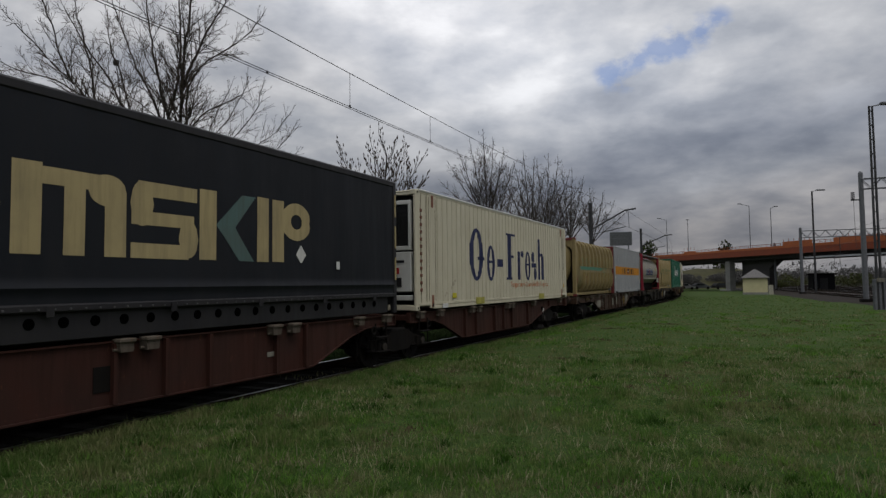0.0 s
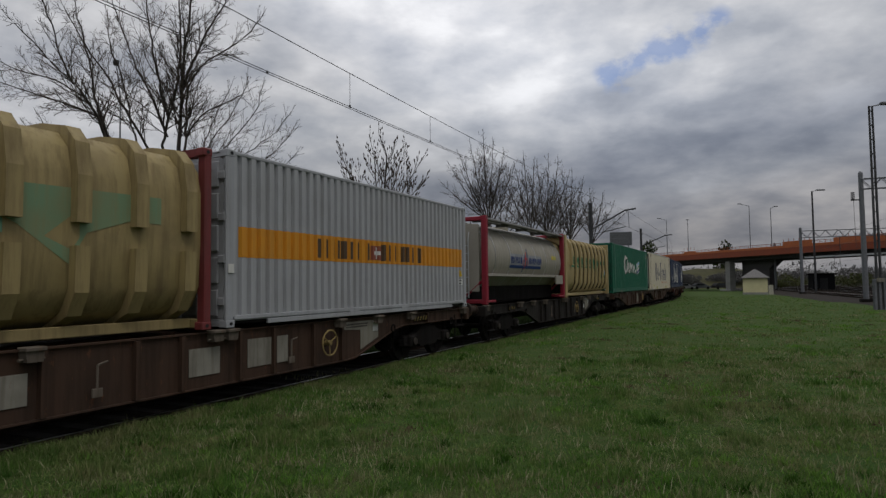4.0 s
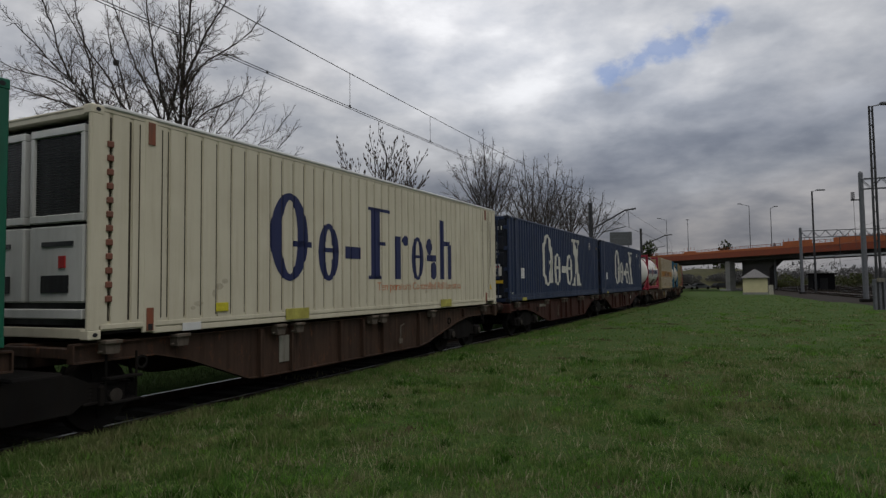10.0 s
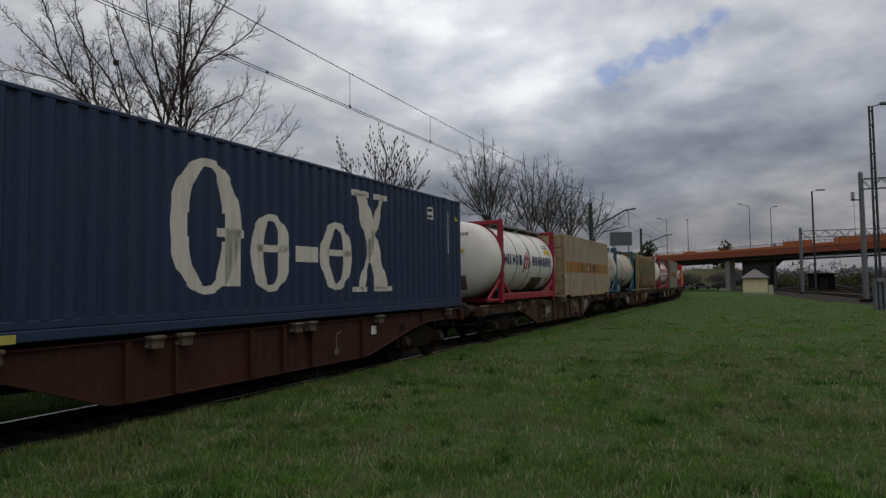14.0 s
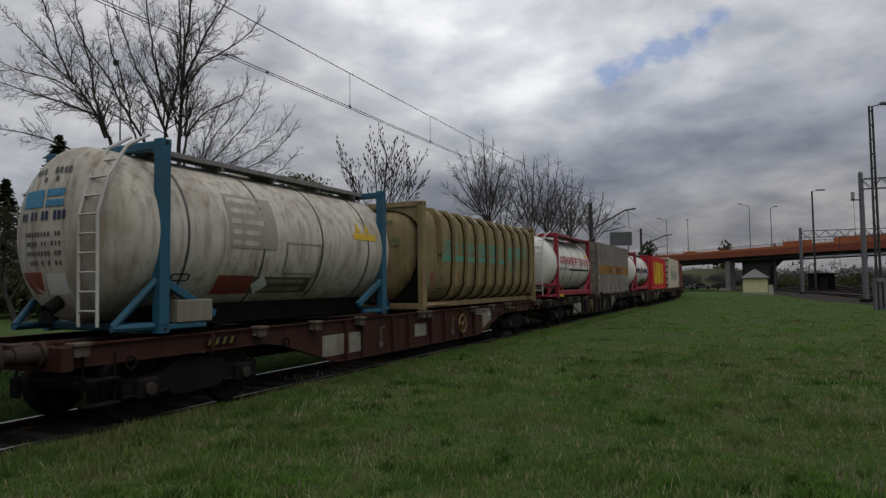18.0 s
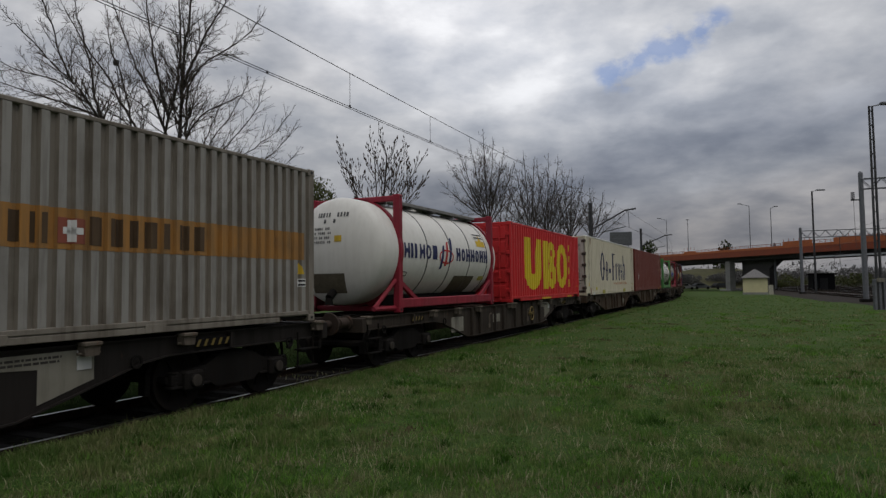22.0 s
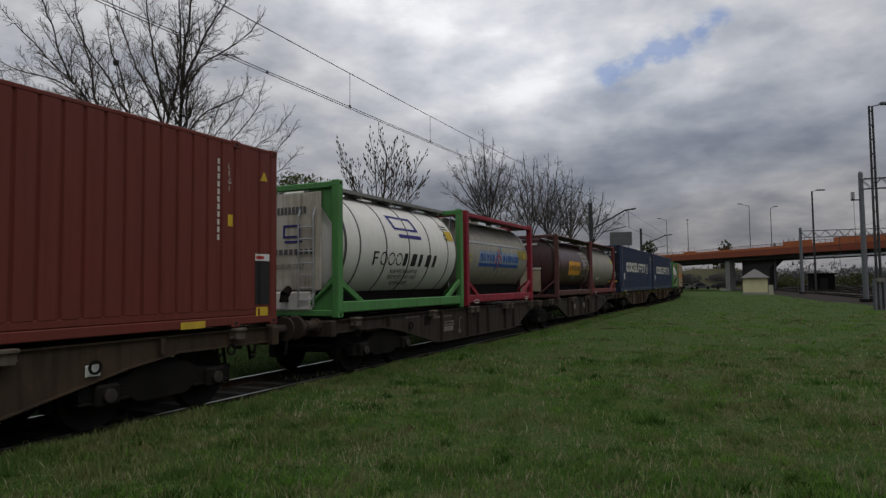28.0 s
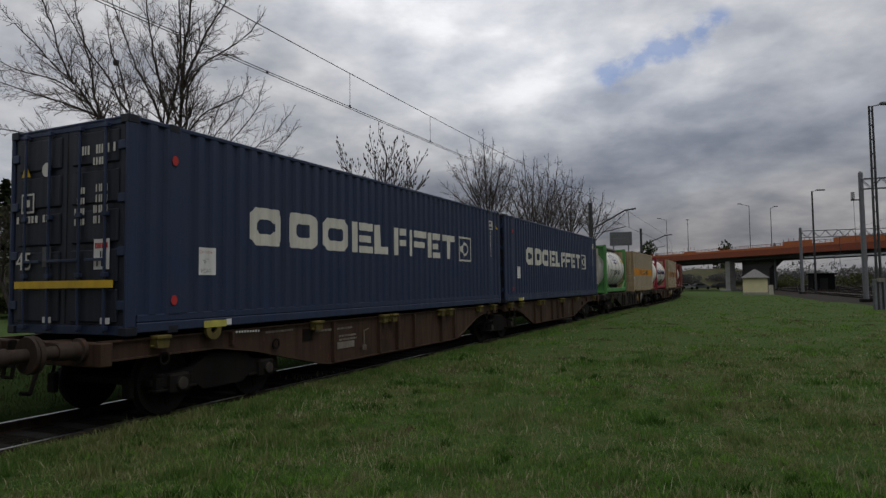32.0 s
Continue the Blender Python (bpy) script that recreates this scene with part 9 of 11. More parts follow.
def catenary_mast(s, w, height, arm_z):
    root = thing("catenary_mast", "dark steel catenary mast with a slanting bracket arm", "mast", "masts of the near track", track_pose(s, w, 0))
    bm = bmesh.new()
    for x in (-0.16, 0.16):
        bbox(bm, x - 0.03, x + 0.03, -0.12, 0.12, -0.3, height, 0.008)
    for k in range(int(height / 0.55)):
        tube(bm, (-0.16, -0.12, 0.3 + k * 0.55), (0.16, -0.12, 0.58 + k * 0.55), 0.018, n=5)
        tube(bm, (0.16, 0.12, 0.3 + k * 0.55), (-0.16, 0.12, 0.58 + k * 0.55), 0.018, n=5)
    part("mast_column", bm, MAST, root)
    part("mast_foot", bbox(bmesh.new(), -0.4, 0.4, -0.35, 0.35, -0.4, 0.15, 0.03), CONCRETE, root)
    bm = bmesh.new()
    tube(bm, (0, -0.1, arm_z), (0, w + 0.35, 7.35), 0.055, n=8)
    tube(bm, (0, w + 0.4, 7.35), (0, w - 0.5, 7.45), 0.065, n=8)
    part("bracket_arm", bm, MAST, root)
    bm = bmesh.new()
    tube(bm, (0, -0.15, 5.6), (0, w + 0.3, 6.1), 0.03, n=6)
    tube(bm, (0, w + 0.1, 7.3), (0, w + 0.05, 5.98), 0.02, n=6)
    part("registration_arm", bm, MAST, root)
    for k in range(5):
        bm = bmesh.new()
        tube(bm, (0, -0.35 - 0.06 * k, arm_z + 0.12 + 0.05 * k), (0, -0.38 - 0.06 * k, arm_z + 0.14 + 0.05 * k), 0.09, n=10)
        part("insulator_disc", bm, MAST_GREY, root)


catenary_mast(51.6, -3.0, 8.1, 6.0)
catenary_mast(82.5, -3.1, 8.3, 6.2)


# ================= trees =================
class Tree:
    def __init__(self, seed, rmin=0.01):
        self.rmin = rmin
        self.rd = random.Random(seed)
        self.v, self.f, self.tv, self.tf = [], [], [], []
        self.tips = []

    def limb(self, pts, radii):
        """A tapered tube along pts, into the limbs' or the twigs' mesh."""
        big = radii[0] > 0.028
        vs, fs = (self.v, self.f) if big else (self.tv, self.tf)
        n = 7 if radii[0] > 0.07 else 5 if big else 3
        prev = None
        for i, (p, r) in enumerate(zip(pts, radii)):
            d = (pts[min(i + 1, len(pts) - 1)] - pts[max(i - 1, 0)]).normalized()
            u = d.orthogonal().normalized()
            w = d.cross(u)
            base = len(vs)
            for k in range(n):
                a = 2 * math.pi * k / n
                vs.append(p + (u * math.cos(a) + w * math.sin(a)) * r)
            if prev is not None:
                for k in range(n):
                    j = (k + 1) % n
                    fs.append((prev + k, prev + j, base + j, base + k))
            prev = base

    def grow(self, p, d, length, r, level, spec):
        rd = self.rd
        n = 6 if level == 0 else 5 if level < 3 else 3
        pts, radii = [p.copy()], [r]
        d = d.normalized()
        up = Vector((0, 0, 1))
        for i in range(n):
            wob = spec["wobble"] * (1 + 0.25 * level)
            d = (d + Vector((rd.gauss(0, wob), rd.gauss(0, wob), rd.gauss(0, wob))) + up * spec["rise"] * (0.3 + level * 0.7)).normalized()
            p = p + d * length / n
            pts.append(p.copy())
            radii.append(max(r * (1 - (1 - spec["taper"]) * (i + 1) / n), self.rmin * 0.6))
        self.limb(pts, radii)
        if level >= spec["levels"]:
            self.tips.append((p, d))
            return
        kids = spec["kids"][level]
        for k in range(kids):
            f = spec["from"][level] + (1 - spec["from"][level]) * (k + rd.random() * 0.8) / kids
            i = min(int(f * n), n - 1)
            q = pts[i].lerp(pts[i + 1], f * n - i)
            dd = (pts[i + 1] - pts[i]).normalized()
            a = rd.random() * 2 * math.pi
            side = (dd.orthogonal().normalized() * math.cos(a) + dd.cross(dd.orthogonal()).normalized() * math.sin(a))
            sp = spec["spread"][level] * (0.75 + 0.5 * rd.random())
            nd = dd * math.cos(sp) + side * math.sin(sp)
            ll = length * spec["ratio"][level] * (0.7 + 0.6 * rd.random()) * (1.15 - 0.5 * f)
            rr = radii[i] * (0.42 + 0.2 * rd.random())
            self.grow(q, nd, ll, max(rr, self.rmin), level + 1, spec)
        self.grow(p, (d + side * 0.25).normalized(), length * spec["ratio"][level] * 0.95, max(radii[-1] * 0.9, self.rmin), level + 1, spec)

    def meshes(self):
        out = []
        for vs, fs, mat, nm in ((self.v, self.f, BARK, "trunk"), (self.tv, self.tf, TWIG, "crown_twigs")):
            me = bpy.data.meshes.new(nm)
            me.from_pydata(vs, [], fs)
            me.shade_smooth()
            me.materials.append(mat)
            out.append(me)
        return out


MID = dict(wobble=0.03, rise=0.03, taper=0.45, levels=4, kids=(8, 6, 4, 3), spread=(0.72, 0.62, 0.6, 0.6), ratio=(0.58, 0.50, 0.46, 0.45))
MID["from"] = (0.22, 0.2, 0.2, 0.2)
BUDDED = dict(wobble=0.05, rise=0.10, taper=0.6, levels=2, kids=(9, 4), spread=(0.62, 0.6), ratio=(0.40, 0.45))
BUDDED["from"] = (0.10, 0.25)
SHRUB = dict(wobble=0.05, rise=0.05, taper=0.5, levels=3, kids=(4, 4, 3), spread=(0.4, 0.5, 0.55), ratio=(0.6, 0.5, 0.45))
SHRUB["from"] = (0.35, 0.25, 0.2)


def tree(label, stems, spec, seed, buds=None, name="bare_tree", rmin=0.011):
    """stems: base, direction, length, radius of each stem."""
    t = Tree(seed, rmin)
    for base, d, ln, r in stems:
        if ln == 0:      # d is the way of a bare lower trunk and then of the crowned stem: fork, tip
            fork, tip = Vector(d[0]), Vector(d[1])
            b0 = Vector(base)
            mid_ = b0.lerp(fork, 0.5) + Vector((t.rd.gauss(0, 0.15), t.rd.gauss(0, 0.15), 0))
            t.limb([b0, mid_, fork], [r * 1.25, r * 1.12, r])
            t.grow(fork, tip - fork, (tip - fork).length, r, 0, spec)
        else:
            t.grow(Vector(base), Vector(d), ln, r, 0, spec)
    root = thing(name, label, "tree", "bare trees")
    a, b = t.meshes()
    part("trunk", a, None, root)
    part("crown", b, None, root)
    if buds:
        bm = bmesh.new()
        for p, d in t.tips:
            tube(bm, p, p + d * 0.10, 0.012, buds, n=5, caps=False)
            tube(bm, p + d * 0.10, p + d * 0.26, buds, 0.008, n=5, caps=False)
        part("bud_growth", bm, plain("dark_bud_scales", (0.05, 0.035, 0.025), 0.8), root)["kind"] = "stuff"
    return root


class Bare(Tree):
    """A leafless tree grown along given stems: long side shoots, each feathered with shorter ones."""
    REACH, GAP0, GAP1 = 0.40, 0.36, 0.25

    def stem(self, ctrl, r0, r1, crown_from):
        rd = self.rd
        pts = []
        for k in range(len(ctrl) - 1):
            p0, p1, p2, p3 = (ctrl[min(max(k + j, 0), len(ctrl) - 1)] for j in (-1, 0, 1, 2))
            m = max(2, int((p2 - p1).length / 0.45))
            for j in range(m):
                u = j / m
                q = 0.5 * (2 * p1 + (p2 - p0) * u + (2 * p0 - 5 * p1 + 4 * p2 - p3) * u * u + (3 * p1 - p0 - 3 * p2 + p3) * u ** 3)
                pts.append(q + Vector((rd.gauss(0, 0.03), rd.gauss(0, 0.05), 0)))
        pts.append(ctrl[-1].copy())
        n = len(pts) - 1
        radii = [r0 + (r1 - r0) * (i / n) ** 0.8 for i in range(n + 1)]
        self.limb(pts, radii)
        left = sum((b - a).length for a, b in zip(pts, pts[1:]))
        a = rd.random() * 6.3
        due = 0.0
        for i in range(n):
            seg = pts[i + 1] - pts[i]
            left -= seg.length
            if pts[i].z < crown_from:
                continue
            due += seg.length
            while due > 0:
                due -= self.GAP0 * (0.6 + 0.8 * rd.random())
                a += 2.4 + rd.gauss(0, 0.5)
                ln = (self.REACH * left + 0.85) * (0.4 + 0.8 * rd.random())
                self.shoot(pts[i].lerp(pts[i + 1], rd.random()), seg.normalized(), a, min(ln, 3.0), radii[i] * 0.5, 1)
        self.shoot(pts[-1], (pts[-1] - pts[-2]).normalized(), a, 0.8, r1, 2, 0.1)

    def shoot(self, p, along, a, length, r, level, lean=None):
        rd = self.rd
        r = min(max(r, self.rmin), 0.012 + 0.012 * length)
        u = along.orthogonal().normalized()
        side = u * math.cos(a) + along.cross(u) * math.sin(a)
        th = lean if lean is not None else rd.uniform(0.45, 0.85)
        d = along * math.cos(th) + side * math.sin(th)
        n = max(3, int(length / 0.22))
        pts, radii = [p.copy()], [r]
        for i in range(n):
            d = (d + Vector((rd.gauss(0, 0.07), rd.gauss(0, 0.07), rd.gauss(0, 0.06) + 0.035))).normalized()
            p = p + d * (length / n)
            pts.append(p.copy())
            radii.append(max(r + (self.rmin * 0.75 - r) * (i + 1) / n, self.rmin * 0.7))
        self.limb(pts, radii)
        self.tips.append((p, d))
        if level >= 3 or length < 0.3:
            return
        s = length * 0.18
        gap = self.GAP1 if level == 1 else self.GAP1 * 0.75
        while s < length * 0.96:
            f = s / length * n
            i = min(int(f), n - 1)
            a += math.pi + rd.gauss(0, 0.7)
            self.shoot(pts[i].lerp(pts[i + 1], f - i), (pts[i + 1] - pts[i]).normalized(), a, (length - s) * rd.uniform(0.3, 0.62) + 0.12, radii[i] * 0.6, level + 1)
            s += gap * rd.uniform(0.6, 1.4)


def grown_tree(label, stems, seed, rmin=0.010, crown_from=6.2, reach=0.40, gap0=0.36, gap1=0.25):
    """stems: depth, thickness at foot and tip, then (x, z) along the stem."""
    t = Bare(seed, rmin)
    t.REACH, t.GAP0, t.GAP1 = reach, gap0, gap1
    for y, r0, r1, *way in stems:
        t.stem([Vector((x, y + 0.12 * k * t.rd.uniform(-1, 1), z)) for k, (x, z) in enumerate(way)], r0, r1, crown_from)
    root = thing("bare_tree", label, "tree", "bare trees")
    a, b = t.meshes()
    part("trunk", a, None, root)
    part("crown", b, None, root)
    return root


def fan_tree(label, foot, fork_z, tips, seed, rmin=0.0115, r=0.13, **kw):
    """A trunk that forks at fork_z into one stem for each tip (x, z)."""
    x0, y = foot
    stems = [(y, r * 1.3, r, (x0, -0.2), (x0 + 0.05, fork_z))]
    for k, (x, z) in enumerate(tips):
        stems.append((y + 0.2 * (k % 3 - 1), r * 0.62, 0.022, (x0, fork_z - 0.1 * k), (x0 + (x - x0) * 0.42, fork_z + (z - fork_z) * 0.36), (x0 + (x - x0) * 0.75, fork_z + (z - fork_z) * 0.7), (x, z)))
    return grown_tree(label, stems, seed, rmin, fork_z + 0.4, **kw)


grown_tree("tall bare tree with several upright stems and fine twigs", [
    (33.0, 0.19, 0.03, (-13.2, -0.2), (-13.42, 7.2), (-13.44, 11.0), (-13.2, 13.7), (-12.95, 16.0), (-12.8, 19.4)),
    (32.8, 0.12, 0.025, (-13.15, 0.4), (-13.08, 7.2), (-13.05, 10.4), (-12.75, 11.9), (-11.85, 13.3), (-10.5, 14.3), (-9.4, 15.7)),
    (33.1, 0.05, 0.02, (-13.1, 9.3), (-12.4, 10.5), (-11.3, 11.1), (-10.2, 11.8)),
    (33.2, 0.08, 0.02, (-13.3, 12.0), (-12.9, 13.4), (-12.1, 15.0), (-11.3, 16.7), (-10.6, 19.0)),
    (33.3, 0.13, 0.025, (-14.2, -0.2), (-14.3, 7.2), (-14.15, 9.8), (-13.9, 11.1), (-13.55, 12.6), (-13.5, 15.4), (-13.7, 19.4)),
    (33.0, 0.08, 0.02, (-14.0, 10.6), (-14.55, 12.4), (-14.9, 14.6), (-15.7, 19.0)),
    (33.4, 0.07, 0.02, (-14.2, 9.6), (-15.0, 11.6), (-16.1, 13.8), (-17.5, 17.5))], 11, crown_from=9.2, reach=0.27, gap0=0.30, gap1=0.25)
grown_tree("bare tree with long limbs leaning away over the verge", [
    (33.2, 0.13, 0.025, (-14.6, -0.2), (-14.45, 6.9), (-15.3, 9.2), (-16.4, 11.3), (-17.3, 12.8), (-18.4, 14.4), (-19.5, 16.3)),
    (33.0, 0.08, 0.02, (-14.6, 4.9), (-15.5, 8.9), (-15.9, 10.5), (-16.3, 12.2), (-16.8, 14.2), (-17.4, 15.9)),
    (33.5, 0.16, 0.09, (-15.0, -0.2), (-15.7, 4.4), (-16.6, 7.0), (-17.4, 9.6)),
    (33.5, 0.09, 0.022, (-17.4, 9.6), (-17.9, 10.7), (-18.7, 12.1), (-19.9, 13.2), (-21.0, 14.4), (-22.3, 15.8)),
    (33.7, 0.09, 0.022, (-17.4, 9.6), (-18.2, 12.2), (-18.5, 13.9), (-19.0, 16.0), (-19.4, 17.5)),
    (33.6, 0.06, 0.02, (-17.8, 10.7), (-19.4, 11.4), (-21.2, 12.0), (-23.8, 12.9)),
    (33.3, 0.05, 0.018, (-18.3, 11.6), (-20.0, 12.6), (-22.0, 13.2), (-24.2, 14.4)),
    (33.8, 0.07, 0.02, (-16.3, 6.4), (-18.0, 8.2), (-19.6, 9.2), (-21.6, 9.9), (-24.0, 10.4)),
    (33.2, 0.06, 0.02, (-19.0, 12.4), (-19.8, 14.0), (-20.3, 15.6), (-21.2, 17.8))], 23, crown_from=9.0, reach=0.27, gap0=0.31, gap1=0.25)
tree("bare tree with low spreading limbs", [((-23.5, 36.0, -0.2), (-0.25, 0.0, 1), 5.6, 0.15), ((-23.2, 36.2, -0.2), (0.25, 0.1, 1), 5.2, 0.13)], MID, 5)
grown_tree("slender bare tree with shoots arching to one side", [
    (33.6, 0.07, 0.018, (-13.0, 1.0), (-12.6, 6.9), (-11.45, 8.8), (-9.9, 10.7), (-9.3, 11.9)),
    (33.8, 0.07, 0.018, (-13.0, 1.0), (-12.45, 6.9), (-11.15, 8.1), (-9.0, 9.6), (-8.1, 10.7)),
    (33.5, 0.06, 0.018, (-12.9, 1.0), (-12.1, 6.6), (-10.4, 7.8), (-8.7, 8.6), (-7.7, 9.7)),
    (33.7, 0.06, 0.018, (-13.1, 1.0), (-12.75, 7.5), (-12.4, 9.3), (-11.75, 11.0), (-11.2, 12.2)),
    (33.4, 0.05, 0.018, (-12.9, 1.0), (-11.9, 6.5), (-10.1, 7.2), (-8.7, 7.6), (-7.6, 8.4)),
    (33.9, 0.06, 0.018, (-13.1, 1.0), (-12.8, 6.9), (-12.0, 9.5), (-10.8, 11.4), (-10.2, 12.6))], 31, rmin=0.009, crown_from=6.9, reach=0.34, gap0=0.26, gap1=0.40)
tree("small bare tree with fat dark buds",
     [((-4.25, 45, -0.2), ((-4.35, 45.0, 6.48), (-3.78, 45.0, 10.82)), 0, 0.08), ((-5.0, 45.2, -0.2), ((-5.43, 45.2, 6.51), (-6.4, 45.2, 10.23)), 0, 0.05), ((-4.3, 45.1, -0.2), ((-4.52, 45.1, 6.89), (-4.88, 45.1, 10.65)), 0, 0.05), ((-3.6, 45.1, -0.2), ((-3.66, 45.1, 6.48), (-1.9, 45.1, 9.67)), 0, 0.05), ((-3.8, 45.3, -0.2), ((-3.99, 45.3, 6.7), (-2.7, 45.3, 10.19)), 0, 0.05), ((-4.6, 45.4, -0.2), ((-5.06, 45.4, 6.33), (-5.8, 45.4, 9.06)), 0, 0.04), ((-3.9, 45.4, -0.2), ((-3.29, 45.4, 6.51), (-1.71, 45.4, 8.51)), 0, 0.04)], BUDDED, 41, 0.05, "budding_tree", rmin=0.014)
ROW_LABEL = "bare deciduous tree in the row behind the track"
fan_tree(ROW_LABEL, (4.9, 70.0), 8.6, [(0.1, 12.6), (0.9, 14.6), (1.9, 15.8), (3.1, 16.7), (4.5, 17.7), (5.6, 17.0), (6.7, 15.9), (7.9, 14.6), (8.8, 13.0), (2.2, 13.6), (6.3, 14.4)], 51, gap0=0.34, gap1=0.27)
fan_tree(ROW_LABEL, (10.3, 76.0), 7.6, [(6.4, 12.0), (7.4, 13.8), (8.6, 15.4), (9.6, 16.6), (10.8, 15.8), (12.0, 14.8), (13.4, 13.0)], 52, gap0=0.42, gap1=0.29)
fan_tree(ROW_LABEL, (12.8, 80.0), 7.8, [(9.2, 13.2), (10.6, 14.9), (11.8, 16.3), (13.1, 17.0), (14.3, 16.9), (15.6, 15.0), (16.8, 13.4)], 53, gap0=0.42, gap1=0.29)
fan_tree(ROW_LABEL, (16.8, 86.0), 7.8, [(13.2, 13.6), (14.8, 15.4), (16.0, 16.8), (17.2, 16.2), (18.6, 15.2), (19.8, 13.6), (21.0, 12.2)], 54, gap0=0.42, gap1=0.29)
fan_tree(ROW_LABEL, (21.6, 94.0), 8.0, [(18.4, 13.0), (20.0, 14.6), (21.5, 15.0), (23.2, 14.4), (24.8, 13.2), (26.4, 11.8)], 55, gap0=0.42, gap1=0.29)
fan_tree(ROW_LABEL, (8.0, 88.0), 8.0, [(4.4, 12.0), (6.4, 13.8), (7.8, 15.0), (9.4, 15.4), (11.0, 14.4), (12.4, 13.0)], 56, gap0=0.42, gap1=0.29)
fan_tree(ROW_LABEL, (17.5, 100.0), 8.0, [(13.6, 13.4), (15.6, 15.0), (17.2, 16.0), (19.0, 15.6), (20.8, 14.6), (22.6, 13.4)], 57, gap0=0.42, gap1=0.29)
for i, (x, y, k, sd) in enumerate(((-24, 46, 5.2, 71), (-32, 50, 5.5, 72), (-18, 62, 5.5, 74))):
    tree("bare deciduous tree behind the verge", [((x, y, -0.2), (0.03, 0, 1), k, 0.14), ((x + 0.5, y, -0.2), (0.2, 0.1, 1), k * 0.8, 0.1)], MID, sd, rmin=0.014)


def leaf_cloud(bm, c, rx, rz, n, size, rd):
    """Many small leaf clumps spread unevenly in a rounded volume."""
    for i in range(n):
        while True:
            p = Vector((rd.uniform(-1, 1), rd.uniform(-1, 1), rd.uniform(-1, 1)))
            if p.length < 1:
                break
        q = Vector((c[0] + p.x * rx, c[1] + p.y * rx, c[2] + p.z * rz))
        if noise.noise(q * (1.3 / rx + 0.25)) < -0.12:
            continue
        s = size * (0.5 + rd.random())
        a = Euler((rd.random() * 6.3, rd.random() * 6.3, rd.random() * 6.3)).to_matrix()
        vs = [q + a @ Vector(v) * s for v in ((-1, -0.6, 0), (1, -0.5, 0.15), (0.8, 0.7, -0.1), (-0.7, 0.6, 0.2))]
        add(bm, vs, [(0, 1, 2, 3)])


LEAF_DARK = blade_material("dark_evergreen_leaves", [(0.0, (0.008, 0.014, 0.008)), (0.6, (0.018, 0.028, 0.014)), (1.0, (0.035, 0.045, 0.02))])
LEAF_DULL = blade_material("dull_brown_green_leaves", [(0.0, (0.035, 0.035, 0.02)), (0.6, (0.06, 0.062, 0.03)), (1.0, (0.09, 0.085, 0.045))])
LEAF_OLIVE = blade_material("young_olive_leaves", [(0.0, (0.06, 0.06, 0.03)), (0.6, (0.10, 0.105, 0.05)), (1.0, (0.14, 0.14, 0.08))])
# leafless twigs paled to grey, with distance haze mixed into the colour
LEAF_HAZE = blade_material("haze_grey_twigs", [(0.0, (0.062, 0.060, 0.060)), (0.6, (0.105, 0.102, 0.100)), (1.0, (0.15, 0.148, 0.142))], (0.105, 0.102, 0.096), (0.075, 0.074, 0.072))


def leafy(name, label, x, y, height, width, mat, seed, trunk=True, n=900, size=0.16, base=0.25):
    rd = random.Random(seed)
    root = thing(name, label, "tree" if trunk else "hedge", m=pose(x, y, -0.1))
    if trunk:
        bm = bmesh.new()
        tube(bm, (0, 0, -0.2), (0.1, 0, height * 0.6), 0.16, 0.05, 8)
        for k in range(6):
            a = rd.random() * 6.3
            z = height * (0.25 + 0.1 * k)
            tube(bm, (0.05, 0, z), (math.cos(a) * width * 0.35, math.sin(a) * width * 0.35, z + height * 0.15), 0.05, 0.015, 6)
        part("trunk", bm, BARK, root)
    bm = bmesh.new()
    for k in range(7):
        a, rr = rd.random() * 6.3, rd.random() * width * 0.3
        zc = height * (base + (1 - base) * (0.2 + 0.65 * rd.random()))
        leaf_cloud(bm, (math.cos(a) * rr, math.sin(a) * rr, zc), width * 0.32, height * (1 - base) * 0.28, n // 7, size, rd)
    part("crown" if trunk else "foliage", bm, mat, root)
    return root


def conifer(x, y, height, width, seed):
    rd = random.Random(seed)
    root = thing("conifer", "dark green conifer behind the verge", "tree", m=pose(x, y, -0.1))
    bm = bmesh.new()
    tube(bm, (0, 0, -0.2), (0, 0, height * 0.97), 0.16, 0.02, 8)
    part("trunk", bm, BARK, root)
    bm = bmesh.new()
    for k in range(40):
        z = height * (0.05 + 0.94 * k / 40)
        r = width / 2 * (1 - k / 40.5) * (0.8 + 0.35 * rd.random())
        for j in range(13):
            a = rd.random() * 6.3
            for m in range(7):
                f = (m + rd.random()) / 7
                q = Vector((math.cos(a) * r * f, math.sin(a) * r * f, z - 0.22 * r * f + rd.uniform(-0.08, 0.08)))
                s = 0.16 + 0.12 * rd.random()
                mt = Euler((rd.uniform(-0.5, 0.5), rd.uniform(-0.3, 0.6), a)).to_matrix()
                add(bm, [q + mt @ Vector(v) * s for v in ((-1, -0.5, 0), (1, -0.35, -0.2), (1, 0.35, -0.2), (-1, 0.5, 0))], [(0, 1, 2, 3)])
    part("crown", bm, LEAF_DARK, root)


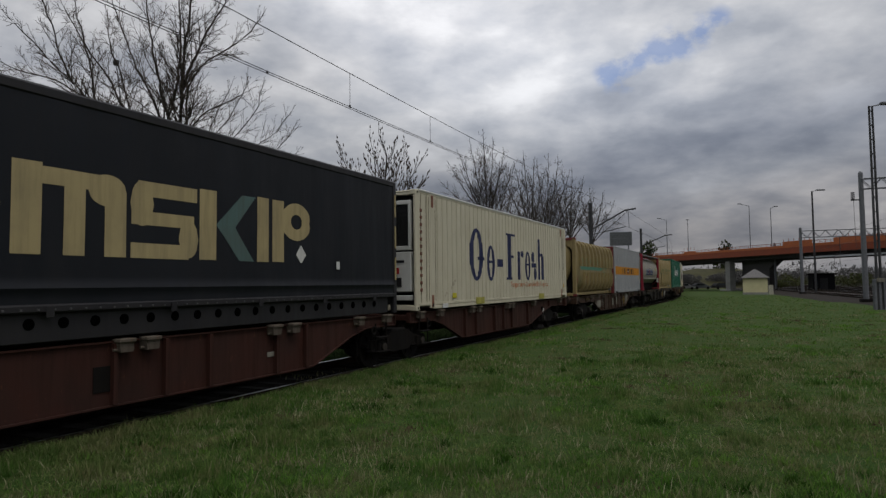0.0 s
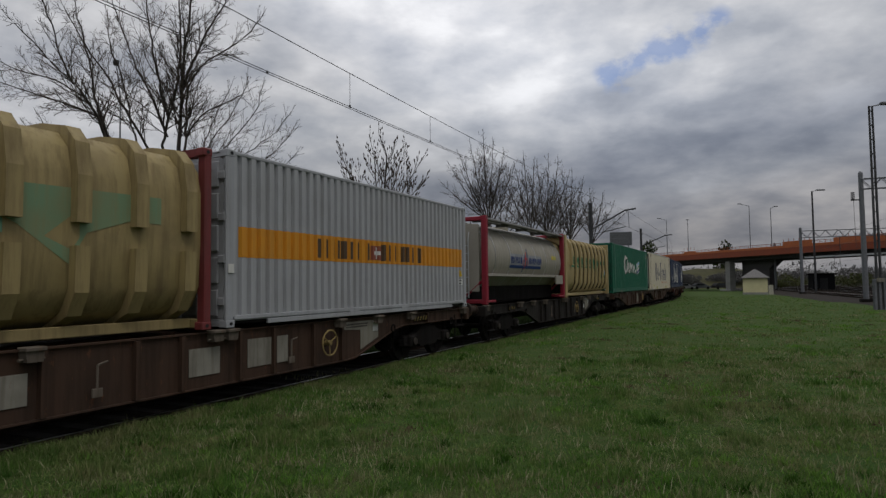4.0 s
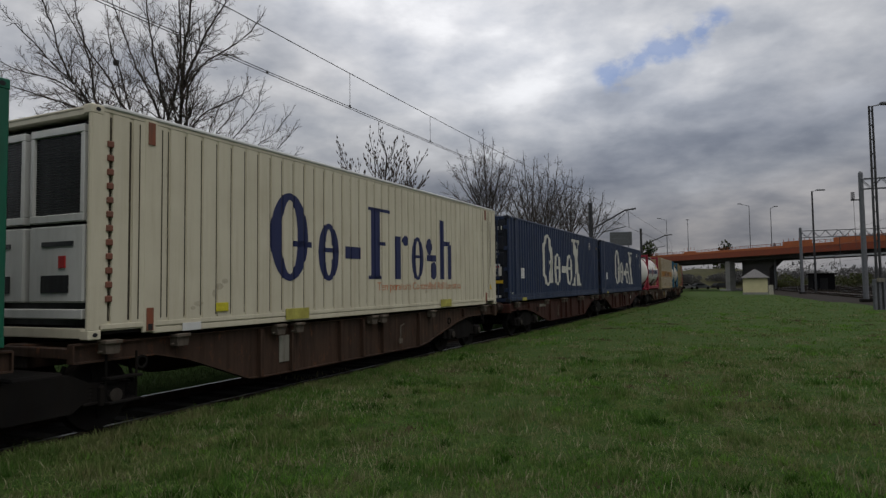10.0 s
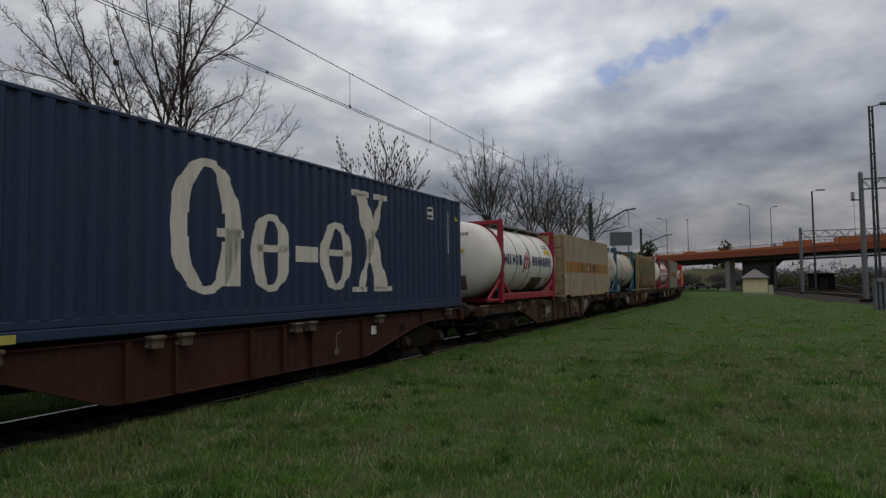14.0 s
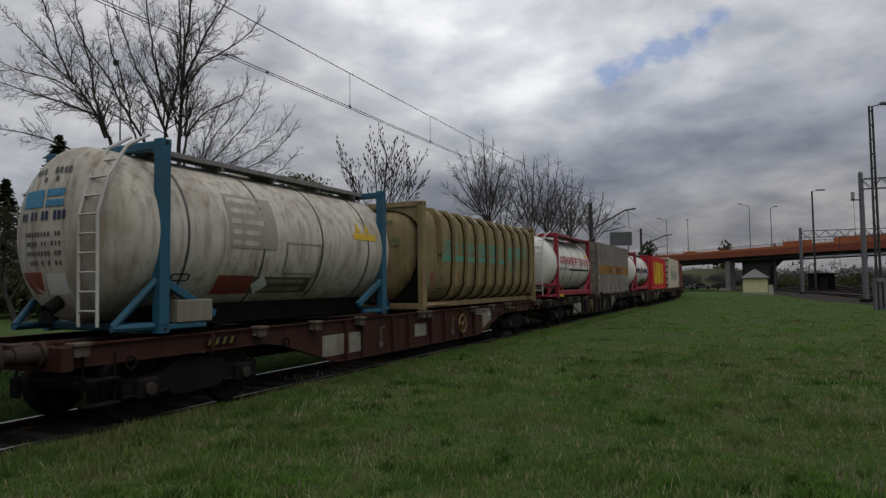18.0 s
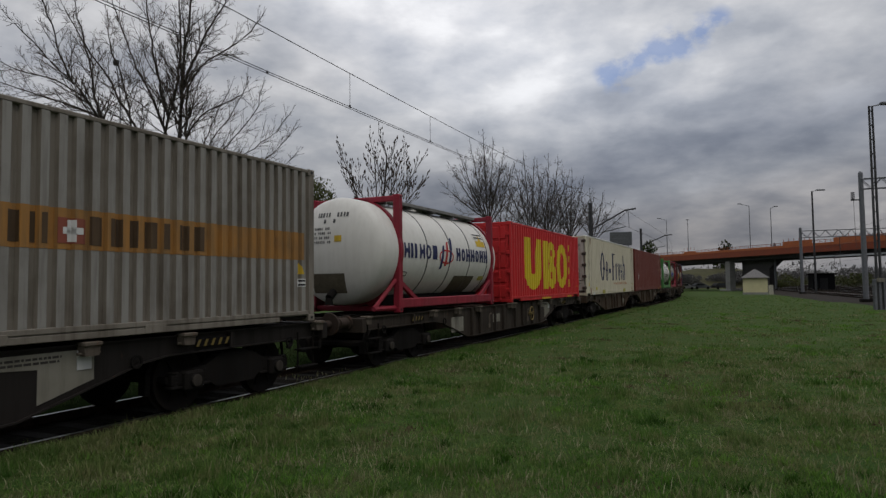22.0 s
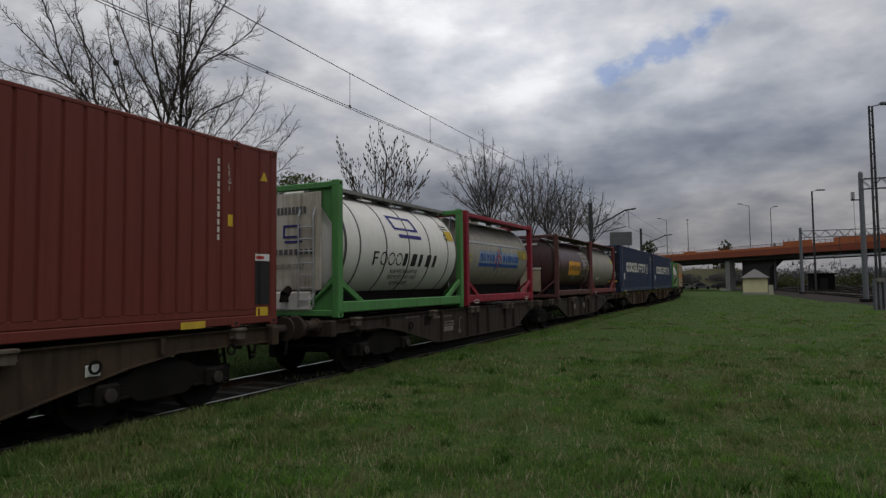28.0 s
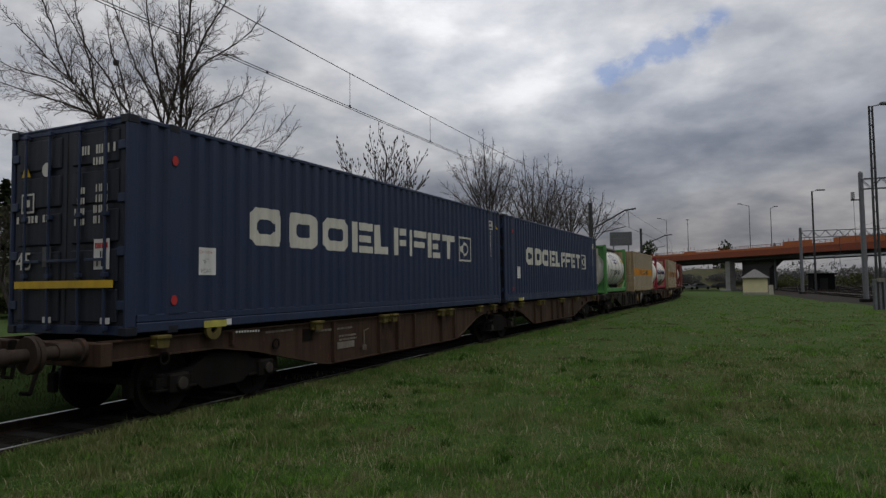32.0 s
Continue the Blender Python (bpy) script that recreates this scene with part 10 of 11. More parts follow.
conifer(-21.9, 52, 9.6, 4.6, 3)
conifer(-26.6, 45, 12.9, 11.5, 4)
conifer(-35.0, 52, 11.0, 8.0, 6)
leafy("ivy_tree", "dark ivy-covered tree beside the bridge", 48.0, 150.0, 11.0, 6.0, LEAF_DARK, 7, True, 2600, 0.2, 0.2)
leafy("evergreen_tree", "small dark evergreen tree beyond the bridge", 82.0, 190.0, 13.2, 6.0, LEAF_DARK, 8, True, 1800, 0.25, 0.2)
leafy("evergreen_shrub", "dull green shrub crown behind the train", -13.2, 60.0, 13.2, 7.0, LEAF_OLIVE, 9, True, 5200, 0.085, 0.55)
for i, (x, y, h, w) in enumerate(((-22, 44, 3.2, 10), (-31, 44, 3.4, 11), (-40, 48, 3.4, 12), (-14, 56, 2.6, 10), (-52, 50, 3.4, 12))):
    leafy("hedge", "brown-green hedge along the far edge of the meadow", x, y, h, w, LEAF_DULL, 80 + i, False, 6000, 0.16, 0.0)
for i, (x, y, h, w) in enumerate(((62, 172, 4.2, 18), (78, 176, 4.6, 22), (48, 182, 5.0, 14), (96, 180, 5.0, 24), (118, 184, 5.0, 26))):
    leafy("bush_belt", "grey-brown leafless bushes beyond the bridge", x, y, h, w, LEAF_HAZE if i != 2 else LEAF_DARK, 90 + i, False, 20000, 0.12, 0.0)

for i, (x, y, h, w) in enumerate(((-22.4, 48.5, 6.0, 5.5), (-18.6, 48.0, 5.2, 5.0))):
    leafy("thicket", "grey-brown leafless thicket behind the big trees", x, y, h, w, LEAF_HAZE if i else LEAF_DULL, 130 + i, False, 5200, 0.09, 0.0)
leafy("garden_bush", "rounded olive-green bush beside the hedge", -21.4, 42.5, 4.0, 2.6, LEAF_OLIVE, 134, False, 4200, 0.09, 0.0)

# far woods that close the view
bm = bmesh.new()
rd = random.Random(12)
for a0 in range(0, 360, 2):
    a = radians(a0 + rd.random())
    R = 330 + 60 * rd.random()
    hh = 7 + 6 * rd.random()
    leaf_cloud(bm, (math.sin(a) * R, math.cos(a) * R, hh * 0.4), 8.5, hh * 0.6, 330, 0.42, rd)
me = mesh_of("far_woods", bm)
# the haze over the woods comes from this grey
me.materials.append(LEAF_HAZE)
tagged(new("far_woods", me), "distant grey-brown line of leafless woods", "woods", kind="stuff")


# ================= house and street lamp behind the train =================
def house(x, y, rz, w, d, h, roof_h, wall_mat, roof_mat, label, rows=1, cols=3):
    root = thing("house", label, "house", m=pose(x, y, -0.1, 0, 0, rz))
    bm = bmesh.new()
    box(bm, -w / 2, w / 2, -d / 2, d / 2, -0.2, h)
    wall = part("wall", bm, wall_mat, root)
    bm = bmesh.new()
    e = 0.45
    vs = [(-w / 2 - e, -d / 2 - e, h - 0.1), (w / 2 + e, -d / 2 - e, h - 0.1), (w / 2 + e, d / 2 + e, h - 0.1), (-w / 2 - e, d / 2 + e, h - 0.1), (-w / 2 - e, 0, h + roof_h), (w / 2 + e, 0, h + roof_h)]
    add(bm, vs, [(0, 1, 5, 4), (2, 3, 4, 5), (0, 4, 3), (1, 2, 5), (3, 2, 1, 0)])
    part("roof", bm, roof_mat, root)
    part("chimney", bbox(bmesh.new(), w * 0.2, w * 0.2 + 0.5, -0.3, 0.3, h + roof_h * 0.4, h + roof_h + 0.7, 0.03), BRICK, root)
    for r in range(rows):
        for c in range(cols):
            xx = -w / 2 + w * (c + 0.5) / cols
            zz = 1.0 + r * 2.7
            win = part("window", bbox(bmesh.new(), xx - 0.55, xx + 0.55, -d / 2 - 0.05, -d / 2 + 0.02, zz, zz + 1.3, 0.02), WHITE, wall)
            part("pane", B((xx - 0.47, xx - 0.03, -d / 2 - 0.06, -d / 2 - 0.052, zz + 0.08, zz + 1.22)), PANE, win)
            part("pane", B((xx + 0.03, xx + 0.47, -d / 2 - 0.06, -d / 2 - 0.052, zz + 0.08, zz + 1.22)), PANE, win)


BRICK = plain("red_brick", (0.22, 0.09, 0.06), 0.9)
PANE = plain("dark_window_pane", (0.03, 0.035, 0.04), 0.12, 0.0, 0.1)
ROOF_BEIGE = plain("pale_brown_roof_tiles", (0.27, 0.19, 0.13), 0.9, vary=0.2)
ROOF_GREY = plain("grey_roof_sheet", (0.16, 0.155, 0.15), 0.85)
house(-28.5, 78.0, -12, 13, 9, 3.0, 2.6, plain("cream_render", (0.55, 0.50, 0.40), 0.9), ROOF_BEIGE, "low cream house with a pale brown roof among trees")
house(-62.0, 92.0, 15, 14, 9, 5.6, 3.0, plain("grey_render", (0.40, 0.39, 0.37), 0.9), ROOF_GREY, "two-storey grey house behind the hedge", 2, 4)


def globe_lamp():
    root = thing("street_lamp", "slim street lamp pole with a dark round head", "street lamp", m=pose(-16.9, 34.0, 0.4))
    bm = bmesh.new()
    tube(bm, (0.0, 0, -0.6), (0.0, 0, 5.5), 0.07, 0.05, 8)
    tube(bm, (0.0, 0, 5.5), (-0.05, 0, 11.5), 0.05, 0.035, 8)
    tube(bm, (-0.05, 0, 11.5), (-0.28, 0, 13.2), 0.035, 0.03, 8)
    part("pole", bm, MAST_GREY, root)
    bm = bmesh.new()
    lathe(bm, [(13.15, 0.03), (13.2, 0.12), (13.32, 0.17), (13.46, 0.14), (13.52, 0.0)], 16, 'Z', (-0.3, 0, 0))
    part("lamp_head", bm, MAST, root)


globe_lamp()


def sign_board():
    root = thing("sign_board", "grey back of a large framed sign on two posts", "sign", m=pose(22.4, 82.0, -0.1, 0, 0, -16))
    part("panel", bbox(bmesh.new(), -1.35, 1.35, -0.04, 0.04, 6.5, 8.2, 0.01), plain("grey_sign_back", (0.13, 0.135, 0.14), 0.6, 0.2), root)
    for x in (-0.9, 0.9):
        part("post", tube(bmesh.new(), (x, 0.1, 0), (x, 0.1, 8.1), 0.07, n=8), MAST_GREY, root)
    for z in (6.8, 7.4, 7.9):
        part("stiffener", B((-1.3, 1.3, -0.07, -0.045, z - 0.03, z + 0.03)), MAST_GREY, root)


sign_board()


# ================= road bridge =================
P0, P1 = Vector((64.5, 86.0)), Vector((47.8, 146.8))
BR_D = (P1 - P0).normalized()
BR_ANG = math.degrees(math.atan2(BR_D.y, BR_D.x))


def bridge():
    """Local x runs along the bridge from the near end, local y to its far side... the face towards the meadow is at y = 0."""
    root = thing("road_bridge", "road bridge with orange parapets on concrete piers", "bridge", m=pose(P0.x, P0.y, 0, 0, 0, BR_ANG))
    # the meadow lies on the bridge's left-hand side: y = 0 is that edge, the deck reaches to y = -W
    W, L0, L1 = 13.0, -45.0, 150.0

    def drop(x):
        return 0.0 if x < 70 else -0.030 * (x - 70)

    def ribbon(name, y0, y1, z0, z1, mat, x0=L0, x1=L1, step=12.0, parent=root):
        bm = bmesh.new()
        xs = [x0]
        while xs[-1] + step < x1:
            xs.append(xs[-1] + step)
        xs.append(x1)
        prev = None
        for x in xs:
            d = drop(x)
            row = [bm.verts.new(v) for v in ((x, y0, z0 + d), (x, y1, z0 + d), (x, y1, z1 + d), (x, y0, z1 + d))]
            if prev:
                for i in range(4):
                    bm.faces.new((prev[i], prev[(i + 1) % 4], row[(i + 1) % 4], row[i]))
            else:
                bm.faces.new(row[::-1])
            prev = row
        bm.faces.new(prev)
        return part(name, bm, mat, parent)
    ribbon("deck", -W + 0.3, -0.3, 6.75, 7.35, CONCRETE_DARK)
    # deeper orange than the sill: the fascia's shaded lower band, put into colour
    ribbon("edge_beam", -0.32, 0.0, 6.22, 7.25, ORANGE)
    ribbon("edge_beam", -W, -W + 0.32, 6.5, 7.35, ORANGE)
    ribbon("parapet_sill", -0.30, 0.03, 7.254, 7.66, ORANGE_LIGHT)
    # girders coloured dark for the shade below the deck
    ribbon("girder", -3.2, -1.6, 5.55, 6.746, plain("shaded_grey_girder", (0.055, 0.053, 0.052), 0.9))
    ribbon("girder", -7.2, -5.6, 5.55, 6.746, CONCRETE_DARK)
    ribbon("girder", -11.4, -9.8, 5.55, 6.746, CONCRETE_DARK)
    ribbon("service_pipe", -1.15, -0.85, 5.35, 5.62, GALV, -45, 22)
    # railing: posts and two rails between the solid screens
    spans = [(-45, 15.4), (19.5, 25.7), (48.9, 52.8)]
    for a, b in spans:
        ribbon("screen_panel", -0.10, -0.03, 7.63, 8.3 if a < 40 else 8.0, ORANGE_LIGHT, a, b, 6)
    gaps = [(15.4, 19.5), (25.7, 48.9), (52.8, 110.0)]
    bm = bmesh.new()
    box(bm, -0.03, 0.03, -0.10, -0.04, 7.6, 8.12)
    post = mesh_of("rail_post", bm)
    post.materials.append(ORANGE)
    for a, b in gaps:
        ribbon("handrail", -0.10, -0.04, 8.06, 8.13, ORANGE, a, b, 6)
        ribbon("handrail", -0.10, -0.04, 7.82, 7.86, ORANGE, a, b, 6)
        x = a + 0.5
        while x < min(b, 80):
            put("rail_post", post, root, pose(x, 0, drop(x)))
            x += 1.1
    for a, b in spans:
        x = a + 0.5
        while x < b:
            if x > -2:
                put("rail_post", post, root, pose(x, 0, drop(x) + 0.6))
            x += 1.1
    # piers: column in front, wall with curved haunches behind
    for x in (41.6,):
        part("pier_column", bbox(bmesh.new(), x - 0.65, x + 0.65, -2.9, -1.6, -0.3, 5.55, 0.06), CONCRETE, root)
        part("pier_footing", bbox(bmesh.new(), x - 1.6, x + 1.6, -3.4, -1.0, -0.3, 0.15, 0.05), CONCRETE, root)
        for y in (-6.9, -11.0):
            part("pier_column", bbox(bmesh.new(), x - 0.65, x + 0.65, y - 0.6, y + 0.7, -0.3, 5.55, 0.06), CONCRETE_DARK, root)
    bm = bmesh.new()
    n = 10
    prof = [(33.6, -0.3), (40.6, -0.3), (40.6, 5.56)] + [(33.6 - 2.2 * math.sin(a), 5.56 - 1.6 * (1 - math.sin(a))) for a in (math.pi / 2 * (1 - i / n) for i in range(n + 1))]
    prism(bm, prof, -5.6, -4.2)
    # dark concrete stands in for the wall's shade
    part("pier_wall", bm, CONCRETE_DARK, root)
    # lamp posts along the parapet
    for x, hh, ya in ((33.8, 7.8, 1.6), (28.6, 6.8, -1.6), (51.8, 6.7, -0.45), (59.2, 7.7, 1.4)):
        z = 7.6 + drop(x)
        bm = bmesh.new()
        tube(bm, (x, -0.45, z), (x, -0.45, z + hh), 0.08, 0.05, 8)
        tube(bm, (x, -0.45, z + hh), (x, ya, z + hh + 0.35), 0.045, 0.04, 6)
        lp = part("lamp_post", bm, MAST_GREY, root)
        y0 = ya
        part("lamp_head", bbox(bmesh.new(), x - 0.12, x + 0.12, y0 - 0.4, y0 + 0.4, z + hh + 0.28, z + hh + 0.42, 0.03), MAST_GREY, lp)


bridge()


# ================= hut =================
def hut():
    root = thing("trackside_hut", "small cream rendered hut with a grey hipped roof", "hut", m=pose(44.1, 92.6, -0.1, 0, 0, -24))
    cream = plain("cream_yellow_render", (0.60, 0.55, 0.33), 0.9, vary=0.1, scale=1.2)
    a, h = 1.55, 2.35
    part("wall", B((-a, a, -a, a, -0.2, h)), cream, root)
    bm = bmesh.new()
    e = a + 0.28
    add(bm, [(-e, -e, h - 0.05), (e, -e, h - 0.05), (e, e, h - 0.05), (-e, e, h - 0.05), (-0.12, 0, h + 1.15), (0.12, 0, h + 1.15)], [(0, 1, 5, 4), (1, 2, 5), (2, 3, 4, 5), (3, 0, 4), (3, 2, 1, 0)])
    part("roof", bm, ROOF_GREY, root)
    part("eaves_board", B((-e + 0.02, e - 0.02, -e - 0.02, -e + 0.03, h - 0.14, h - 0.055)), plain("dark_fascia", (0.09, 0.08, 0.07), 0.8), root)
    part("plinth", B((-a - 0.04, a + 0.04, -a - 0.04, a + 0.04, -0.2, 0.25)), CONCRETE, root)
    part("door", bbox(bmesh.new(), a - 0.01, a + 0.05, -0.5, 0.5, 0.1, 2.05, 0.01), plain("grey_hut_door", (0.25, 0.25, 0.24), 0.6), root)
    part("cable_box", bbox(bmesh.new(), a + 0.1, a + 0.7, -1.4, -0.9, -0.1, 1.25, 0.02), plain("pale_cabinet_paint", (0.42, 0.40, 0.33), 0.7), root)


hut()

# ================= station yard beyond the meadow =================
YARD_A, YARD_B = Vector((27.6, 40.6)), Vector((62.0, 135.0))
YD = (YARD_B - YARD_A).normalized()
YN = Vector((YD.y, -YD.x))
YARD_ANG = math.degrees(math.atan2(YD.y, YD.x))


def yard_pose(along, across, z=0.0):
    p = YARD_A + YD * along + YN * across
    return pose(p.x, p.y, z, 0, 0, YARD_ANG)


YARD_SOIL = plain("brown_yard_ballast", (0.028, 0.023, 0.019), 0.95, vary=0.35, scale=1.5, bump=0.6)
bm = bmesh.new()
rows = []
for i in range(60):
    s = -45 + i * 6.0
    rows.append([bm.verts.new((YARD_A.x + YD.x * s + YN.x * c, YARD_A.y + YD.y * s + YN.y * c, z)) for c, z in ((-0.3 + 0.35 * noise.noise(Vector((s * 0.13, 0, 0))), -0.2), (0.8, -0.02), (3, 0.04), (30, 0.04), (60, 0.0), (62, -0.3))])
for a, b in zip(rows, rows[1:]):
    for k in range(5):
        bm.faces.new((a[k], a[k + 1], b[k + 1], b[k]))
me = mesh_of("yard_ground", bm)
me.materials.append(YARD_SOIL)
tagged(new("yard_ground", me), "brown gravel of the station yard", "ground", kind="structure")

for k, across in enumerate((4.2, 9.2, 14.2, 19.2, 24.2)):
    for g in (-0.755, 0.755):
        root = thing("rail", "rusty rail of a yard track", "rail", "yard rails", yard_pose(0, across + 0.0))
        root["kind"] = "structure"
        part("rail_body", B((-45, 300, -g - 0.035, -g + 0.035, 0.03, 0.20)), RAIL_STEEL, root)
        part("rail_head", B((-45, 300, -g - 0.03, -g + 0.03, 0.2, 0.206)), RAIL_TOP, root)


def lattice(bm, p0, p1, w, n, r=0.035, axis=Vector((0, 0, 1))):
    """Four chords with zigzag lacing from p0 to p1."""
    p0, p1 = Vector(p0), Vector(p1)
    d = (p1 - p0).normalized()
    u = d.orthogonal().normalized() if abs(d.dot(axis)) > 0.9 else axis.cross(d).normalized()
    v = d.cross(u)
    cs = [(u * a + v * b) * w / 2 for a, b in ((-1, -1), (1, -1), (1, 1), (-1, 1))]
    for c in cs:
        tube(bm, p0 + c, p1 + c, r, n=5)
    for i in range(n):
        a, b = p0.lerp(p1, i / n), p0.lerp(p1, (i + 1) / n)
        for k in range(4):
            c, e = cs[k], cs[(k + 1) % 4]
            tube(bm, a + (c if i % 2 else e), b + (e if i % 2 else c), r * 0.6, n=4, caps=False)
    return bm


def flood_mast(x, y, height, label, base_split):
    root = thing("lamp_mast", label, "lamp post", "yard lamp masts", pose(x, y, -0.1))
    bm = bmesh.new()
    wide = 0.13 if base_split else 0.07
    for dx in (-wide, wide):
        tube(bm, (dx, 0, 0), (dx * 0.75, 0, height), 0.085, 0.06, 8)
    for k in range(int(height / 0.9)):
        z = 0.6 + k * 0.9
        box(bm, -wide, wide, -0.03, 0.03, z, z + 0.08)
    part("column", bm, MAST, root)
    if base_split:
        for dx in (-0.28, 0.0, 0.28):
            part("base_leg", bbox(bmesh.new(), dx - 0.07, dx + 0.07, -0.12, 0.12, -0.1, 1.9, 0.015), MAST_GREY, root)
        part("number_plate", bbox(bmesh.new(), -0.24, 0.24, -0.2, -0.14, 1.7, 1.95, 0.01), PLATE_WHITE, root)
    bm = bmesh.new()
    tube(bm, (0, 0, height - 0.05), (0.75, 0, height + 0.12), 0.04, n=6)
    part("arm", bm, MAST_GREY, root)
    bm = bmesh.new()
    bbox(bm, 0.6, 1.75, -0.16, 0.16, height + 0.06, height + 0.24, 0.05)
    part("lamp_head", bm, MAST_GREY, root)


flood_mast(26.7, 40.1, 12.65, "tall dark double-post lamp mast with a flat lamp head", True)
flood_mast(50.1, 88.0, 13.9, "tall dark double-post lamp mast further along the yard", False)


def portal(x, y, height, z0, z1, span, label, lat=False):
    """Mast with a lattice beam over the yard tracks, insulators hanging from it."""
    root = thing("catenary_portal", label, "mast", "portals over the yard", pose(x, y, -0.1, 0, 0, YARD_ANG - 90))
    bm = bmesh.new()
    if lat:
        lattice(bm, (0, 0, 0), (0, 0, height), 0.42, int(height / 0.7), 0.05)
    else:
        tube(bm, (0, 0, 0), (0, 0, height), 0.22, 0.17, 10)
        tube(bm, (0, 0, height), (0, 0, height + 0.12), 0.17, 0.05, 10)
    part("column", bm, MAST_GREY, root)
    part("foot", bbox(bmesh.new(), -0.4, 0.4, -0.4, 0.4, -0.2, 0.35, 0.04), UNDER, root)
    part("far_column", tube(bmesh.new(), (span, 0, 0), (span, 0, height), 0.2, 0.16, 10), MAST_GREY, root)
    bm = bmesh.new()
    for z in (z0, z1):
        for yy in (-0.2, 0.2):
            tube(bm, (0, yy, z), (span, yy, z), 0.045, n=6)
    n = int(span / 0.7)
    for i in range(n):
        for yy in (-0.2, 0.2):
            a, b = (z0, z1) if i % 2 else (z1, z0)
            tube(bm, (i * span / n, yy, a), ((i + 1) * span / n, yy, b), 0.025, n=4, caps=False)
    part("lattice_beam", bm, MAST_GREY, root)
    for xx in (4.4, 9.4, 14.4, 19.4):
        if xx > span:
            continue
        bm = bmesh.new()
        tube(bm, (xx, 0, z0), (xx, 0, z0 - 1.2), 0.04, n=6)
        for k in range(4):
            tube(bm, (xx, 0, z0 - 1.2 - k * 0.14), (xx, 0, z0 - 1.27 - k * 0.14), 0.13, n=10)
        tube(bm, (xx, 0, z0 - 1.7), (xx, 0, z0 - 2.2), 0.03, n=6)
        tube(bm, (xx, 0, z0 - 2.2), (xx - 0.9, 0, z0 - 2.6), 0.03, n=6)
        part("hanger", bm, MAST, root)
    return root


p_ = portal(33.3, 51.6, 10.35, 9.05, 9.85, 27.0, "grey tubular mast carrying a lattice beam over the yard")
bm = bmesh.new()
tube(bm, (-0.75, 0, 8.2), (0.0, 0, 8.2), 0.05, n=6)
for k in range(4):
    tube(bm, (-0.6, 0, 8.25 + k * 0.16), (-0.6, 0, 8.34 + k * 0.16), 0.14, n=10)
part("insulator", bm, MAST, p_)
bm = bmesh.new()
tube(bm, (-0.55, 0.05, 8.2), (-0.5, 0.05, 4.4), 0.015, n=5)
part("earth_cable", bm, MAST, p_)
portal(46.1, 84.0, 8.55, 7.35, 8.2, 30.0, "slim mast with a lattice beam over the yard tracks")
portal(60.0, 118.0, 8.6, 7.3, 8.1, 30.0, "slim far mast with a lattice beam over the yard tracks")
portal(75.0, 160.0, 8.6, 7.3, 8.1, 30.0, "slim far mast with a lattice beam over the yard tracks")
for a in (4.4, 9.4, 14.4, 19.4):
    q0, q1 = yard_pose(-40, a, 5.6).translation, yard_pose(200, a, 5.6).translation
    wire_run("contact_wire", [q0, q1], 0.012, "contact wire over a yard track", "yard wires")
    wire_run("messenger_wire", [q0 + Vector((0, 0, 1.3)), q1 + Vector((0, 0, 1.3))], 0.012, "messenger wire over a yard track", "yard wires")


def shed(along, across, w, d, h, label, mat):
    root = thing("yard_shed", label, "shed", m=yard_pose(along, across, 0.0))
    part("wall", bbox(bmesh.new(), -w / 2, w / 2, -d / 2, d / 2, -0.1, h, 0.04), mat, root)
    part("roof", bbox(bmesh.new(), -w / 2 - 0.25, w / 2 + 0.25, -d / 2 - 0.25, d / 2 + 0.25, h, h + 0.25, 0.05), UNDER, root)
    part("door", bbox(bmesh.new(), -w / 2 - 0.04, -w / 2 + 0.01, -0.6, 0.6, 0.0, 2.1, 0.01), MAST, root)
    part("window", bbox(bmesh.new(), -w / 2 - 0.03, -w / 2 + 0.01, 0.9, 1.6, 1.1, 1.9, 0.01), PANE, root)


DARK_SHED = plain("dark_shed_cladding", (0.022, 0.022, 0.024), 0.8)
shed(86, 11.5, 5.0, 3.4, 2.7, "dark flat-roofed shed in the yard", DARK_SHED)
shed(46, 17.5, 9.0, 4.6, 3.7, "long dark shed beside the yard tracks", DARK_SHED)
for i, (a, c, h, w) in enumerate(((30, 9, 2.6, 4.0), (60, 26, 2.4, 9), (110, 22, 3.0, 12), (100, 5.5, 1.6, 5), (140, 12, 3.6, 14), (85, 33, 3.0, 12))):
    m = yard_pose(a, c)
    leafy("yard_bush", "grey-green leafless bush among the yard tracks", m.translation.x, m.translation.y, h, w, LEAF_DULL if i != 0 else LEAF_HAZE, 120 + i, False, 1400, 0.2, 0.0)


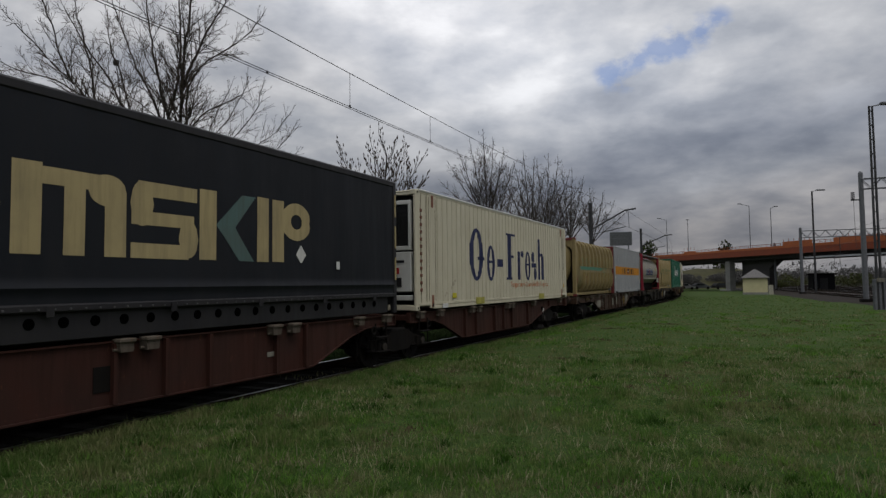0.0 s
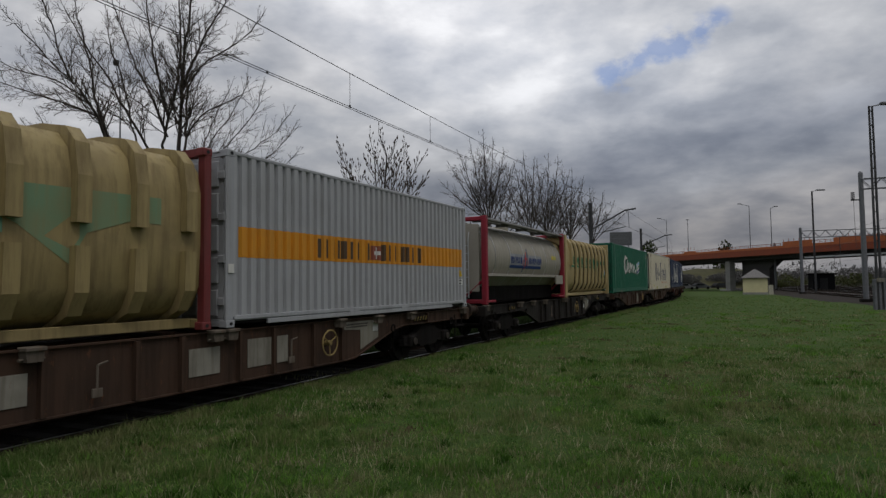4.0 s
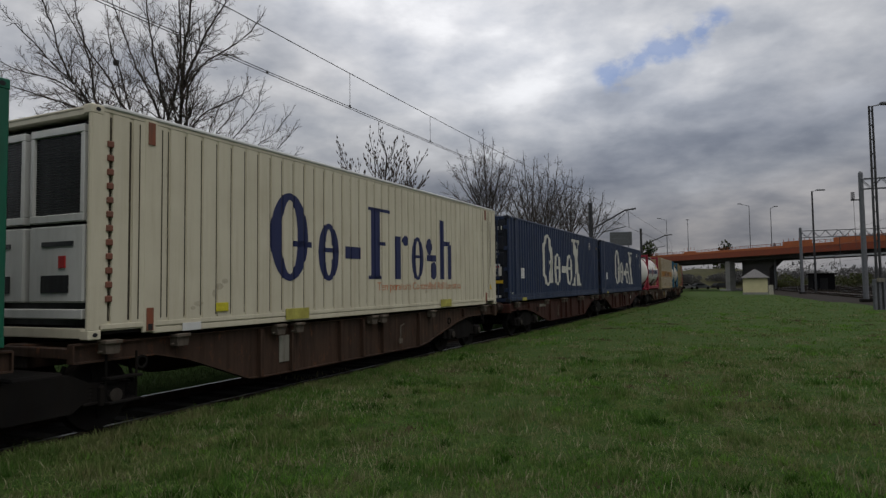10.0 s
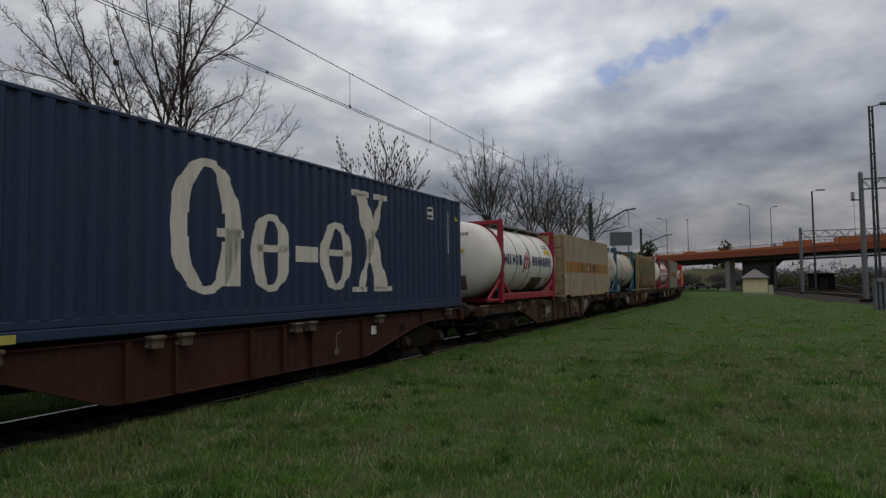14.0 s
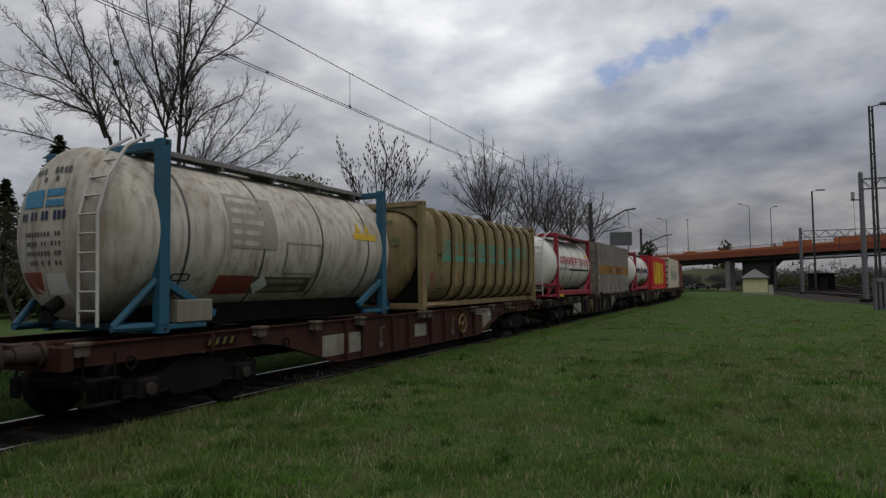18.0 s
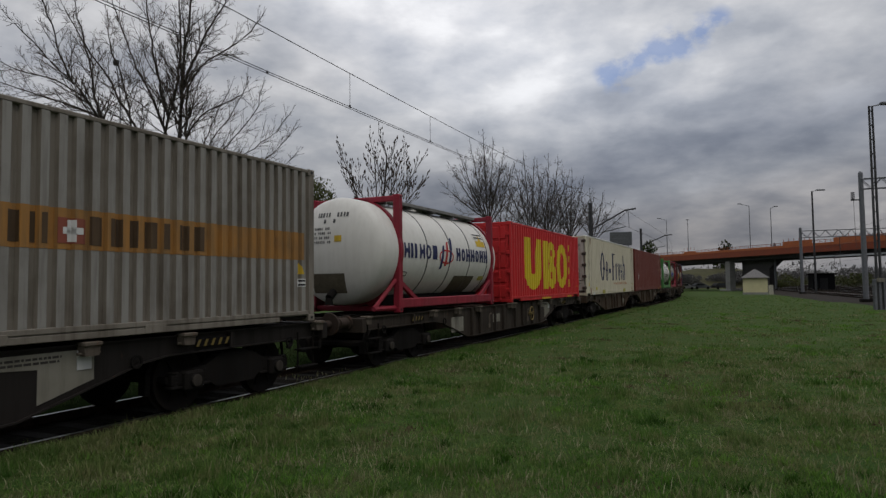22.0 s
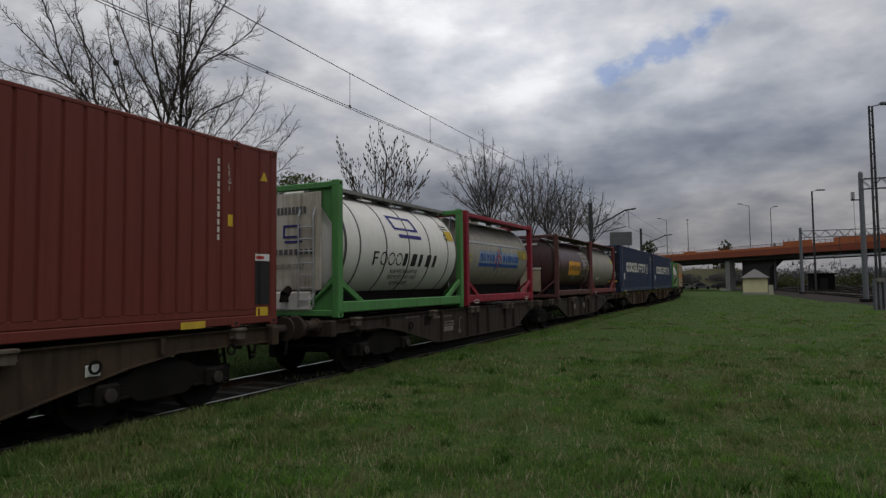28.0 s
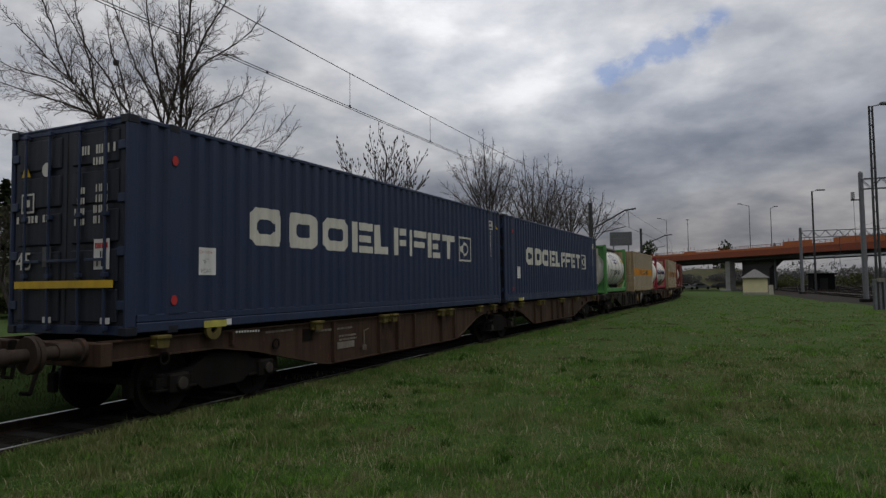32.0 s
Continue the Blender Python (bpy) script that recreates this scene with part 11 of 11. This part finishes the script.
def parked_car(x, y, rz, mat, label):
    root = thing("parked_car", label, "car", "cars under the bridge", pose(x, y, -0.1, 0, 0, rz))
    bm = bmesh.new()
    prism(bm, [(-2.1, 0.35), (2.1, 0.35), (2.15, 0.75), (1.2, 0.88), (0.55, 1.38), (-1.2, 1.42), (-1.95, 0.92), (-2.12, 0.7)], -0.85, 0.85)
    bmesh.ops.bevel(bm, geom=bm.edges[:], offset=0.06, segments=2, affect='EDGES')
    part("body", bm, mat, root, smooth=True)
    part("window", B((-1.2, 0.5, -0.87, -0.855, 0.95, 1.3)), PANE, root)
    for xx in (-1.3, 1.3):
        bm = bmesh.new()
        lathe(bm, [(-0.9, 0.0), (-0.9, 0.31), (-0.7, 0.32), (-0.7, 0.0)], 16, 'Y', (xx, 0, 0.32))
        part("wheel", bm, UNDER, root)


for i, (x, y, mt) in enumerate(((55.0, 149.0, PLATE_CLEAN), (59.0, 150.0, MAST_GREY), (64.5, 152.0, DARK_SHED), (52.2, 147.5, DARK_SHED))):
    parked_car(x, y, 5 * i, mt, "car parked in the shade under the bridge")

# grassy embankment beyond the bridge
bm = bmesh.new()
rows = []
for i in range(14):
    f = i / 13
    x, y = 40 + 50 * f, 205 - 18 * f
    k = 1 + 0.25 * noise.noise(Vector((i * 0.7, 2, 0)))
    rows.append([bm.verts.new((x - dx * 0.4, y - dx, z * k)) for dx, z in ((26, -0.3), (17, 0.7), (8, 3.6), (0, 5.4), (-8, 5.4), (-20, -0.3))])
for a, b in zip(rows, rows[1:]):
    for k in range(5):
        bm.faces.new((a[k], a[k + 1], b[k + 1], b[k]))
me = mesh_of("embankment", bm, True)
me.materials.append(plain("dry_olive_bank", (0.062, 0.060, 0.030), 0.95, vary=0.35, scale=0.4))
tagged(new("embankment", me), "dry olive grass bank beyond the bridge", "embankment", kind="structure")


# ================= the train rolls =================
def motions():
    for ob, place in CARRIED:
        walk(ob, [(t, track_pose(place - run(t))) for t in (i * 1.0 for i in range(33))])
    for ws, dx in WHEELSETS:
        walk(ws, [(k / 15, pose(dx, 0, 0.46) @ Matrix.Rotation(-run(k / 15) / 0.456, 4, 'Y')) for k in range(481)])


motions()
